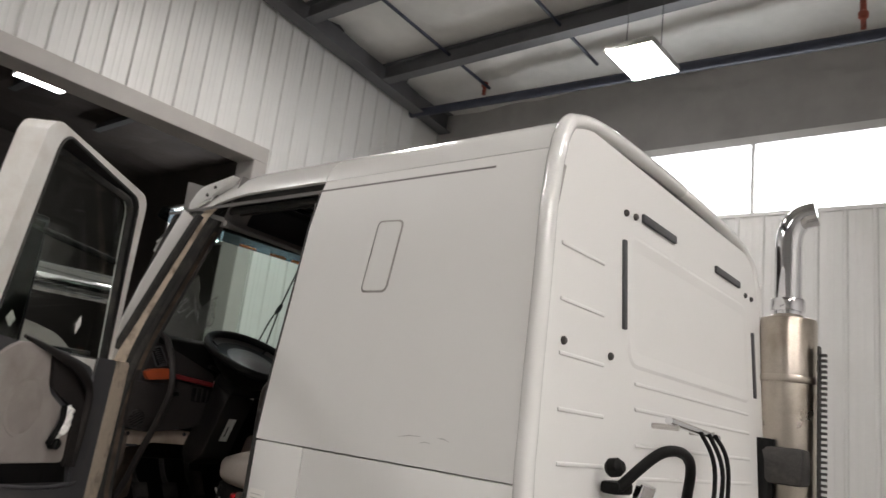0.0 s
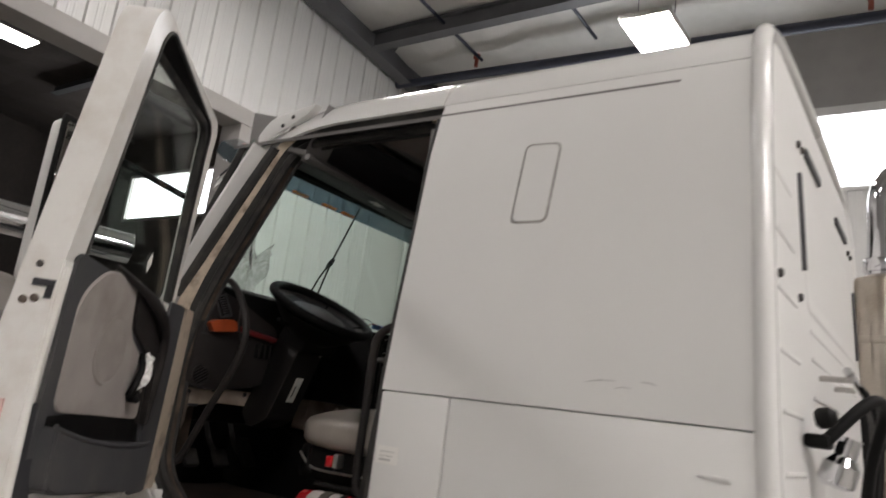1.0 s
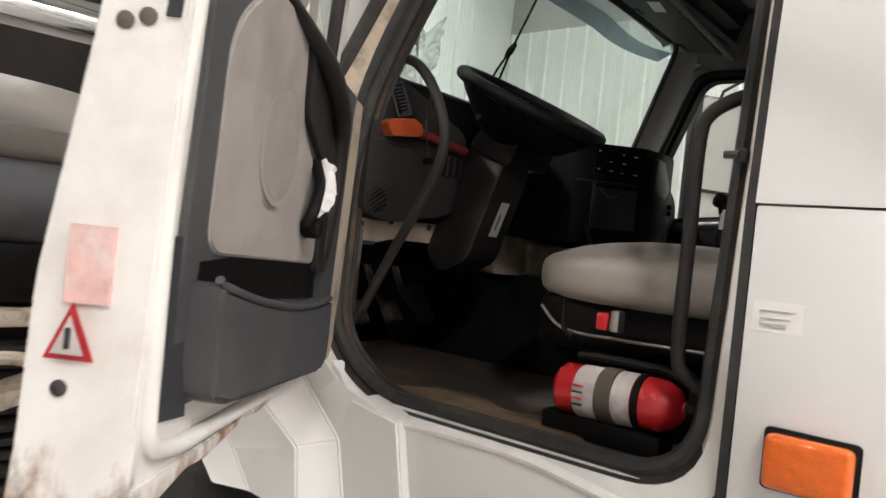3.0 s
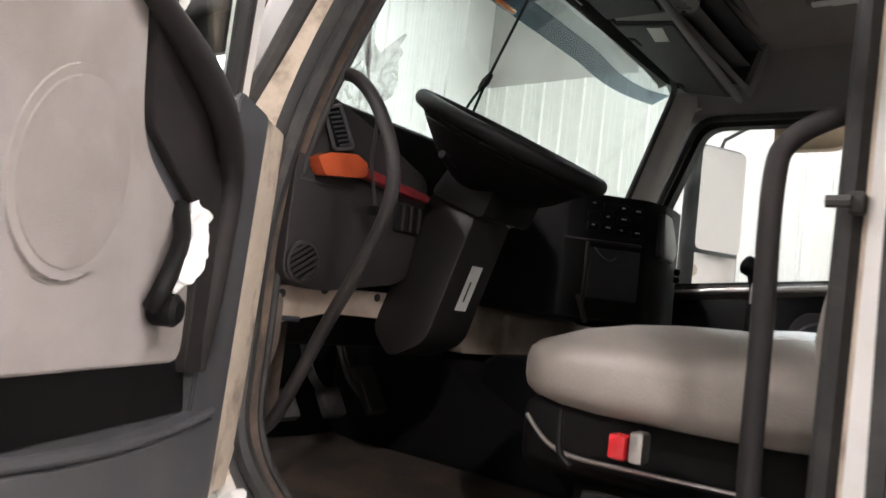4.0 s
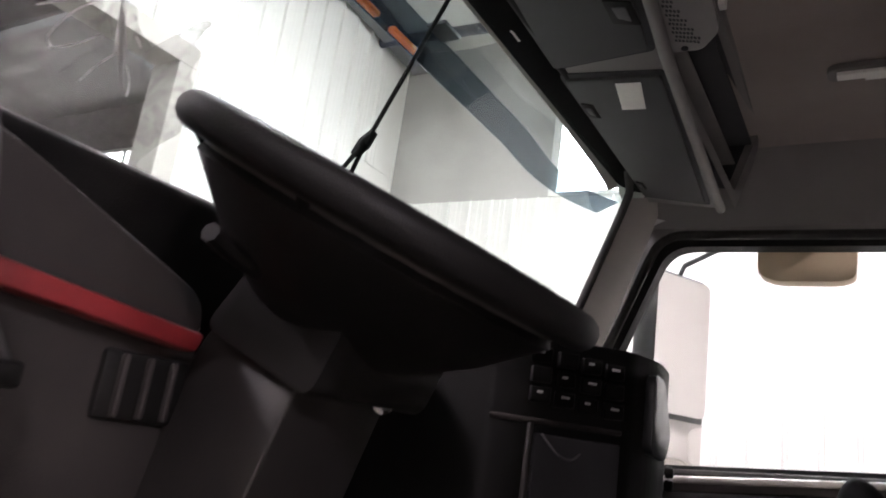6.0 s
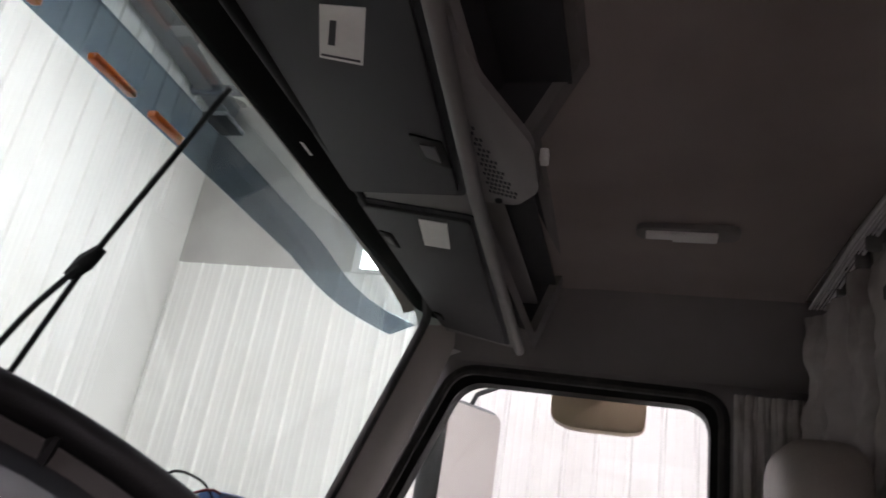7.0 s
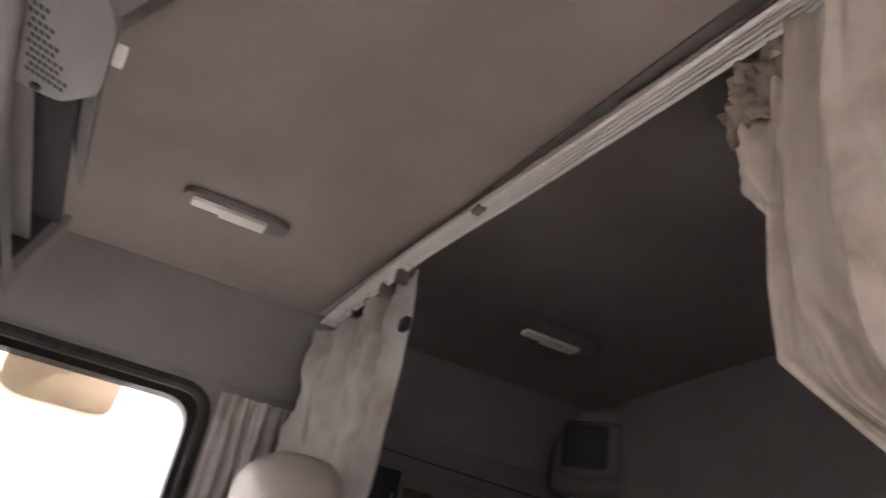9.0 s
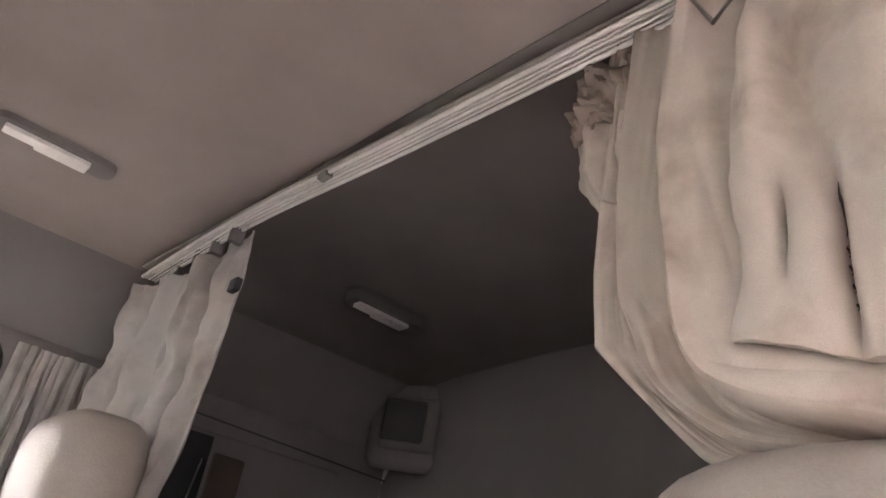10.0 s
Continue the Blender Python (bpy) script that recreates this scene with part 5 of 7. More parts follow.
part("lower_trim", prism([(-1.45, 1.32), (-0.03, 1.32), (-0.03, 1.955), (-1.45, 1.80)], "y", 2.05, 2.10, 0.015, 2), M_BLACK, rdoor, "black lower door trim")
part("trim_pad", prism(rounded([(-0.55, 1.46), (-0.12, 1.46), (-0.12, 1.87), (-0.50, 1.845), (-0.545, 1.79)], 0.03), "y", 2.025, 2.055, 0.012), M_DASH, rdoor, "dark grey-brown door pad")
part("trim_pad", prism(rounded([(-1.0, 1.46), (-0.60, 1.46), (-0.60, 1.74), (-0.96, 1.70)], 0.03), "y", 2.03, 2.055, 0.012), M_COLUMN, rdoor, "black door pocket")
part("sill_strip", box(-1.17, -0.11, 2.035, 2.10, -0.009, 0.009, 0.004), M_ALU, rdoor, "bright window sill strip")
strip = scene.objects["sill_strip"]
for v in strip.data.vertices:
    v.co.z += 1.955 + 0.107 * (v.co.x + 0.28)
part("door_speaker", lathe([(0.10, 0), (0.106, 0.006), (0.096, 0.014), (0.085, 0.008), (0.02, 0.012)], (-0.43, 2.027, 1.712), (0, -1, 0), 28), M_GREYPL, rdoor, "round speaker grille")
part("outer_skin", sheet(lambda x, z: Vector((x, W - side_y(z), z)), frange(-1.5, 1.0, 8), [1.0, 1.3, 1.6, 1.90], 0.01), M_WHITE, truck, "white right side of the cab")
part("outer_skin", sheet(lambda x, z: Vector((x, W - side_y(z), z)), frange(-0.24, 1.0, 5), [1.90, 2.05, 2.3, 2.55, 2.69, 2.745], 0.01), M_WHITE, truck, "white right side of the sleeper")
# windscreen surround
WS = lambda z: -1.085 - 0.57 * (2.70 - z)


def glass_x(y, z):
    """The windscreen: nearly flat, curling back at both sides."""
    return -1.0 - 0.57 * (2.70 - z) - 0.03 * (1 - ((y - YC) / 1.0) ** 2) + 0.08 * max(0, (0.32 - y) / 0.21) ** 2 + 0.05 * max(0, (y - 1.88) / 0.21) ** 2


part("screen_header", prism([(-1.048, 2.701), (-0.957, 2.681), (-0.953, 2.70), (-0.985, 2.84), (-1.04, 2.84)], "y", 0.26, 1.99, 0.004), M_MATTE, cabin, "black windscreen header trim")
part("header_roll", tube([(-0.952, 0.26, 2.690), (-0.952, 1.05, 2.690), (-0.955, 1.93, 2.684)], 0.012, 10), M_BLACK, cabin, "rounded black header roll")
yy, d, sx = 0.12, -1, 0.17
part("inner_pillar", tube(spline([(-1.02 + sx * 0.3, yy - 0.04 * d, 2.68), (WS(2.5) + 0.05 + sx, yy - 0.01 * d, 2.5), (WS(2.2) + 0.05 + sx, yy, 2.2), (WS(1.95) + 0.05 + sx, yy, 1.95)], 6), 0.034, 10), M_CABFRAME, cabin, "grey inner windscreen pillar")
part("glass_seal", tube([(WS(2.70) + sx * 0.6, yy - 0.02 * d, 2.70), (WS(2.3) + sx, yy + 0.01 * d, 2.3), (WS(1.98) + sx, yy + 0.01 * d, 1.98)], 0.026, 8), M_RUBBER, cabin, "black windscreen rubber")


def right_pillar(t, z):
    """Moulded cover between the windscreen rubber and the passenger window."""
    k = 0.36 * (2.633 - z)
    bend = math.sin(math.pi * t)
    return Vector((-1.026 - k + 0.078 * t + 0.012 * bend, 1.955 + 0.10 * t - 0.012 * bend, z + 0.04 * max(0, (z - 2.5) / 0.2) ** 2 * t))


part("inner_pillar", sheet(right_pillar, frange(0, 1, 8), frange(1.95, 2.66, 12), 0.02), M_PILLAR, cabin, "pale grey inner windscreen pillar")
part("glass_seal", tube(spline([(-0.98, 1.80, 2.70), (-1.0, 1.91, 2.68), (-1.026, 1.955, 2.633), (-1.115, 1.955, 2.385), (-1.26, 1.955, 1.98)], 6), 0.012, 8), M_RUBBER, cabin, "black windscreen rubber")
screen = part("windscreen", sheet(lambda y, z: Vector((glass_x(y, z), y, z)), frange(0.11, 2.09, 28), frange(1.95, 2.72, 5), 0.005), M_WSGLASS, truck, "clear greenish windscreen")
screen.visible_shadow = False
pane.visible_shadow = False


def film(u, v):
    """Crumpled clear film that leans on the windscreen: u along y, v upward."""
    y = 0.20 + 0.36 * u + 0.02 * math.sin(9 * v + 3)
    z = 2.14 + (0.36 - 0.14 * u + 0.05 * math.sin(14 * u)) * v
    c = noise.noise(Vector((u * 7, v * 8, 2.0))) + 0.6 * abs(noise.noise(Vector((u * 15 + 4 * v, v * 13 - 6 * u, 5.0))))
    return Vector((glass_x(y, z) + 0.05 * (1 - v) + 0.012 + 0.028 * abs(c), y, z))


film_sheet = part("plastic_film", sheet(film, frange(0, 1, 40), frange(0, 1, 40), 0.001), M_FILM, truck, "crumpled clear plastic film inside the windscreen")

for run in (((0.347, 2.319), (0.37, 2.338), (0.392, 2.363)), ((0.403, 2.357), (0.385, 2.331), (0.376, 2.298), (0.385, 2.29)), ((0.384, 2.287), (0.407, 2.304), (0.428, 2.328)), ((0.436, 2.273), (0.445, 2.299), (0.459, 2.321)), ((0.358, 2.388), (0.364, 2.406)), ((0.332, 2.43), (0.345, 2.418), (0.348, 2.40)), ((0.477, 2.315), (0.493, 2.299), (0.5, 2.283))):
    part("crease", tube(spline([(glass_x(y, z) + 0.012, y, z) for y, z in run], 5), 0.0016, 6), M_CREASE, film_sheet, "grey crease in the film")

# ---- dashboard ----
dash = thing("dashboard", (-1.2, YC, 1.6), "dark grey worn truck dashboard with open switch panels", "dashboard")
pod = part("side_pod", prism(rounded([(0.095, 1.745), (0.095, 1.97), (0.12, 2.105), (0.165, 2.118), (0.265, 2.092), (0.49, 2.01), (0.49, 1.80), (0.42, 1.762), (0.2, 1.728)], [0.03, 0.03, 0.04, 0.03, 0.03, 0.03, 0.04, 0.03, 0.03], 5), "x", -1.30, -0.995, 0.015, 3), M_DASH, dash, "dark brown-grey moulded dash end")
vent = part("air_vent", prism(rounded([(0.142, 2.080), (0.176, 2.096), (0.222, 2.028), (0.182, 2.016)], 0.006), "x", -1.0, -0.986, 0.003), M_BLACK, pod, "tall slatted air vent in a raised frame")
for k in range(8):
    q = k / 7.0
    part("vent_slat", box(-0.99, -0.981, 0.150 + 0.040 * q, 0.176 + 0.040 * q, 2.080 - 0.056 * q, 2.084 - 0.056 * q, 0, 1, (20, 0, 0)), M_GREYPL, vent)
part("vent_rim", tube([(-0.984, y, z) for y, z in rounded([(0.136, 2.082), (0.178, 2.102), (0.228, 2.026), (0.178, 2.010)], 0.008)], 0.004, 6, True), M_GREYPL, vent, "raised grey rim")
part("orange_strip", prism(rounded([(0.118, 1.983), (0.150, 1.998), (0.222, 2.010), (0.252, 1.998), (0.256, 1.975), (0.243, 1.966), (0.143, 1.951)], 0.006), "x", -1.0, -0.962, 0.008), M_ORANGE, pod, "bright orange plastic reflector block")
part("red_strip", prism([(0.252, 1.994), (0.480, 1.972), (0.472, 1.952), (0.254, 1.972)], "x", -1.0, -0.972, 0.005), M_DARKRED, pod, "dark red trim strip")
part("pod_seam", box(-0.998, -0.9935, 0.11, 0.24, 1.938, 1.943), M_INKSHADE, pod, "dark seam under the reflector")
spkr = part("round_grille", lathe([(0.036, 0), (0.041, 0.004), (0.041, 0.008), (0.035, 0.010), (0.034, 0.003)], (-0.996, 0.138, 1.781), (1, 0, 0), 28), M_DASH, pod, "small round speaker grille")
part("grille_back", lathe([(0.002, 0.002), (0.034, 0.002), (0.034, 0.004), (0.002, 0.004)], (-0.996, 0.138, 1.781), (1, 0, 0), 28), M_BLACK, spkr)
for k in range(6):
    off = -0.0275 + 0.011 * k
    half = math.sqrt(0.0345 ** 2 - off ** 2)
    c30, s30 = math.cos(radians(32)), math.sin(radians(32))
    ends = [(0.138 + a * half * c30 - off * s30, 1.781 + a * half * s30 + off * c30) for a in (-1, 1)]
    part("grille_slat", tube([(-0.989, y, z) for y, z in ends], 0.0028, 6), M_DASH, spkr)
# No hole is cut: a black plate paints the recess's shade.
part("switch_recess", box(-1.0, -0.988, 0.385, 0.485, 1.878, 1.943, 0.006), M_BLACK, pod, "black open switch recess")
for k in range(3):
    part("recess_bar", box(-0.988, -0.98, 0.40 + 0.028 * k, 0.406 + 0.028 * k, 1.882, 1.939, 0.002), M_DASH, pod)
part("lower_bracket", prism(rounded([(0.085, 1.722), (0.20, 1.738), (0.472, 1.741), (0.445, 1.682), (0.275, 1.684), (0.12, 1.652), (0.085, 1.655)], 0.015), "x", -1.16, -1.05, 0.01), M_BEIGE, dash, "beige plastic lower dash bracket")
for y, z in ((0.146, 1.716), (0.259, 1.732), (0.422, 1.728)):
    part("bracket_hole", lathe([(0.009, 0), (0.009, 0.003), (0.005, 0.004)], (-1.05, y, z), (1, 0, 0), 12), M_INKSHADE, dash, "dark screw hole")
part("bracket_slot", box(-1.05, -1.046, 0.13, 0.20, 1.662, 1.673, 0.003), M_INKSHADE, dash)
part("kick_panel", prism(rounded([(-1.32, 1.47), (-1.10, 1.50), (-1.03, 1.60), (-1.03, 1.72), (-1.32, 1.72)], 0.03), "y", 0.10, 0.14, 0.008), M_BEIGEDARK, dash, "scuffed brown kick panel")
# The lower kick panels are darker brown than the one above.
part("kick_lower", prism(rounded([(-1.34, 1.33), (-1.06, 1.36), (-1.08, 1.52), (-1.34, 1.52)], 0.02), "y", 0.11, 0.145, 0.006), M_DARKBROWN, dash, "dark brown lower kick panel")
part("kick_front", box(-1.34, -1.18, 0.14, 0.30, 1.42, 1.70, 0.03), M_DARKBROWN, dash, "dark brown lower panel under the dash")
# main body across the cab
part("cluster_hood", prism(rounded([(-1.42, 1.6), (-1.36, 2.04), (-1.30, 2.13), (-1.17, 2.172), (-1.11, 2.15), (-1.15, 1.95), (-1.2, 1.6)], [0.02, 0.03, 0.05, 0.03, 0.015, 0.03, 0.02]), "y", 0.24, 1.02, 0.012), M_BLACK, dash, "black instrument cluster hood")
part("dash_top", prism(rounded([(-1.42, 1.7), (-1.37, 2.03), (-1.32, 2.09), (-1.12, 2.13), (-1.06, 2.08), (-1.1, 1.75)], 0.03), "y", 0.95, 2.06, 0.02), M_BLACK, dash, "black dash top")
stackp = part("centre_panel", prism(rounded([(-1.16, 0.93), (-0.90, 0.985), (-0.735, 1.15), (-0.712, 1.25), (-0.735, 1.42), (-0.80, 1.50), (-1.16, 1.52)], [0.01, 0.01, 0.02, 0.05, 0.05, 0.04, 0.01], 5), "z", 1.738, 2.085, 0.018, 3), M_BLACK, dash, "black angled switch panel facing the driver")
# switches on the angled panel, facing the driver
pa, pb = Vector((-0.90, 0.985, 0)), Vector((-0.735, 1.15, 0))
pd = (pb - pa).normalized()
pn = Vector((pd.y, -pd.x, 0))


def on_panel(u0, u1, z0, z1, d0, d1, bevel=0.003):
    bm = bmesh.new()
    bmesh.ops.create_cube(bm, size=1.0)
    bmesh.ops.scale(bm, vec=(u1 - u0, d1 - d0, z1 - z0), verts=bm.verts[:])
    bmesh.ops.bevel(bm, geom=bm.edges[:], offset=bevel, segments=1, affect="EDGES")
    c = pa + pd * ((u0 + u1) / 2) + pn * ((d0 + d1) / 2) + Vector((0, 0, (z0 + z1) / 2))
    m = Matrix.Translation(c) @ Matrix((pd, -pn, Vector((0, 0, 1)))).transposed().to_4x4()
    bmesh.ops.transform(bm, matrix=m, verts=bm.verts[:])
    return bm


for r in range(3):
    for c in range(4):
        u = 0.060 + c * 0.042
        z = 2.056 - r * 0.031 - 0.003 * c
        sw = part("rocker_switch", on_panel(u, u + 0.034, z - 0.013, z + 0.011, 0.0, 0.006 + 0.003 * ((r + 2 * c) % 3), 0.002), M_BLACK, stackp, "black rocker switch")
        if (r * 4 + c) not in (1, 4, 7):
            # Pale bar painted as the glint on the switch edge.
            part("switch_glint_bar", on_panel(u + 0.010, u + 0.019 + 0.005 * ((r + c) % 2), z + 0.001, z + 0.0045, 0.0055 + 0.003 * ((r + 2 * c) % 3), 0.0078 + 0.003 * ((r + 2 * c) % 3), 0.0003), M_GLINT, sw)
# Flat black plate, painted as the shade inside an empty radio slot.
part("radio_opening", on_panel(0.075, 0.222, 1.795, 1.935, -0.001, 0.004), M_INKSHADE, stackp, "black empty radio opening")
part("opening_rim", on_panel(0.062, 0.072, 1.78, 1.95, 0.0, 0.010), M_DASH, stackp, "dark upright edge of the opening")
part("opening_rim", on_panel(0.0, 0.222, 1.948, 1.957, 0.0, 0.008), M_DASH, stackp)
part("loose_wire", tube(spline([pa + pd * 0.085 + pn * 0.01 + Vector((0, 0, 1.935)), pa + pd * 0.105 + pn * 0.028 + Vector((0, 0, 1.908)), pa + pd * 0.13 + pn * 0.022 + Vector((0, 0, 1.902)), pa + pd * 0.15 + pn * 0.012 + Vector((0, 0, 1.912))], 8), 0.002, 6), M_GREYPL, stackp, "loose grey wire")
part("hanging_strap", tube(spline([pa + pd * 0.05 + pn * 0.012 + Vector((0, 0, 1.80)), pa + pd * 0.06 + pn * 0.03 + Vector((0, 0, 1.76)), pa + pd * 0.075 + pn * 0.02 + Vector((0, 0, 1.725))], 6), 0.008, 8, flat=0.4), M_DASH, stackp, "loose dark strap")
for z in (1.905, 1.882):
    part("side_knob", lathe([(0.010, 0), (0.011, 0.004), (0.009, 0.014), (0.003, 0.016)], (-0.722, 1.36, z), (1, 0.1, 0), 14), M_BLACK, stackp, "small black knob")
part("panel_gloss", prism(rounded([(1.20, 1.93), (1.30, 1.92), (1.33, 1.965), (1.27, 2.055), (1.20, 2.06)], 0.02), "x", -0.73, -0.708, 0.008), M_GLOSSBLACK, stackp, "glossy dark panel end")
part("dash_end", prism(rounded([(-1.3, 1.6), (-0.97, 1.66), (-0.98, 2.0), (-1.06, 2.10), (-1.3, 2.10)], [0.02, 0.05, 0.08, 0.05, 0.02]), "y", 1.84, 2.05, 0.025, 3), M_BLACK, dash, "rounded black passenger dash end")
part("paper_card", box(-1.03, -1.02, 0.44, 0.52, 1.945, 1.985, 0, 1, (0, 10, 20)), M_PAPER, dash, "small white card by the wheel")
con = part("centre_console", prism(rounded([(0.86, 1.60), (2.02, 1.59), (2.02, 1.69), (1.06, 1.735), (0.88, 1.74)], 0.03), "x", -1.3, -1.12, 0.02), M_BEIGE, dash, "beige heater console under the dash")
part("console_lid", box(-1.125, -1.09, 1.055, 1.49, 1.585, 1.722, 0.015), M_BEIGE, con, "beige console lid")
part("console_lid", box(-1.125, -1.10, 1.52, 1.92, 1.57, 1.69, 0.015), M_BEIGE, con)
part("loose_wire", tube(spline([(-0.85, 0.150, 2.10), (-0.875, 0.175, 2.03), (-0.905, 0.205, 1.985), (-0.95, 0.277, 1.915)], 6), 0.0035, 6), M_GREYPL, dash, "loose pale wire hanging by the handle")
part("wire_plug", box(-0.965, -0.94, 0.268, 0.288, 1.895, 1.915, 0.004), M_BLACK, dash, "black wire plug")

# ---- steering wheel and column ----
wc = Vector((-0.825, 0.56, 2.113))
wn_ = Vector((0.44, 0, 0.90)).normalized()
we = Vector((0.90, 0, -0.44)).normalized()
wy = Vector((0, 1, 0))
steer = thing("steering_wheel", wc, "large black steering wheel on a dark column", "steering wheel")
rim_pts = [wc + (we * math.cos(a) + wy * math.sin(a)) * 0.222 for a in [2 * math.pi * k / 48 for k in range(48)]]
part("rim", tube(rim_pts, 0.0185, 14, True), M_BLACK, steer, "worn black grip rim")
hubp = lathe([(0.02, -0.10), (0.05, -0.09), (0.075, -0.045), (0.08, -0.03), (0.06, -0.018), (0.01, -0.014)], wc, wn_, 24)
part("hub", hubp, M_BLACK, steer, "black wheel hub pad")
part("wheel_dish", lathe([(0.20, -0.02), (0.205, -0.03), (0.15, -0.085), (0.09, -0.13), (0.05, -0.15), (0.045, -0.14), (0.14, -0.07)], wc, wn_, 32), M_BLACK, steer, "black dished wheel underside")
part("wheel_pad", lathe([(0.01, -0.004), (0.07, -0.006), (0.09, -0.014), (0.15, -0.026), (0.195, -0.014), (0.215, -0.012), (0.15, -0.06)], wc, wn_, 36), M_PAD, steer, "grey-brown padded wheel centre")
for a in (0.35, math.pi - 0.35, math.pi + 0.7, -0.7):
    d = we * math.sin(a) + wy * math.cos(a)
    part("spoke", tube([wc + d * 0.05 - wn_ * 0.06, wc + d * 0.14 - wn_ * 0.05, wc + d * 0.216 - wn_ * 0.008], [0.03, 0.02, 0.010], 8, flat=0.5), M_BLACK, steer)
part("boss", prism(rounded([(-0.90, 2.07), (-0.79, 1.99), (-0.82, 1.92), (-0.97, 1.98)], 0.02), "y", 0.47, 0.66, 0.02), M_BLACK, steer, "black column switch housing")
for s in (-1, 1):
    part("stalk", tube(spline([(-0.87, 0.56 + s * 0.08, 2.02), (-0.87, 0.56 + s * 0.15, 2.03), (-0.86, 0.56 + s * 0.20, 2.04)], 5), 0.009, 8), M_BLACK, steer, "black column stalk")
shroud = prism(rounded([(-0.835, 1.975), (-0.98, 2.0), (-1.06, 1.66), (-0.99, 1.60), (-0.90, 1.645)], [0.03, 0.04, 0.03, 0.03, 0.03]), "y", 0.455, 0.60, 0.018, 3)


def lean(bm):
    """The column leans a little to the left towards its foot."""
    for v in bm.verts:
        v.co.y += 0.2 * (v.co.z - 1.80)
    return bm


col = part("column_shroud", lean(shroud), M_COLUMN, steer, "dark grey tapered column shroud")
lab0, lab1 = Vector((-0.864, 0.52, 1.823)), Vector((-0.885, 0.52, 1.721))
ld = (lab1 - lab0).normalized()
ln = Vector((-ld.z, 0, ld.x)).normalized()
if ln.x < 0:
    ln = -ln
lb = bmesh.new()
for y0, y1, a, b, off in ((0.510, 0.552, 0.0, 1.0, 0.003),):
    vs = [lb.verts.new(lab0.lerp(lab1, t) + Vector((0, y - 0.52, 0)) + ln * off) for t, y in ((a, y0), (a, y1), (b, y1), (b, y0))]
    lb.faces.new(vs)
bmesh.ops.solidify(lb, geom=lb.faces[:], thickness=0.001)
part("column_label", lean(lb), M_PAPER, col, "white instruction label")
lb = bmesh.new()
vs = [lb.verts.new(lab0.lerp(lab1, t) + Vector((0, y - 0.52, 0)) + ln * 0.0045) for t, y in ((0.35, 0.524), (0.35, 0.530), (0.8, 0.530), (0.8, 0.524))]
lb.faces.new(vs)
part("label_print", lean(lb), M_INKSHADE, col, "unreadable print bar")
part("ignition_ring", lathe([(0.012, 0), (0.016, 0.003), (0.016, 0.008), (0.012, 0.010)], (-0.835, 0.60, 1.935), (1, -0.3, 0), 18), M_CHROME, steer, "chrome ignition ring")

# ---- pedals ----
for k, (y, h) in enumerate(((0.42, 0.08), (0.58, 0.08), (0.72, 0.14))):
    pdl = thing("pedal", (-1.55, y, 1.79), "dark hanging pedal with worn rubber pad", "pedal", "pedals")
    part("pad", box(-1.33, -1.30, y - 0.035, y + 0.035, 1.40, 1.40 + h, 0.008, 2, (0, -35, 0)), M_RUBBER, pdl)
    part("arm", tube(spline([(-1.31, y, 1.44), (-1.40, y, 1.50), (-1.48, y, 1.64), (-1.57, y, 1.80)], 5), 0.012, 8), M_ENGINE, pdl)
    part("pivot", lathe([(0.02, -0.03), (0.02, 0.03), (0.012, 0.034)], (-1.55, y, 1.79), (0, 1, 0), 12), M_ENGINE, pdl)

# ---- grab handles ----
def grab_handle(pts, r, ends, label):
    """A bent tube handle with a foot at each end."""
    t = thing("grab_handle", pts[-1], label, "grab handle", "grab handles")
    part("grip", tube(spline(pts, 6), r, 12), M_DASH, t, "dark grey tube")
    for c, ax in ends:
        foot = part("mounting_foot", lathe([(0.024, 0), (0.026, 0.004), (0.022, 0.016), (0.016, 0.02)], c, ax, 18), M_BLACK, t, "black mounting foot")
        part("foot_screw", lathe([(0.005, 0), (0.005, 0.003), (0.002, 0.004)], Vector(c) + Vector((0, 0, 0.019)), ax, 8), M_ENGINE, foot)
    return t


grab_handle([(-1.05, 0.12, 2.155), (-1.0, 0.148, 2.158), (-0.92, 0.15, 2.142), (-0.853, 0.15, 2.08), (-0.803, 0.15, 1.99), (-0.794, 0.15, 1.905), (-0.838, 0.15, 1.80), (-0.925, 0.15, 1.655), (-1.012, 0.145, 1.492), (-1.05, 0.13, 1.445), (-1.08, 0.11, 1.42)], 0.0135, (((-1.06, 0.105, 2.155), (0.3, 1, 0)), ((-1.085, 0.10, 1.42), (0.3, 1, 0))), "dark grey tubular grab handle by the dash")
grab_handle([(-0.04, 0.13, 2.012), (-0.085, 0.12, 2.0), (-0.13, 0.12, 1.974), (-0.145, 0.12, 1.925), (-0.145, 0.12, 1.74), (-0.144, 0.12, 1.54), (-0.125, 0.123, 1.488), (-0.05, 0.13, 1.45)], 0.0135, (((-0.035, 0.13, 2.012), (-1, 0, 0)), ((-0.045, 0.13, 1.448), (-1, 0, 0))), "dark grey tubular grab handle by the door pillar")
solo("door_striker", merged(box(-0.055, -0.038, 0.06, 0.10, 1.878, 1.902, 0.004), tube([(-0.05, 0.06, 1.89), (-0.075, 0.06, 1.89)], 0.007, 8)), M_ENGINE, "worn dark door striker on the pillar", "striker", "", "", True)

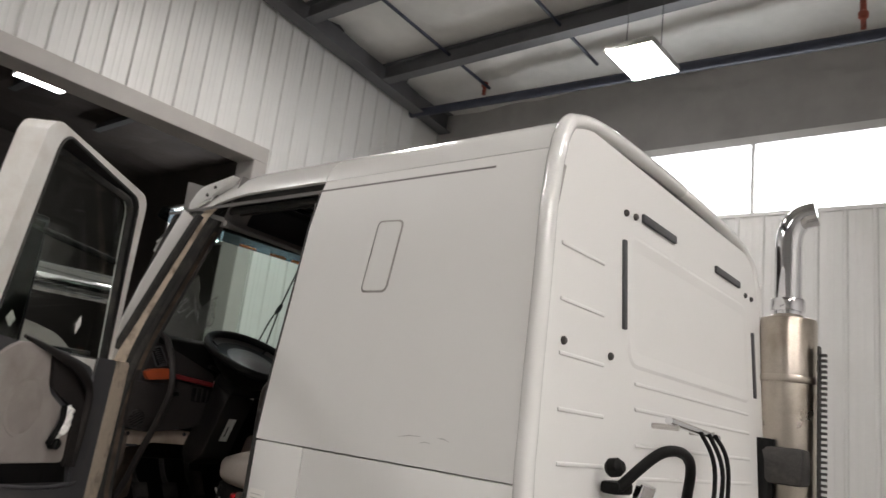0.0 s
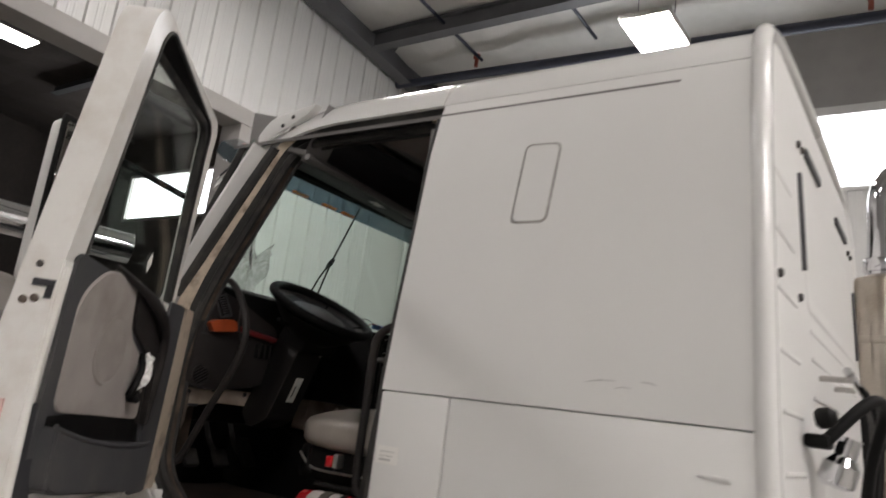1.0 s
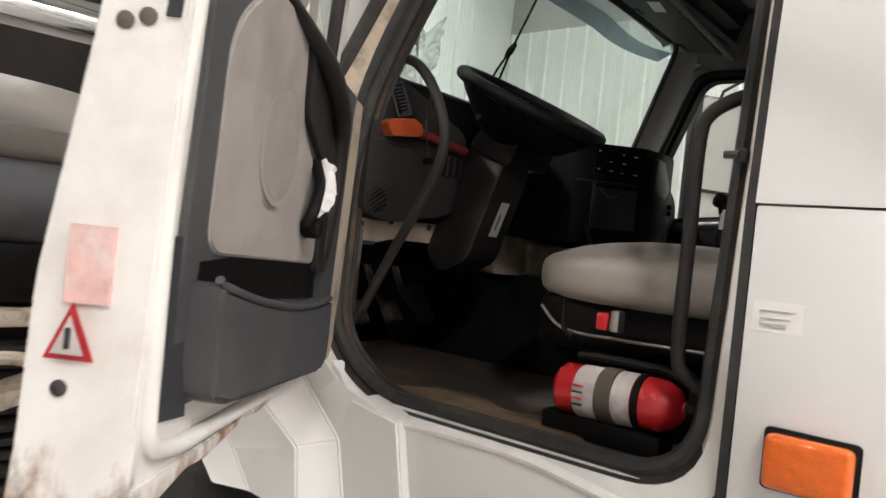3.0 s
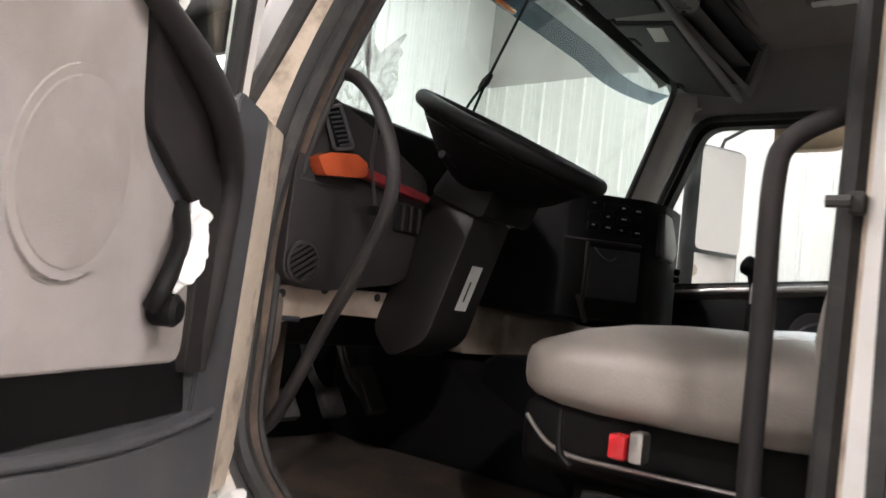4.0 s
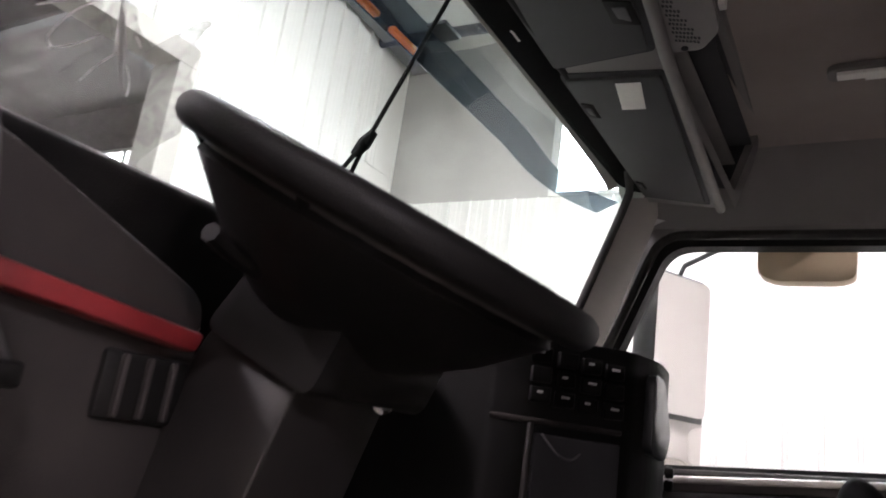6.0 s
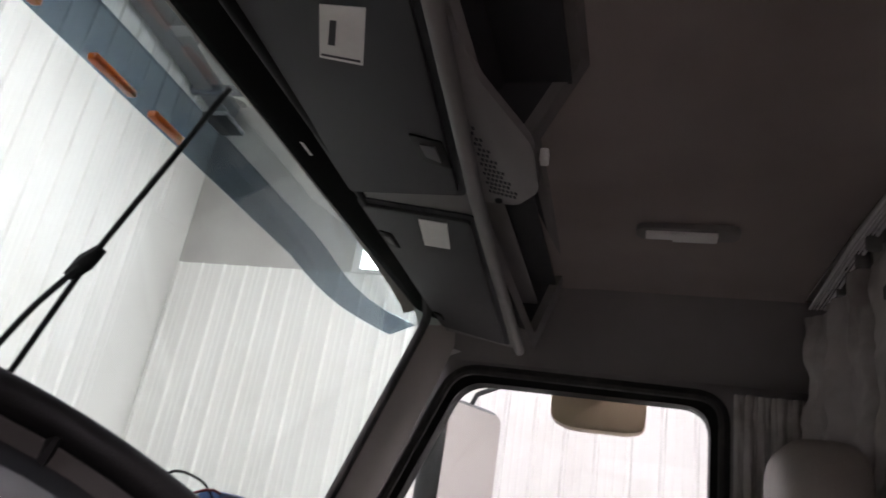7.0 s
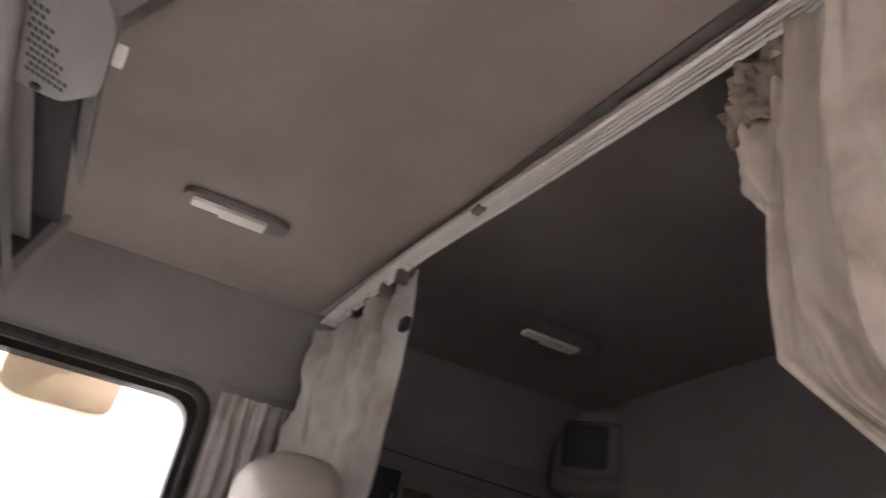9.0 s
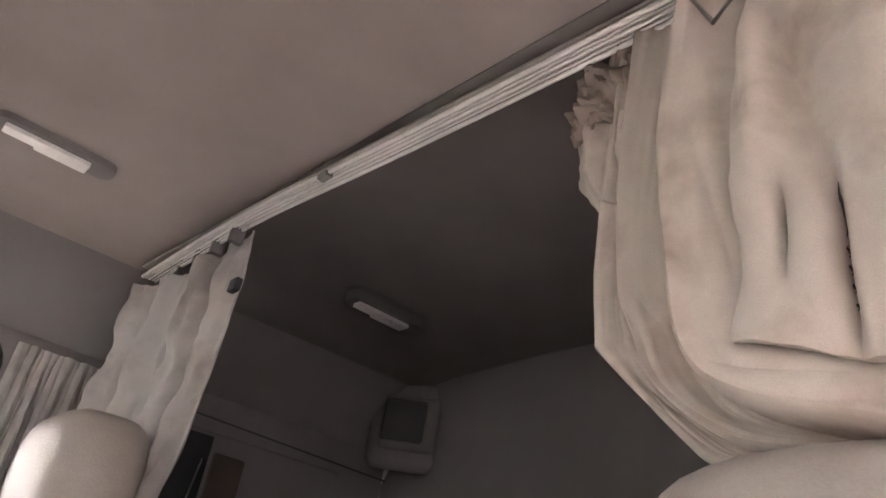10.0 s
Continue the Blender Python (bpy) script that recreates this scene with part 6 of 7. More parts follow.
# ---- driver's seat ----
def cushion(cx, cy, z0, z1, lx, ly, soft=4.6, puff=0.03):
    bm = bmesh.new()
    bmesh.ops.create_cube(bm, size=1.0)
    bmesh.ops.subdivide_edges(bm, edges=bm.edges[:], cuts=7, use_grid_fill=True)
    for v in bm.verts:
        x, y, z = v.co * 2
        e = soft
        k = (abs(x) ** e + abs(y) ** e + abs(z) ** e) ** (1 / e)
        v.co = Vector((x / k, y / k, z / k)) * 0.5
        v.co.z += (puff / (z1 - z0)) * (1 - x * x) * (1 - y * y) * (1 if z > 0 else 0)
    bmesh.ops.scale(bm, vec=(lx, ly, z1 - z0), verts=bm.verts[:])
    bmesh.ops.translate(bm, vec=(cx, cy, (z0 + z1) / 2), verts=bm.verts[:])
    return bm


def seat_back(cx, cy, z0, z1, lean, thick, width):
    bm = cushion(0, 0, -(z1 - z0) / 2, (z1 - z0) / 2, thick, width, puff=0.0)
    bmesh.ops.transform(bm, matrix=Matrix.Translation((cx, cy, (z0 + z1) / 2)) @ Matrix.Rotation(radians(lean), 4, "Y"), verts=bm.verts[:])
    return bm


def seat(name, cx, cy, zc, label, top):
    st = thing(name, (cx, cy, 1.30), label, "seat", "cab seats")
    cu = part("seat_cushion", cushion(cx, cy, zc - 0.145, zc, 0.65, 0.59, 3.7), M_SEAT, st, "shiny worn grey-beige vinyl cushion")
    part("cushion_piping", tube([(cx + 0.292 * math.copysign(abs(math.cos(a)) ** 0.5, math.cos(a)), cy + 0.282 * math.copysign(abs(math.sin(a)) ** 0.5, math.sin(a)), zc - 0.075) for a in [2 * math.pi * k / 48 for k in range(48)]], 0.005, 6, True), M_SEAT, cu)
    part("seat_pan", box(cx - 0.275, cx + 0.24, cy - 0.255, cy + 0.255, zc - 0.24, zc - 0.115, 0.03, 3), M_BLACK, st, "black plastic seat pan")
    part("pan_trim", tube(spline([(cx - 0.255, cy - 0.262, zc - 0.15), (cx - 0.19, cy - 0.266, zc - 0.195), (cx - 0.06, cy - 0.268, zc - 0.2), (cx + 0.2, cy - 0.266, zc - 0.195)], 8), 0.004, 8), M_ALU, st, "bright trim line")
    part("pedestal", box(cx - 0.2, cx + 0.2, cy - 0.2, cy + 0.2, 1.30, zc - 0.235, 0.03), M_BLACK, st, "black suspension bellows")
    bk = part("seat_backrest", seat_back(cx + 0.30, cy, zc - 0.06, top, 9, 0.15, 0.5), M_SEAT, st, "grey-beige vinyl backrest")
    return st, cu


drv, cu = seat("driver_seat", -0.29, 0.54, 1.715, "worn grey-beige vinyl driver's seat on a black base", 2.165)
part("side_bolster", seat_back(-0.01, 0.36, 1.66, 2.06, 12, 0.19, 0.12), M_SEAT, drv, "padded side bolster of the backrest")
part("headrest", cushion(0.02, 0.505, 2.14, 2.318, 0.16, 0.35, 2.8, puff=0.0), M_SEAT, drv, "rounded vinyl headrest")
bk_ = part("belt_buckle", box(-0.372, -0.345, 0.222, 0.255, 1.535, 1.572, 0.005), M_RED, drv, "red belt release button")
part("buckle_tongue", box(-0.34, -0.318, 0.222, 0.255, 1.535, 1.58, 0.005), M_ALU, drv, "metal buckle tongue")
part("lever", tube(spline([(-0.46, 0.235, 1.59), (-0.45, 0.225, 1.53), (-0.43, 0.225, 1.51)], 5), 0.006, 8), M_BLACK, drv)
pas, _ = seat("passenger_seat", -0.34, 1.66, 1.745, "grey-beige vinyl passenger seat with sunlit headrest", 2.24)
part("headrest", cushion(-0.15, 1.635, 2.215, 2.40, 0.15, 0.32, 3.4, puff=0.0), M_SEAT, pas, "rounded vinyl headrest")

# gear lever
gl = thing("gear_lever", (-0.46, 1.03, 1.30), "black gear lever with pale-banded knob", "gear lever")
part("stick", tube(spline([(-0.49, 1.04, 1.30), (-0.42, 1.02, 1.55), (-0.395, 1.02, 1.80)], 6), 0.014, 10), M_BLACK, gl)
part("sleeve", tube([(-0.40, 1.02, 1.68), (-0.394, 1.02, 1.80)], [0.026, 0.02], 12), M_BLACK, gl)
part("knob", tube(spline([(-0.394, 1.02, 1.80), (-0.392, 1.02, 1.86), (-0.40, 1.018, 1.895), (-0.43, 1.012, 1.912)], 6), [0.018] * 7 + [0.022] * 6 + [0.023, 0.024, 0.024, 0.023, 0.019, 0.009], 14), M_BLACK, gl, "black angled shift knob")
part("knob_band", tube([(-0.390, 1.012, 1.815), (-0.387, 1.012, 1.875)], [0.0165, 0.0165], 12), M_PAPER, gl, "pale patch on the knob")

# ---- fire extinguisher on the floor by the seat ----
fe = thing("fire_extinguisher", (-0.30, 0.20, 1.30), "red fire extinguisher lying in a black floor bracket", "fire extinguisher")
ez, ey = 1.402, 0.20
part("cylinder", lathe([(0.02, 0.0), (0.045, 0.004), (0.054, 0.015), (0.054, 0.225), (0.05, 0.245), (0.035, 0.268), (0.018, 0.278), (0.015, 0.29)], (-0.425, ey, ez), (1, 0, 0.03), 32), M_RED, fe, "glossy red cylinder")
part("paper_wrap", lathe([(0.0545, 0.055), (0.0552, 0.056), (0.0552, 0.105), (0.0545, 0.106)], (-0.425, ey, ez), (1, 0, 0.03), 32), M_OLDLABEL, fe, "soiled white label band")
part("paper_wrap", lathe([(0.0545, 0.142), (0.0552, 0.143), (0.0552, 0.182), (0.0545, 0.183)], (-0.425, ey, ez), (1, 0, 0.03), 32), M_OLDLABEL, fe, "soiled white label band")
for k in range(4):
    part("label_print", box(-0.37 + 0.0, -0.345, ey - 0.0565, ey - 0.05, ez - 0.022 + 0.013 * k, ez - 0.018 + 0.013 * k), M_REDINK if k % 2 else M_INKSHADE, fe, "unreadable print bars")
part("strap", lathe([(0.057, 0.106), (0.058, 0.107), (0.058, 0.141), (0.057, 0.142)], (-0.425, ey, ez), (1, 0, 0.03), 32), M_STRAP, fe, "brown rubber strap")
part("strap", lathe([(0.057, 0.186), (0.058, 0.187), (0.058, 0.2), (0.057, 0.201)], (-0.425, ey, ez), (1, 0, 0.03), 32), M_BLACK, fe, "black bracket band")
part("bracket", box(-0.45, -0.18, ey - 0.03, ey + 0.04, 1.305, 1.35, 0.005), M_BLACK, fe, "black floor bracket")
part("valve", merged(lathe([(0.014, 0), (0.02, 0.005), (0.02, 0.03), (0.012, 0.035)], (-0.145, ey, ez + 0.01), (1, 0, 0.05), 14), box(-0.14, -0.09, ey - 0.012, ey + 0.012, ez + 0.01, ez + 0.05, 0.004)), M_BLACK, fe, "black valve head")
part("discharge_hose", tube(spline([(-0.13, ey, ez + 0.05), (-0.2, ey + 0.01, ez + 0.075), (-0.36, ey + 0.02, ez + 0.075), (-0.40, ey + 0.02, ez + 0.07)], 6), 0.009, 8), M_BLACK, fe, "black discharge hose")

# ---- overhead lockers ----
lock = thing("overhead_locker", (-0.8, YC, 2.6), "grey overhead lockers with charcoal doors above the windscreen", "locker")


def locker_z(x, y):
    """Underside of the lockers."""
    return 2.477 - 0.258 * x - 0.032 * y


def under(pts, d0, d1, bevel=0.0):
    """A plate on the underside, between d0 and d1 below it; pts are (x, y)."""
    bm = prism(pts, "z", 0.0, -(d1 - d0), bevel)
    for v in bm.verts:
        v.co.z += locker_z(v.co.x, v.co.y) - d0
    return bm


part("locker_body", under([(-0.972, 0.14), (-0.632, 0.14), (-0.678, 0.7), (-0.716, 1.14), (-0.751, 1.93), (-0.966, 2.0)], -0.02, 0.0, 0.002), M_CABFRAME, lock, "grey moulded locker body")
part("locker_back", under([(-0.972, 0.14), (-0.72, 0.14), (-0.81, 1.15), (-0.84, 1.93), (-0.966, 2.0)], -0.13, -0.021), M_CABFRAME, lock, "grey locker box")
D1 = rounded([(-0.955, 0.20), (-0.66, 0.20), (-0.698, 0.70), (-0.737, 1.118), (-0.964, 1.228)], 0.012, 3)
G1 = rounded([(-0.963, 0.188), (-0.65, 0.188), (-0.688, 0.70), (-0.726, 1.128), (-0.971, 1.243)], 0.014, 3)
D2 = rounded([(-0.960, 1.276), (-0.737, 1.213), (-0.785, 1.898), (-0.962, 1.932)], 0.015, 3)
G2 = rounded([(-0.970, 1.262), (-0.726, 1.197), (-0.774, 1.911), (-0.964, 1.948)], 0.016, 3)
for D, G in ((D1, G1), (D2, G2)):
    part("door_gap", under(G, -0.002, 0.003), M_INKSHADE, lock, "dark gap round the locker door")
    part("locker_door", under(D, -0.002, 0.010, 0.003), M_CABDOOR, lock, "charcoal textured locker door")
for x, y, sx, sy2 in ((-0.752, 1.002, 0.025, 0.034), (-0.943, 1.402, 0.014, 0.032), (-0.945, 1.836, 0.011, 0.022)):
    lt = part("locker_latch", under(rounded([(x - sx, y - sy2), (x + sx, y - sy2), (x + sx, y + sy2), (x - sx, y + sy2)], 0.004, 3), 0.008, 0.0125, 0.001), M_BLACK, lock, "black recessed latch")
    part("latch_tab", under([(x - sx * 0.5, y - sy2 * 0.5), (x + sx * 0.5, y - sy2 * 0.6), (x + sx * 0.5, y + sy2 * 0.6), (x - sx * 0.4, y + sy2 * 0.4)], 0.0125, 0.015, 0.001), M_GREYPL, lt)
part("door_paper", under([(-0.842, 1.258), (-0.784, 1.241), (-0.804, 1.355), (-0.861, 1.375)], 0.0102, 0.0112), M_PAPER, lock, "white paper sticker on the locker door")
pl = part("door_paper", under([(-0.816, 0.734), (-0.755, 0.725), (-0.797, 0.832), (-0.859, 0.835)], 0.0102, 0.0112), M_PAPER, lock, "white instruction sticker")
part("label_print", under([(-0.812, 0.757), (-0.803, 0.756), (-0.824, 0.803), (-0.834, 0.804)], 0.0114, 0.0119), M_INKSHADE, pl, "unreadable print bar")
part("label_print", under([(-0.852, 0.825), (-0.797, 0.822), (-0.798, 0.826), (-0.854, 0.829)], 0.0114, 0.0119), M_INKSHADE, pl, "unreadable print bar")
LIP = [(-0.622, 0.14), (-0.639, 0.373), (-0.673, 0.70), (-0.71, 1.136), (-0.729, 1.461), (-0.751, 1.925)]
part("lip", tube([(x, y, locker_z(x, y) - 0.004) for x, y in LIP], 0.0125, 10), M_CABFRAME, lock, "grey rounded lip")


def shelf_face(a, b, y0, y1, o, r, name):
    """A slanted face from point a to point b (x, z) between y0 and y1, with a real opening o = (y0, y1, t0, t1)."""
    f = lambda y, t, d=0.0: Vector((a[0] + (b[0] - a[0]) * t - d, y, a[1] + (b[1] - a[1]) * t + 0.2 * d))
    oi = rounded([(o[0], o[2]), (o[1], o[2]), (o[1], o[3]), (o[0], o[3])], r, 5)
    oo = rounded([(y0, 0.0), (y1, 0.0), (y1, 1.0), (y0, 1.0)], 0.001, 5)
    bm = ring(oi, oo, lambda y, t: f(y, t), lambda y, t: f(y, t))
    ring(oi, oi, lambda y, t: f(y, t), lambda y, t: f(y, t, 0.02), bm)
    part(name, bm, M_CABFRAME, lock, "grey frame round an open shelf")
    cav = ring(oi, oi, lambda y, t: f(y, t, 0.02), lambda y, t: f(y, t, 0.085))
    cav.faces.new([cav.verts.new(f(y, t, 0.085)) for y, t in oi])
    # The cavity is black in itself, so its shade is in the colour.
    part("shelf_cavity", cav, M_INKSHADE, lock, "inside of the open shelf, its shade put in as black")


shelf_face((-0.655, 2.618), (-0.555, 2.832), 0.14, 1.085, (0.26, 1.05, 0.06, 0.90), 0.03, "shelf_frame")
shelf_face((-0.722, 2.624), (-0.650, 2.835), 1.135, 1.97, (1.165, 1.90, 0.10, 0.90), 0.03, "shelf_frame")
# Black plates added under the headliner to keep the shelves dark inside.
part("shelf_shade_plate", box(-0.745, -0.575, 0.24, 1.055, 2.776, 2.782), M_INKSHADE, lock, "black plate added for the shade inside the open shelf")
part("shelf_shade_plate", box(-0.85, -0.675, 1.155, 1.905, 2.776, 2.782), M_INKSHADE, lock, "black plate added for the shade inside the open shelf")
part("shelf_board", box(-0.785, -0.715, 1.16, 1.90, 2.722, 2.728, 0.002), M_CABFRAME, lock, "thin grey shelf board")
gr = part("grille_panel", under(rounded([(-0.673, 0.70), (-0.662, 0.70), (-0.648, 0.825), (-0.599, 0.938), (-0.604, 1.054), (-0.644, 1.116), (-0.71, 1.136)], [0.001, 0.001, 0.01, 0.02, 0.02, 0.015, 0.005], 4), -0.012, 0.002, 0.002), M_CABFRAME, lock, "grey underside with perforated grille corner")
for j in range(14):
    y = 1.088 - 0.0125 * j
    for i in range(7):
        x = -0.684 + 0.0062 * i + 0.0035 * (j % 2) + 0.012 * (1.088 - y)
        if i * 0.0062 < 0.043 - 0.26 * (1.088 - y):
            part("grille_hole", under([(x, y), (x + 0.004, y), (x + 0.004, y + 0.0062), (x, y + 0.0062)], 0.0015, 0.0028), M_INKSHADE, gr)
part("screw_dot", lathe([(0.006, 0), (0.006, 0.003), (0.002, 0.004)], (-0.672, 1.112, 2.612), (0, 0, -1), 10), M_INKSHADE, gr)
part("clip", box(-0.612, -0.60, 1.065, 1.085, 2.655, 2.675, 0.002), M_PAPER, lock, "small white clip")
part("header_clip", box(-1.005, -0.985, 1.085, 1.13, 2.69, 2.71, 0.003), M_PAPER, lock, "small white clip on the header")

# ---- ceiling lamps, rail and curtains ----
def dome_lamp(name, cx, cy, z, label, mat):
    t = thing(name, (cx, cy, z), label, "lamp", "dome lamps")
    part("lamp_body", prism(rounded([(cx - 0.105, cy - 0.03), (cx + 0.105, cy - 0.03), (cx + 0.105, cy + 0.03), (cx - 0.105, cy + 0.03)], 0.028, 6), "z", z - 0.018, z + 0.01, 0.006), M_CABFRAME, t, "grey lamp housing")
    part("lamp_lens", prism(rounded([(cx - 0.085, cy - 0.017), (cx + 0.06, cy - 0.017), (cx + 0.06, cy + 0.02), (cx - 0.03, cy + 0.02), (cx - 0.03, cy + 0.01), (cx - 0.085, cy + 0.01)], 0.004), "z", z - 0.026, z - 0.016, 0.003), mat, t, "milky white lens")
    return t


M_LENS = material("milky_lens", (0.85, 0.84, 0.82), 0.3, vary=0.03, scale=30, bump=0.02)
dome_lamp("dome_lamp", -0.378, 1.64, 2.828, "unlit dome lamp with milky lens on the headliner", M_LENS)
dome_lamp("dome_lamp", 0.374, 1.636, 2.815, "unlit dome lamp with milky lens in the sleeper", M_LENS)
solo("headliner_screw", lathe([(0.006, 0), (0.006, 0.004), (0.002, 0.006)], (-0.22, 1.605, 2.832), (0, 0, -1), 10), M_INKSHADE, "small dark headliner screw", "screw")
rail = thing("curtain_rail", (-0.08, 1.1, 2.79), "aluminium twin-groove curtain rail across the headliner", "curtain rail")
for dx, r in ((-0.0145, 0.0036), (-0.0075, 0.0018), (-0.001, 0.0024), (0.006, 0.0018), (0.0135, 0.0034)):
    part("rail_ridge", tube(spline([(-0.012 + dx, 0.35, 2.775), (-0.030 + dx, 0.77, 2.782), (-0.060 + dx, 1.2, 2.785), (-0.095 + dx, 1.57, 2.782), (-0.115 + dx, 1.94, 2.765)], 6), r, 8), M_RAIL, rail)
part("rail_bed", sheet(lambda y, d: Vector((d - 0.030 - 0.08 * (y - 0.77), y, 2.789 + (d - 0) * 0.0 - 0.05 * max(0, abs(y - 1.15) - 0.42) ** 1.5)), frange(0.35, 1.93, 16), [-0.017, 0.016], 0.004), M_ALU, rail, "aluminium rail bed")
part("rail_joint", box(-0.092, -0.078, 1.32, 1.345, 2.778, 2.787, 0.002), M_CABFRAME, rail, "dark rail joint")


def curtain(name, path, z_top, z_bot, folds, depth, label, sweep=lambda u, v: Vector((0, 0, 0)), n=90, m=40, wrinkle=0.006, crush=0.0):
    """A pleated cloth that hangs along a path in plan."""
    P = [Vector((x, y, 0)) for x, y in path]

    def at(u):
        k = u * (len(P) - 1)
        i = min(int(k), len(P) - 2)
        return P[i].lerp(P[i + 1], k - i)

    def fn(u, v):
        p = at(u)
        d = (at(min(u + 0.01, 1)) - at(max(u - 0.01, 0))).normalized()
        nrm = Vector((d.y, -d.x, 0))
        zt = z_top(u) if callable(z_top) else z_top
        zb = z_bot(u) if callable(z_bot) else z_bot
        w = depth * (0.45 + 0.8 * v) * (math.sin(folds * 2 * math.pi * u + 1.3 * math.sin(5 * u) + 0.8 * math.sin(3 * v)) + 0.35 * math.sin(folds * 4.4 * math.pi * u + 2 * v))
        w += wrinkle * (noise.noise(Vector((u * 5 + 3 * v, v * 6 - u, 3.1))) + 0.5 * noise.noise(Vector((u * 11 - 4 * v, v * 13, 6.1))))
        w += crush * (abs(noise.noise(Vector((u * 6 + 5 * v, v * 4 - 3 * u, 8.2)))) + 0.5 * abs(noise.noise(Vector((u * 13 - 6 * v, v * 11 + 5 * u, 1.9)))))
        w *= min(1.0, 0.15 + u * 7)
        q = p + nrm * w + sweep(u, v)
        q.z += zt + (zb - zt) * v
        return q

    return sheet(fn, frange(0, 1, n), frange(0, 1, m), 0.004)


c1 = thing("curtain", (-0.1, 1.75, 2.77), "gathered stained beige curtain behind the passenger seat", "curtain", "cab curtains")
part("cloth", curtain("cloth", [(-0.07, 1.59), (-0.09, 1.73), (-0.11, 1.87), (-0.14, 1.96)], lambda u: 2.785 - 0.05 * u, lambda u: 1.95, 4.4, 0.024, "", lambda u, v: Vector((-0.02 * v, -0.04 * math.sin(math.pi * min(1, v * 1.3)) * (1 - u) + (0.16 - 0.10 * u) * v * v * 0.9, 0)), 130, 80, 0.008, 0.030), M_GREYCLOTH, c1, "pleated beige cloth")
for k in range(5):
    part("glider", box(-0.10, -0.075, 1.60 + 0.075 * k, 1.615 + 0.075 * k, 2.755, 2.785, 0.003), M_CABFRAME, c1)
part("snap_tab", box(-0.092, -0.08, 1.53, 1.557, 2.643, 2.665, 0.002), M_INKSHADE, c1, "black snap tab")
c2 = thing("curtain", (-0.2, 2.06, 2.6), "gathered grey-beige side window curtain", "curtain", "cab curtains")
part("cloth", curtain("cloth", [(-0.235, 2.055), (-0.14, 2.06), (-0.03, 2.055)], 2.578, 1.98, 6, 0.013, "", wrinkle=0.012, crush=0.016), M_GREYCLOTH, c2, "pleated cloth")
c3 = thing("curtain", (-0.06, 0.6, 2.77), "stained beige curtain bunched up and tied behind the driver", "curtain", "cab curtains")
SWAGS = (
    [(0.729, 2.80), (0.737, 2.66), (0.746, 2.503), (0.741, 2.426), (0.687, 2.372), (0.635, 2.319), (0.55, 2.275)],
    [(0.703, 2.80), (0.717, 2.62), (0.714, 2.484), (0.698, 2.434), (0.664, 2.372), (0.593, 2.323), (0.497, 2.312)],
    [(0.612, 2.80), (0.639, 2.642), (0.642, 2.548), (0.630, 2.443), (0.613, 2.376), (0.575, 2.343), (0.481, 2.313)],
    [(0.535, 2.80), (0.540, 2.63), (0.540, 2.50), (0.540, 2.44), (0.530, 2.402), (0.490, 2.382), (0.41, 2.362)])
swag_runs = [spline([(0, y, z) for y, z in c], 14) for c in SWAGS]
edge_pts = [Vector((0, y, z)) for y, z in SWAGS[0]]
steps = (len(swag_runs[1]) - 1) // 6
swag_runs[0] = [edge_pts[k // steps].lerp(edge_pts[min(6, k // steps + 1)], (k % steps) / steps) for k in range(len(swag_runs[1]))]


def swag(s, v):
    """Cloth that drops from the rail and is pulled round to the side in lapped folds."""
    k = min(2.9999, 3 * s)
    i = int(k)
    f = k - i
    a, b = swag_runs[i], swag_runs[i + 1]
    q = v * (len(a) - 1)
    n = min(int(q), len(a) - 2)
    p = a[n].lerp(a[n + 1], q - n).lerp(b[n].lerp(b[n + 1], q - n), f)
    lip = min(1.0, f / 0.06) ** 0.5 * (1 - f) ** (1.1, 1.6, 1.0)[i]
    front, end = ((0.010, 0.022), (-0.010, 0.020), (-0.054, -0.024))[i]
    x = end + (front - end) * lip
    x += 0.008 * noise.noise(Vector((s * 8, v * 3.0, 7.7))) + 0.002 * noise.noise(Vector((s * 30 + 2 * v, v * 7, 1.7)))
    x -= 0.007 * abs(noise.noise(Vector((s * 9 - 3 * v, v * 5 + 2 * s, 3.3))))
    return Vector((x, p.y, p.z))


PANEL_EDGE = [(2.387, 0.588), (2.437, 0.576), (2.463, 0.572), (2.512, 0.579), (2.597, 0.579), (2.697, 0.565), (2.80, 0.556)]


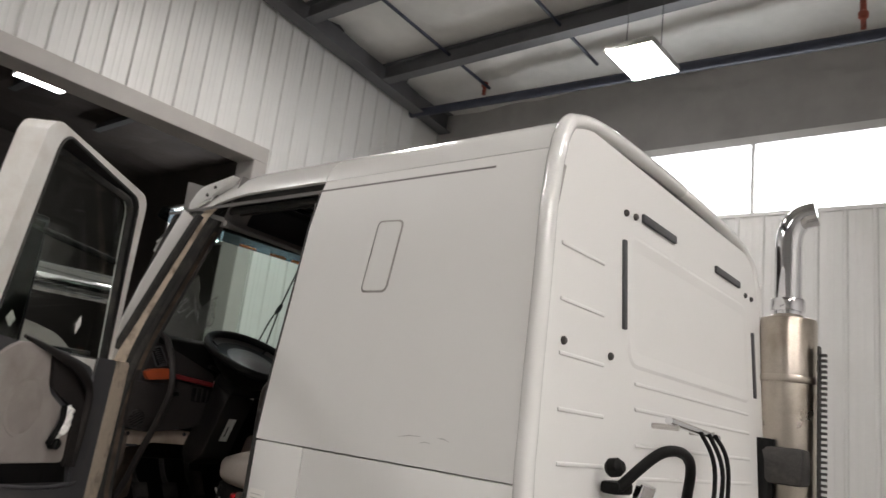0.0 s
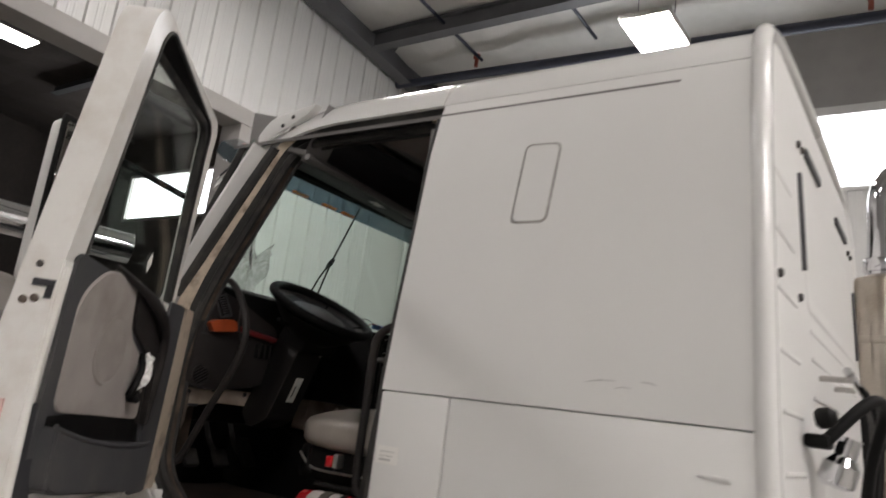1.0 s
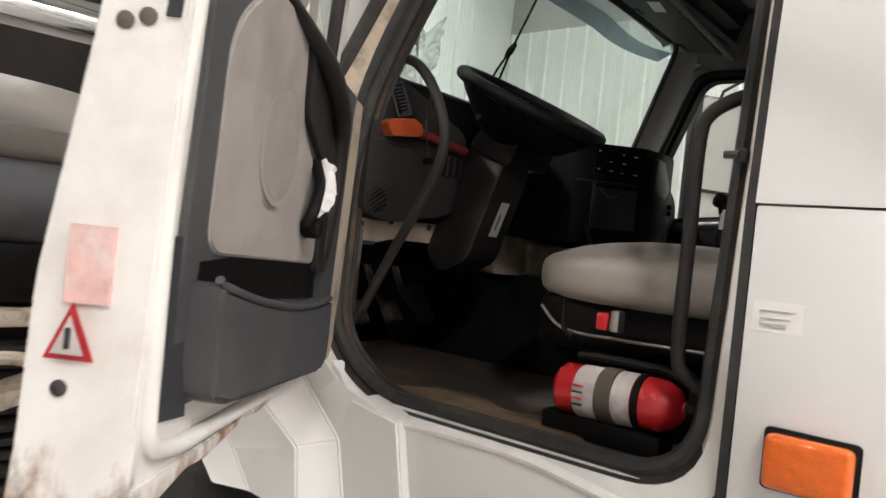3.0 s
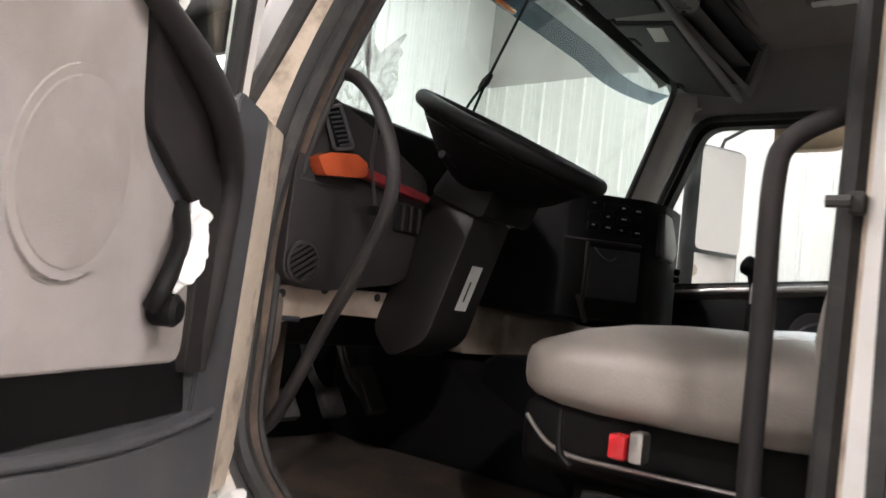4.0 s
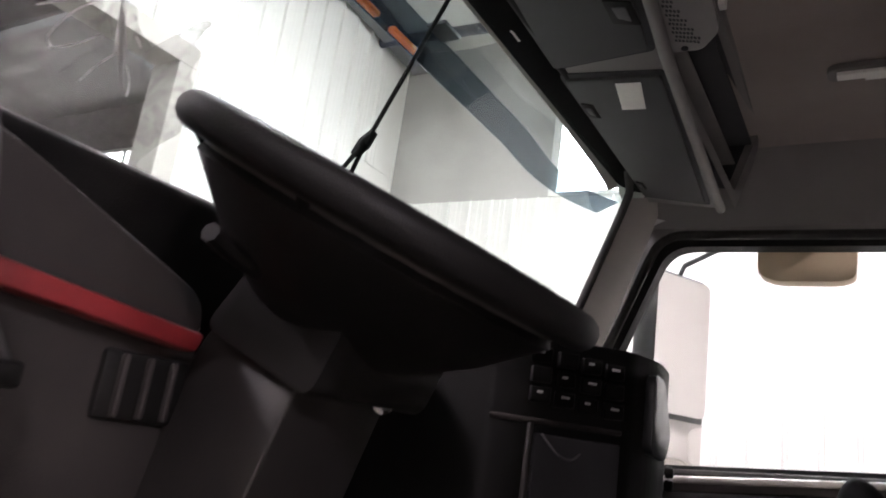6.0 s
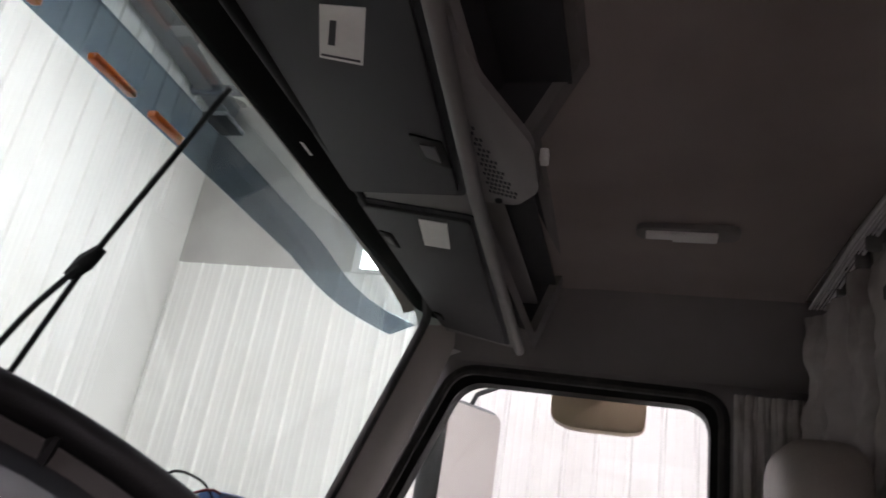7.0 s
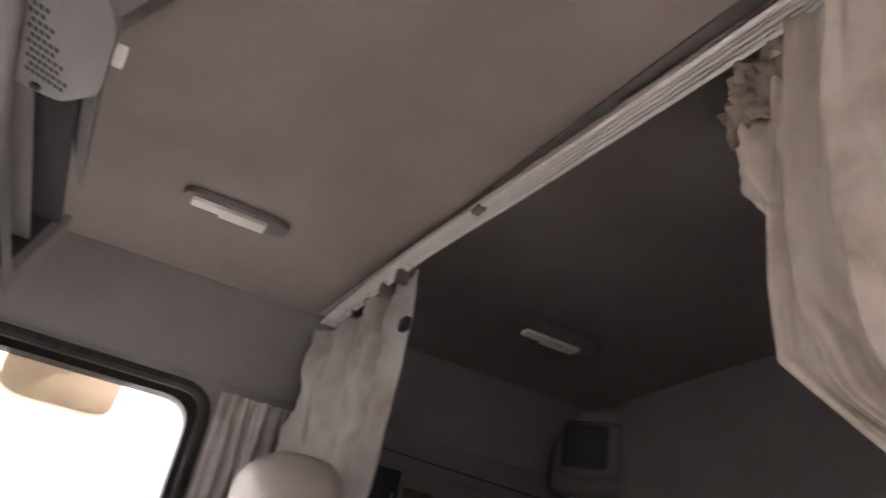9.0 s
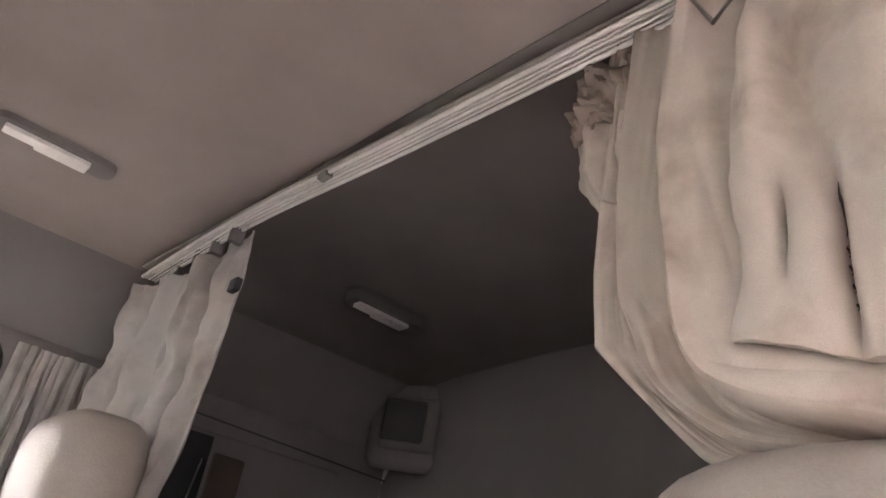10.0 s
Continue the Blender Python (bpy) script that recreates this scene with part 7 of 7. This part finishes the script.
def panel_x(y, z):
    """Depth of the front panel of the cloth: a torn fold, a short crease, a long valley and billows."""
    g = lambda y0, w: math.exp(-((y - y0) / w) ** 2)
    span = lambda a, b, s: 1 / (1 + math.exp(-(z - a) / s)) / (1 + math.exp((z - b) / s))
    low = max(0.0, min(1.0, (2.80 - z) / 0.25))
    x = -0.036 - 0.022 * low
    x += 0.020 * g(0.489 + 0.05 * (z - 2.40), 0.0065) * span(2.365, 2.495, 0.012)
    x -= 0.010 * g(0.479 + 0.05 * (z - 2.40), 0.012) * span(2.36, 2.56, 0.03)
    x += 0.012 * g(0.528, 0.0045) * span(2.43, 2.485, 0.008)
    x -= 0.009 * g(0.509, 0.015) * span(2.39, 2.475, 0.012)
    x += 0.017 * g(0.516 + 0.25 * (z - 2.598), 0.014) * span(2.49, 2.74, 0.03)
    x -= 0.020 * g(0.443 + 0.10 * (z - 2.5), 0.030) + 0.012 * g(0.545, 0.013) * span(2.47, 2.85, 0.02)
    x += 0.020 * g(0.39, 0.025)
    x += 0.006 * noise.noise(Vector((y * 26 - 5 * z, z * 6, 7.7))) + 0.004 * noise.noise(Vector((y * 60 - 14 * z, z * 9, 1.7)))
    return x - 0.006 * abs(noise.noise(Vector((y * 34 - 9 * z, z * 7, 5.5))))


def panel(u, v):
    """The front panel: u inward from its free fold, v from the rail down; its hem turns under."""
    y0 = 0.588 - 0.28 * u
    zb = 2.387 - 0.34 * (0.588 - y0)
    w = min(1.0, v / 0.95)
    z = 2.80 + (zb - 2.80) * w
    y = lerp_table(PANEL_EDGE, z) * (1 - u) + 0.308 * u
    x = panel_x(y, z)
    k = max(0.0, min(1.0, (2.475 - z) / 0.08))
    reach = 0.06 + 0.12 * k
    if u < reach:
        x += (0.046 - 0.016 * k) * (1 - u / reach) ** 2
    if v > 0.95:
        x += 0.045 * (v - 0.95) / 0.05
        z += 0.010 * (v - 0.95) / 0.05
    return Vector((x, y, z))


BUNCH_EDGE = [(2.584, 0.750), (2.60, 0.766), (2.635, 0.790), (2.705, 0.800), (2.748, 0.815), (2.783, 0.796), (2.80, 0.775)]


def bunch(u, z, crush):
    """Crumpled end of the cloth behind the free edge."""
    y = 0.70 + (lerp_table(BUNCH_EDGE, z) - 0.70) * u
    c = noise.noise(Vector((y * 38, z * 34, 9.0)))
    r = abs(noise.noise(Vector((y * 70 + 30 * z, z * 60 - 40 * y, 3.0))))
    return Vector((0.020 - crush * (1.6 * c + 1.5 * r) - 0.012 * math.sin(math.pi * u) + 0.010 * math.sin(13 * u + 2) * (crush < 0.008), y, z))


part("cloth", sheet(swag, frange(0, 1, 180), frange(0, 1, 80), 0.002), M_CURTAIN, c3, "heavy lapped cloth with brown stains")
part("front_panel", sheet(panel, frange(0, 1, 130), frange(0, 1, 100), 0.002), M_CURTAIN, c3, "folded front panel of the cloth")
part("gathered_end", sheet(lambda u, z: bunch(u, z, 0.013), frange(0, 1, 40), frange(2.80, 2.69, 36), 0.003), M_SOILSHADE, c3, "crumpled end of the cloth")
part("loose_flap", sheet(lambda u, z: bunch(u, z, 0.004), frange(0, 1, 30), frange(2.70, 2.585, 30), 0.003), M_CURTAIN, c3, "loose flap of cloth")
for z0, z1, w in ((2.488, 2.440, 0.0026), (2.434, 2.424, 0.0017), (2.419, 2.411, 0.0016), (2.405, 2.398, 0.0014), (2.391, 2.386, 0.0013)):
    run = []
    for q in frange(0, 1, 10):
        z = z0 + (z1 - z0) * q
        y = 0.489 + 0.05 * (z - 2.40) + 0.0015 * math.sin(7 * q)
        run.append(Vector((panel_x(y, z) - 0.003, y, z)))
    part("tear", tube(run, [0.0004 + w * math.sin(math.pi * q) for q in frange(0, 1, 10)], 6, flat=0.5), M_INKSHADE, c3, "dark slit torn in the cloth")
part("hook", tube([(-0.050, 0.625, 2.785), (-0.052, 0.582, 2.697), (-0.052, 0.563, 2.717), (-0.050, 0.555, 2.785)], 0.0028, 8, True), M_WIRE, c3, "bent wire curtain hook")

# the rail and what hangs from it follow the slight slope of the roof
HANG = Matrix.Translation((-0.512, 0.327, 2.161)) @ Euler((radians(-0.95), radians(0.95), radians(-1.15))).to_matrix().to_4x4() @ Matrix.Scale(1.06, 4) @ Matrix.Translation((0.485, -0.467, -2.174))
for ob in (rail, c1):
    ob.matrix_world = HANG @ Matrix.Translation(ORIGIN[ob.name])
sp = thing("wall_speaker", (0.73, 1.93, 2.68), "square dark speaker on a moulded corner panel in the sleeper", "speaker")
part("corner_panel", box(0.735, 0.775, 1.80, 2.06, 2.555, 2.80, 0.03, 4, (0, 0, 42)), M_LINERGREY, sp, "moulded grey corner panel")
part("bezel", box(0.712, 0.745, 1.848, 2.012, 2.603, 2.757, 0.02, 3, (0, 0, 42)), M_CABFRAME, sp)
part("mesh_panel", box(0.704, 0.712, 1.87, 1.99, 2.622, 2.74, 0.01, 2, (0, 0, 42)), M_GREYPL, sp, "dark grey mesh")
solo("wall_crease", merged(tube([(0.785, 0.13, 2.55), (0.785, 2.05, 2.55)], 0.0025, 6), tube([(0.785, 2.07, 2.543), (0.0, 2.07, 2.565)], 0.0025, 6)), M_GREYPL, "dark seam line round the sleeper wall", "trim", "", "structure", True)
sh = thing("wall_cabinet", (0.25, 2.0, 2.3), "dark open cabinet on the sleeper side wall", "cabinet")
part("cabinet_body", box(0.14, 0.62, 2.05, 2.09, 2.10, 2.525, 0.012), M_LINERGREY, sh)
# Black plate on the cabinet front, painted as the shade inside.
part("cabinet_opening", box(0.12, 0.24, 2.040, 2.052, 2.12, 2.512, 0.004), M_INKSHADE, sh, "black cabinet opening")
part("cabinet_flap", box(0.25, 0.335, 2.038, 2.052, 2.12, 2.478, 0.006), M_BEIGEDARK, sh, "brown cabinet flap")
part("cabinet_strip", tube([(0.205, 2.036, 2.30), (0.222, 2.036, 2.455)], 0.004, 6), M_CHROME, sh)

# ---- outside the windscreen ----
visor = thing("sun_visor", (-1.15, YC, 2.66), "smoky blue tinted exterior sun visor", "visor")
M_VISOR = glass("tinted_visor", (0.40, 0.46, 0.505))
M_PALEVISOR = glass("pale_visor", (0.86, 0.885, 0.89))


def visor_end(y):
    """How far along the drooping end of the visor y lies."""
    return max(0.0, (y - 1.62) / 0.40)


def visor_top(y):
    """Line along which the pale wing meets the blade."""
    k = visor_end(y)
    e = abs((y - YC) / 0.97) if y < YC else 0.0
    return Vector((-1.235 + 0.10 * e ** 5 + 0.13 * k ** 5, y, 2.776 - 0.03 * e ** 4 - 0.085 * k ** 2))


def visor_pt(y, t):
    """The visor blade: t from its upper edge to its lower edge, curling back at both ends."""
    k = visor_end(y)
    e = abs((y - YC) / 0.97) if y < YC else 0.0
    low = Vector((-1.265 + 0.10 * e ** 5 + 0.010 * k + 0.10 * k ** 3, y, 2.703 - 0.03 * e ** 4 + 0.03 * e ** 8 - 0.05 * k))
    return visor_top(y).lerp(low, t)


part("visor_blade", sheet(visor_pt, frange(0.13, 2.04, 40), frange(0, 1, 5), 0.004), M_VISOR, visor, "translucent blue-grey blade")


def wing_pt(y, t):
    """Pale upper part of the visor, from the screen's top edge out to the blade."""
    k = visor_end(y)
    return Vector((-1.035, y, 2.745 - 0.055 * k ** 2)).lerp(visor_top(y), t)


part("visor_wing", sheet(wing_pt, frange(0.13, 2.04, 36), frange(0, 1, 5), 0.004), M_PALEVISOR, visor, "pale translucent upper visor")
for y in (0.5, 1.163):
    part("visor_bracket", box(-1.235, -1.185, y - 0.035, y + 0.035, 2.768, 2.778, 0.003), M_GREYPL, visor, "grey bracket")
for y in (0.35, 0.72, 0.93, 1.08):
    p = visor_pt(y, 0.93)
    part("amber_marker", box(p.x + 0.004, p.x + 0.02, y - 0.05, y + 0.05, p.z - 0.006, p.z + 0.006, 0.003), M_AMBER, visor, "amber marker strip")


wip = thing("wiper", (-1.36, 0.95, 2.17), "black windscreen wiper arm with jointed blade", "wiper")
wj = Vector((-1.219, 0.974, 2.42))
part("blade", tube([(-1.06, 0.952, 2.70), wj, (-1.36, 1.022, 2.17)], 0.0045, 8), M_BLACK, wip, "thin black blade")
part("arm", tube(spline([wj + Vector((0.0, -0.010, -0.01)), (-1.262, 0.955, 2.345), (-1.303, 0.953, 2.272), (-1.36, 0.948, 2.17)], 5), 0.0045, 8), M_BLACK, wip)
part("joint", tube([wj + Vector((0.014, 0.004, 0.026)), wj + Vector((0, -0.003, 0.0)), wj + Vector((-0.014, -0.010, -0.026))], [0.008, 0.0135, 0.008], 10, flat=0.6), M_BLACK, wip, "black joint clip")
cm = thing("side_mirror", (-0.95, 2.42, 1.95), "tall passenger side mirror with white housing", "mirror")
MC = Vector((-0.945, 2.42, 2.22))


def turned(bm, deg):
    """Turns a piece of the mirror about its upright axis."""
    bmesh.ops.rotate(bm, cent=MC, matrix=Matrix.Rotation(radians(deg), 3, "Z"), verts=bm.verts[:])
    return bm


part("mirror_frame", turned(box(-1.03, -0.95, 2.265, 2.565, 1.895, 2.56, 0.035, 4), -28), M_GREYPL, cm, "dark grey mirror housing")
part("mirror_pane", turned(prism(rounded([(2.295, 2.09), (2.548, 2.09), (2.548, 2.54), (2.295, 2.54)], 0.03, 4), "x", -0.952, -0.944), -28), M_MIRROR, cm, "flat mirror glass")
part("convex_mirror", turned(sheet(lambda y, z: Vector((-0.949 + 0.012 * (1 - ((y - 2.42) / 0.125) ** 2) * (1 - ((z - 1.998) / 0.075) ** 2), y, z)), frange(2.30, 2.54, 10), frange(1.923, 2.073, 8), 0.004), -28), M_MIRROR, cm, "convex lower mirror glass")
part("mirror_arm", tube([(-0.97, 2.44, 2.55), (-0.95, 2.42, 2.585), (-0.75, 2.34, 2.655), (-0.72, 2.16, 2.68)], 0.008, 8), M_GREYPL, cm, "thin upper mirror arm")
part("mirror_arm", tube([(-0.95, 2.36, 1.92), (-1.1, 2.2, 1.85)], 0.012, 8), M_BLACK, cm)
lm = thing("lookdown_mirror", (-0.58, 2.24, 2.5), "beige convex look-down mirror above the passenger window", "mirror")
part("mirror_shell", prism(rounded([(-0.695, 2.61), (-0.435, 2.61), (-0.44, 2.495), (-0.485, 2.483), (-0.645, 2.483), (-0.695, 2.503)], 0.03, 5), "y", 2.22, 2.28, 0.015, 3), M_TAN, lm, "tan mirror shell")
part("mirror_bracket", box(-0.66, -0.50, 2.16, 2.26, 2.60, 2.625, 0.006), M_BLACK, lm, "black bracket")
# a second truck that stands with its front open ahead of this one
ptk = thing("parked_truck", (-3.6, 0.3, ZG), "second truck with open front, bright air pipe and dark parts", "truck")
part("hood_shell", sheet(lambda s, t: Vector((-3.25 - 0.9 * t, -1.2 + 2.2 * s, 2.0 + 0.36 * math.sin(math.pi * 0.5 * t) - 0.10 * (2 * s - 1) ** 4)), frange(0, 1, 18), frange(0, 1, 10), 0.03), M_HOODGREY, ptk, "grey-beige hood body")
part("hood_side", box(-4.2, -3.22, -1.2, 1.0, 1.86, 2.03, 0.05, 3), M_HOODGREY, ptk, "grey-beige lower hood edge")
part("air_pipe", tube([(-3.45, -0.25, 2.58), (-3.05, 1.0, 2.54)], 0.10, 24), M_CHROME, ptk, "bright metal air pipe")
part("pipe_end", lathe([(0.11, 0), (0.125, 0.01), (0.125, 0.05), (0.11, 0.06)], (-3.45, -0.25, 2.58), (0.3, 0.95, -0.03), 24), M_ALU, ptk)
part("tank_drum", tube([(-3.35, -0.8, 1.68), (-3.2, 1.0, 1.66)], 0.20, 28), M_GREYPL, ptk, "dark grey drum")
part("dark_box", box(-3.7, -3.15, -0.9, 1.0, 1.22, 1.50, 0.04), M_BLACK, ptk, "black box under the drum")
part("cross_beam", box(-3.7, -3.05, -1.0, 1.1, 1.13, 1.20, 0.015), M_CREAM, ptk, "pale dirty cross beam")
for k in range(11):
    part("grille_bar", box(-3.3 + 0.02 * (k % 3), -3.18 + 0.02 * (k % 3), -0.9, 1.1, 0.30 + 0.07 * k, 0.335 + 0.07 * k, 0.006, 1, (3 * (k % 3) - 3, 8, 2 * (k % 2))), M_ENGINE, ptk, "black bent grille bar")
part("grille_back", box(-3.7, -3.4, -0.9, 1.1, ZG, 1.12, 0.02), M_INKSHADE, ptk)
part("front_post", prism(rounded([(-0.95, 0.3), (-0.35, 0.35), (-0.22, 0.9), (-0.30, 1.5), (-0.18, 1.75), (-0.30, 2.2), (-0.25, 2.7), (-0.95, 2.7)], 0.08), "x", -3.12, -2.98, 0.03, 3), M_WHITEDOOR, ptk, "worn white front panel edge")
part("bent_bracket", merged(box(-3.15, -2.95, -0.3, 0.25, 0.78, 0.86, 0.02, 2, (12, 0, 10)), tube(spline([(-3.0, -0.2, 0.95), (-2.95, 0.0, 1.02), (-3.0, 0.3, 0.92), (-3.05, 0.5, 0.7)], 6), 0.03, 8)), M_CREAM, ptk, "bent dirty bracket")
eng = thing("engine", (-2.4, 1.1, 0.7), "greasy black diesel engine with pipes", "engine")
part("engine_block", box(-2.8, -1.65, 0.78, 1.42, 0.75, 1.45, 0.05), M_ENGINE, eng)
for k in range(7):
    part("engine_pipe", tube(spline([(-2.7 + 0.15 * k, 0.72, 0.9), (-2.65 + 0.15 * k, 0.6 - 0.03 * (k % 3), 1.05 + 0.05 * (k % 2)), (-2.6 + 0.15 * k, 0.75, 1.3)], 6), 0.03, 10), M_ENGINE, eng, "dark engine pipe")
# wires and small things left on the dash
dw = thing("loose_wires", (-1.080, 1.230, 2.132), "loose black wires and a blue plastic connector on the dash", "wires")
part("wire", tube(spline([(-1.119, 1.125, 2.138), (-1.106, 1.151, 2.171), (-1.080, 1.191, 2.164), (-1.067, 1.216, 2.138), (-1.093, 1.242, 2.145)], 6), 0.0022, 6), M_BLACK, dw, "looped black wire")
part("wire", tube(spline([(-1.093, 1.165, 2.138), (-1.067, 1.204, 2.155), (-1.060, 1.256, 2.138)], 6), 0.0022, 6), M_DARKRED, dw, "dull red wire")
part("connector", box(-1.10, -1.06, 1.22, 1.30, 2.132, 2.155, 0.004), M_BLUE, dw, "blue plastic connector")
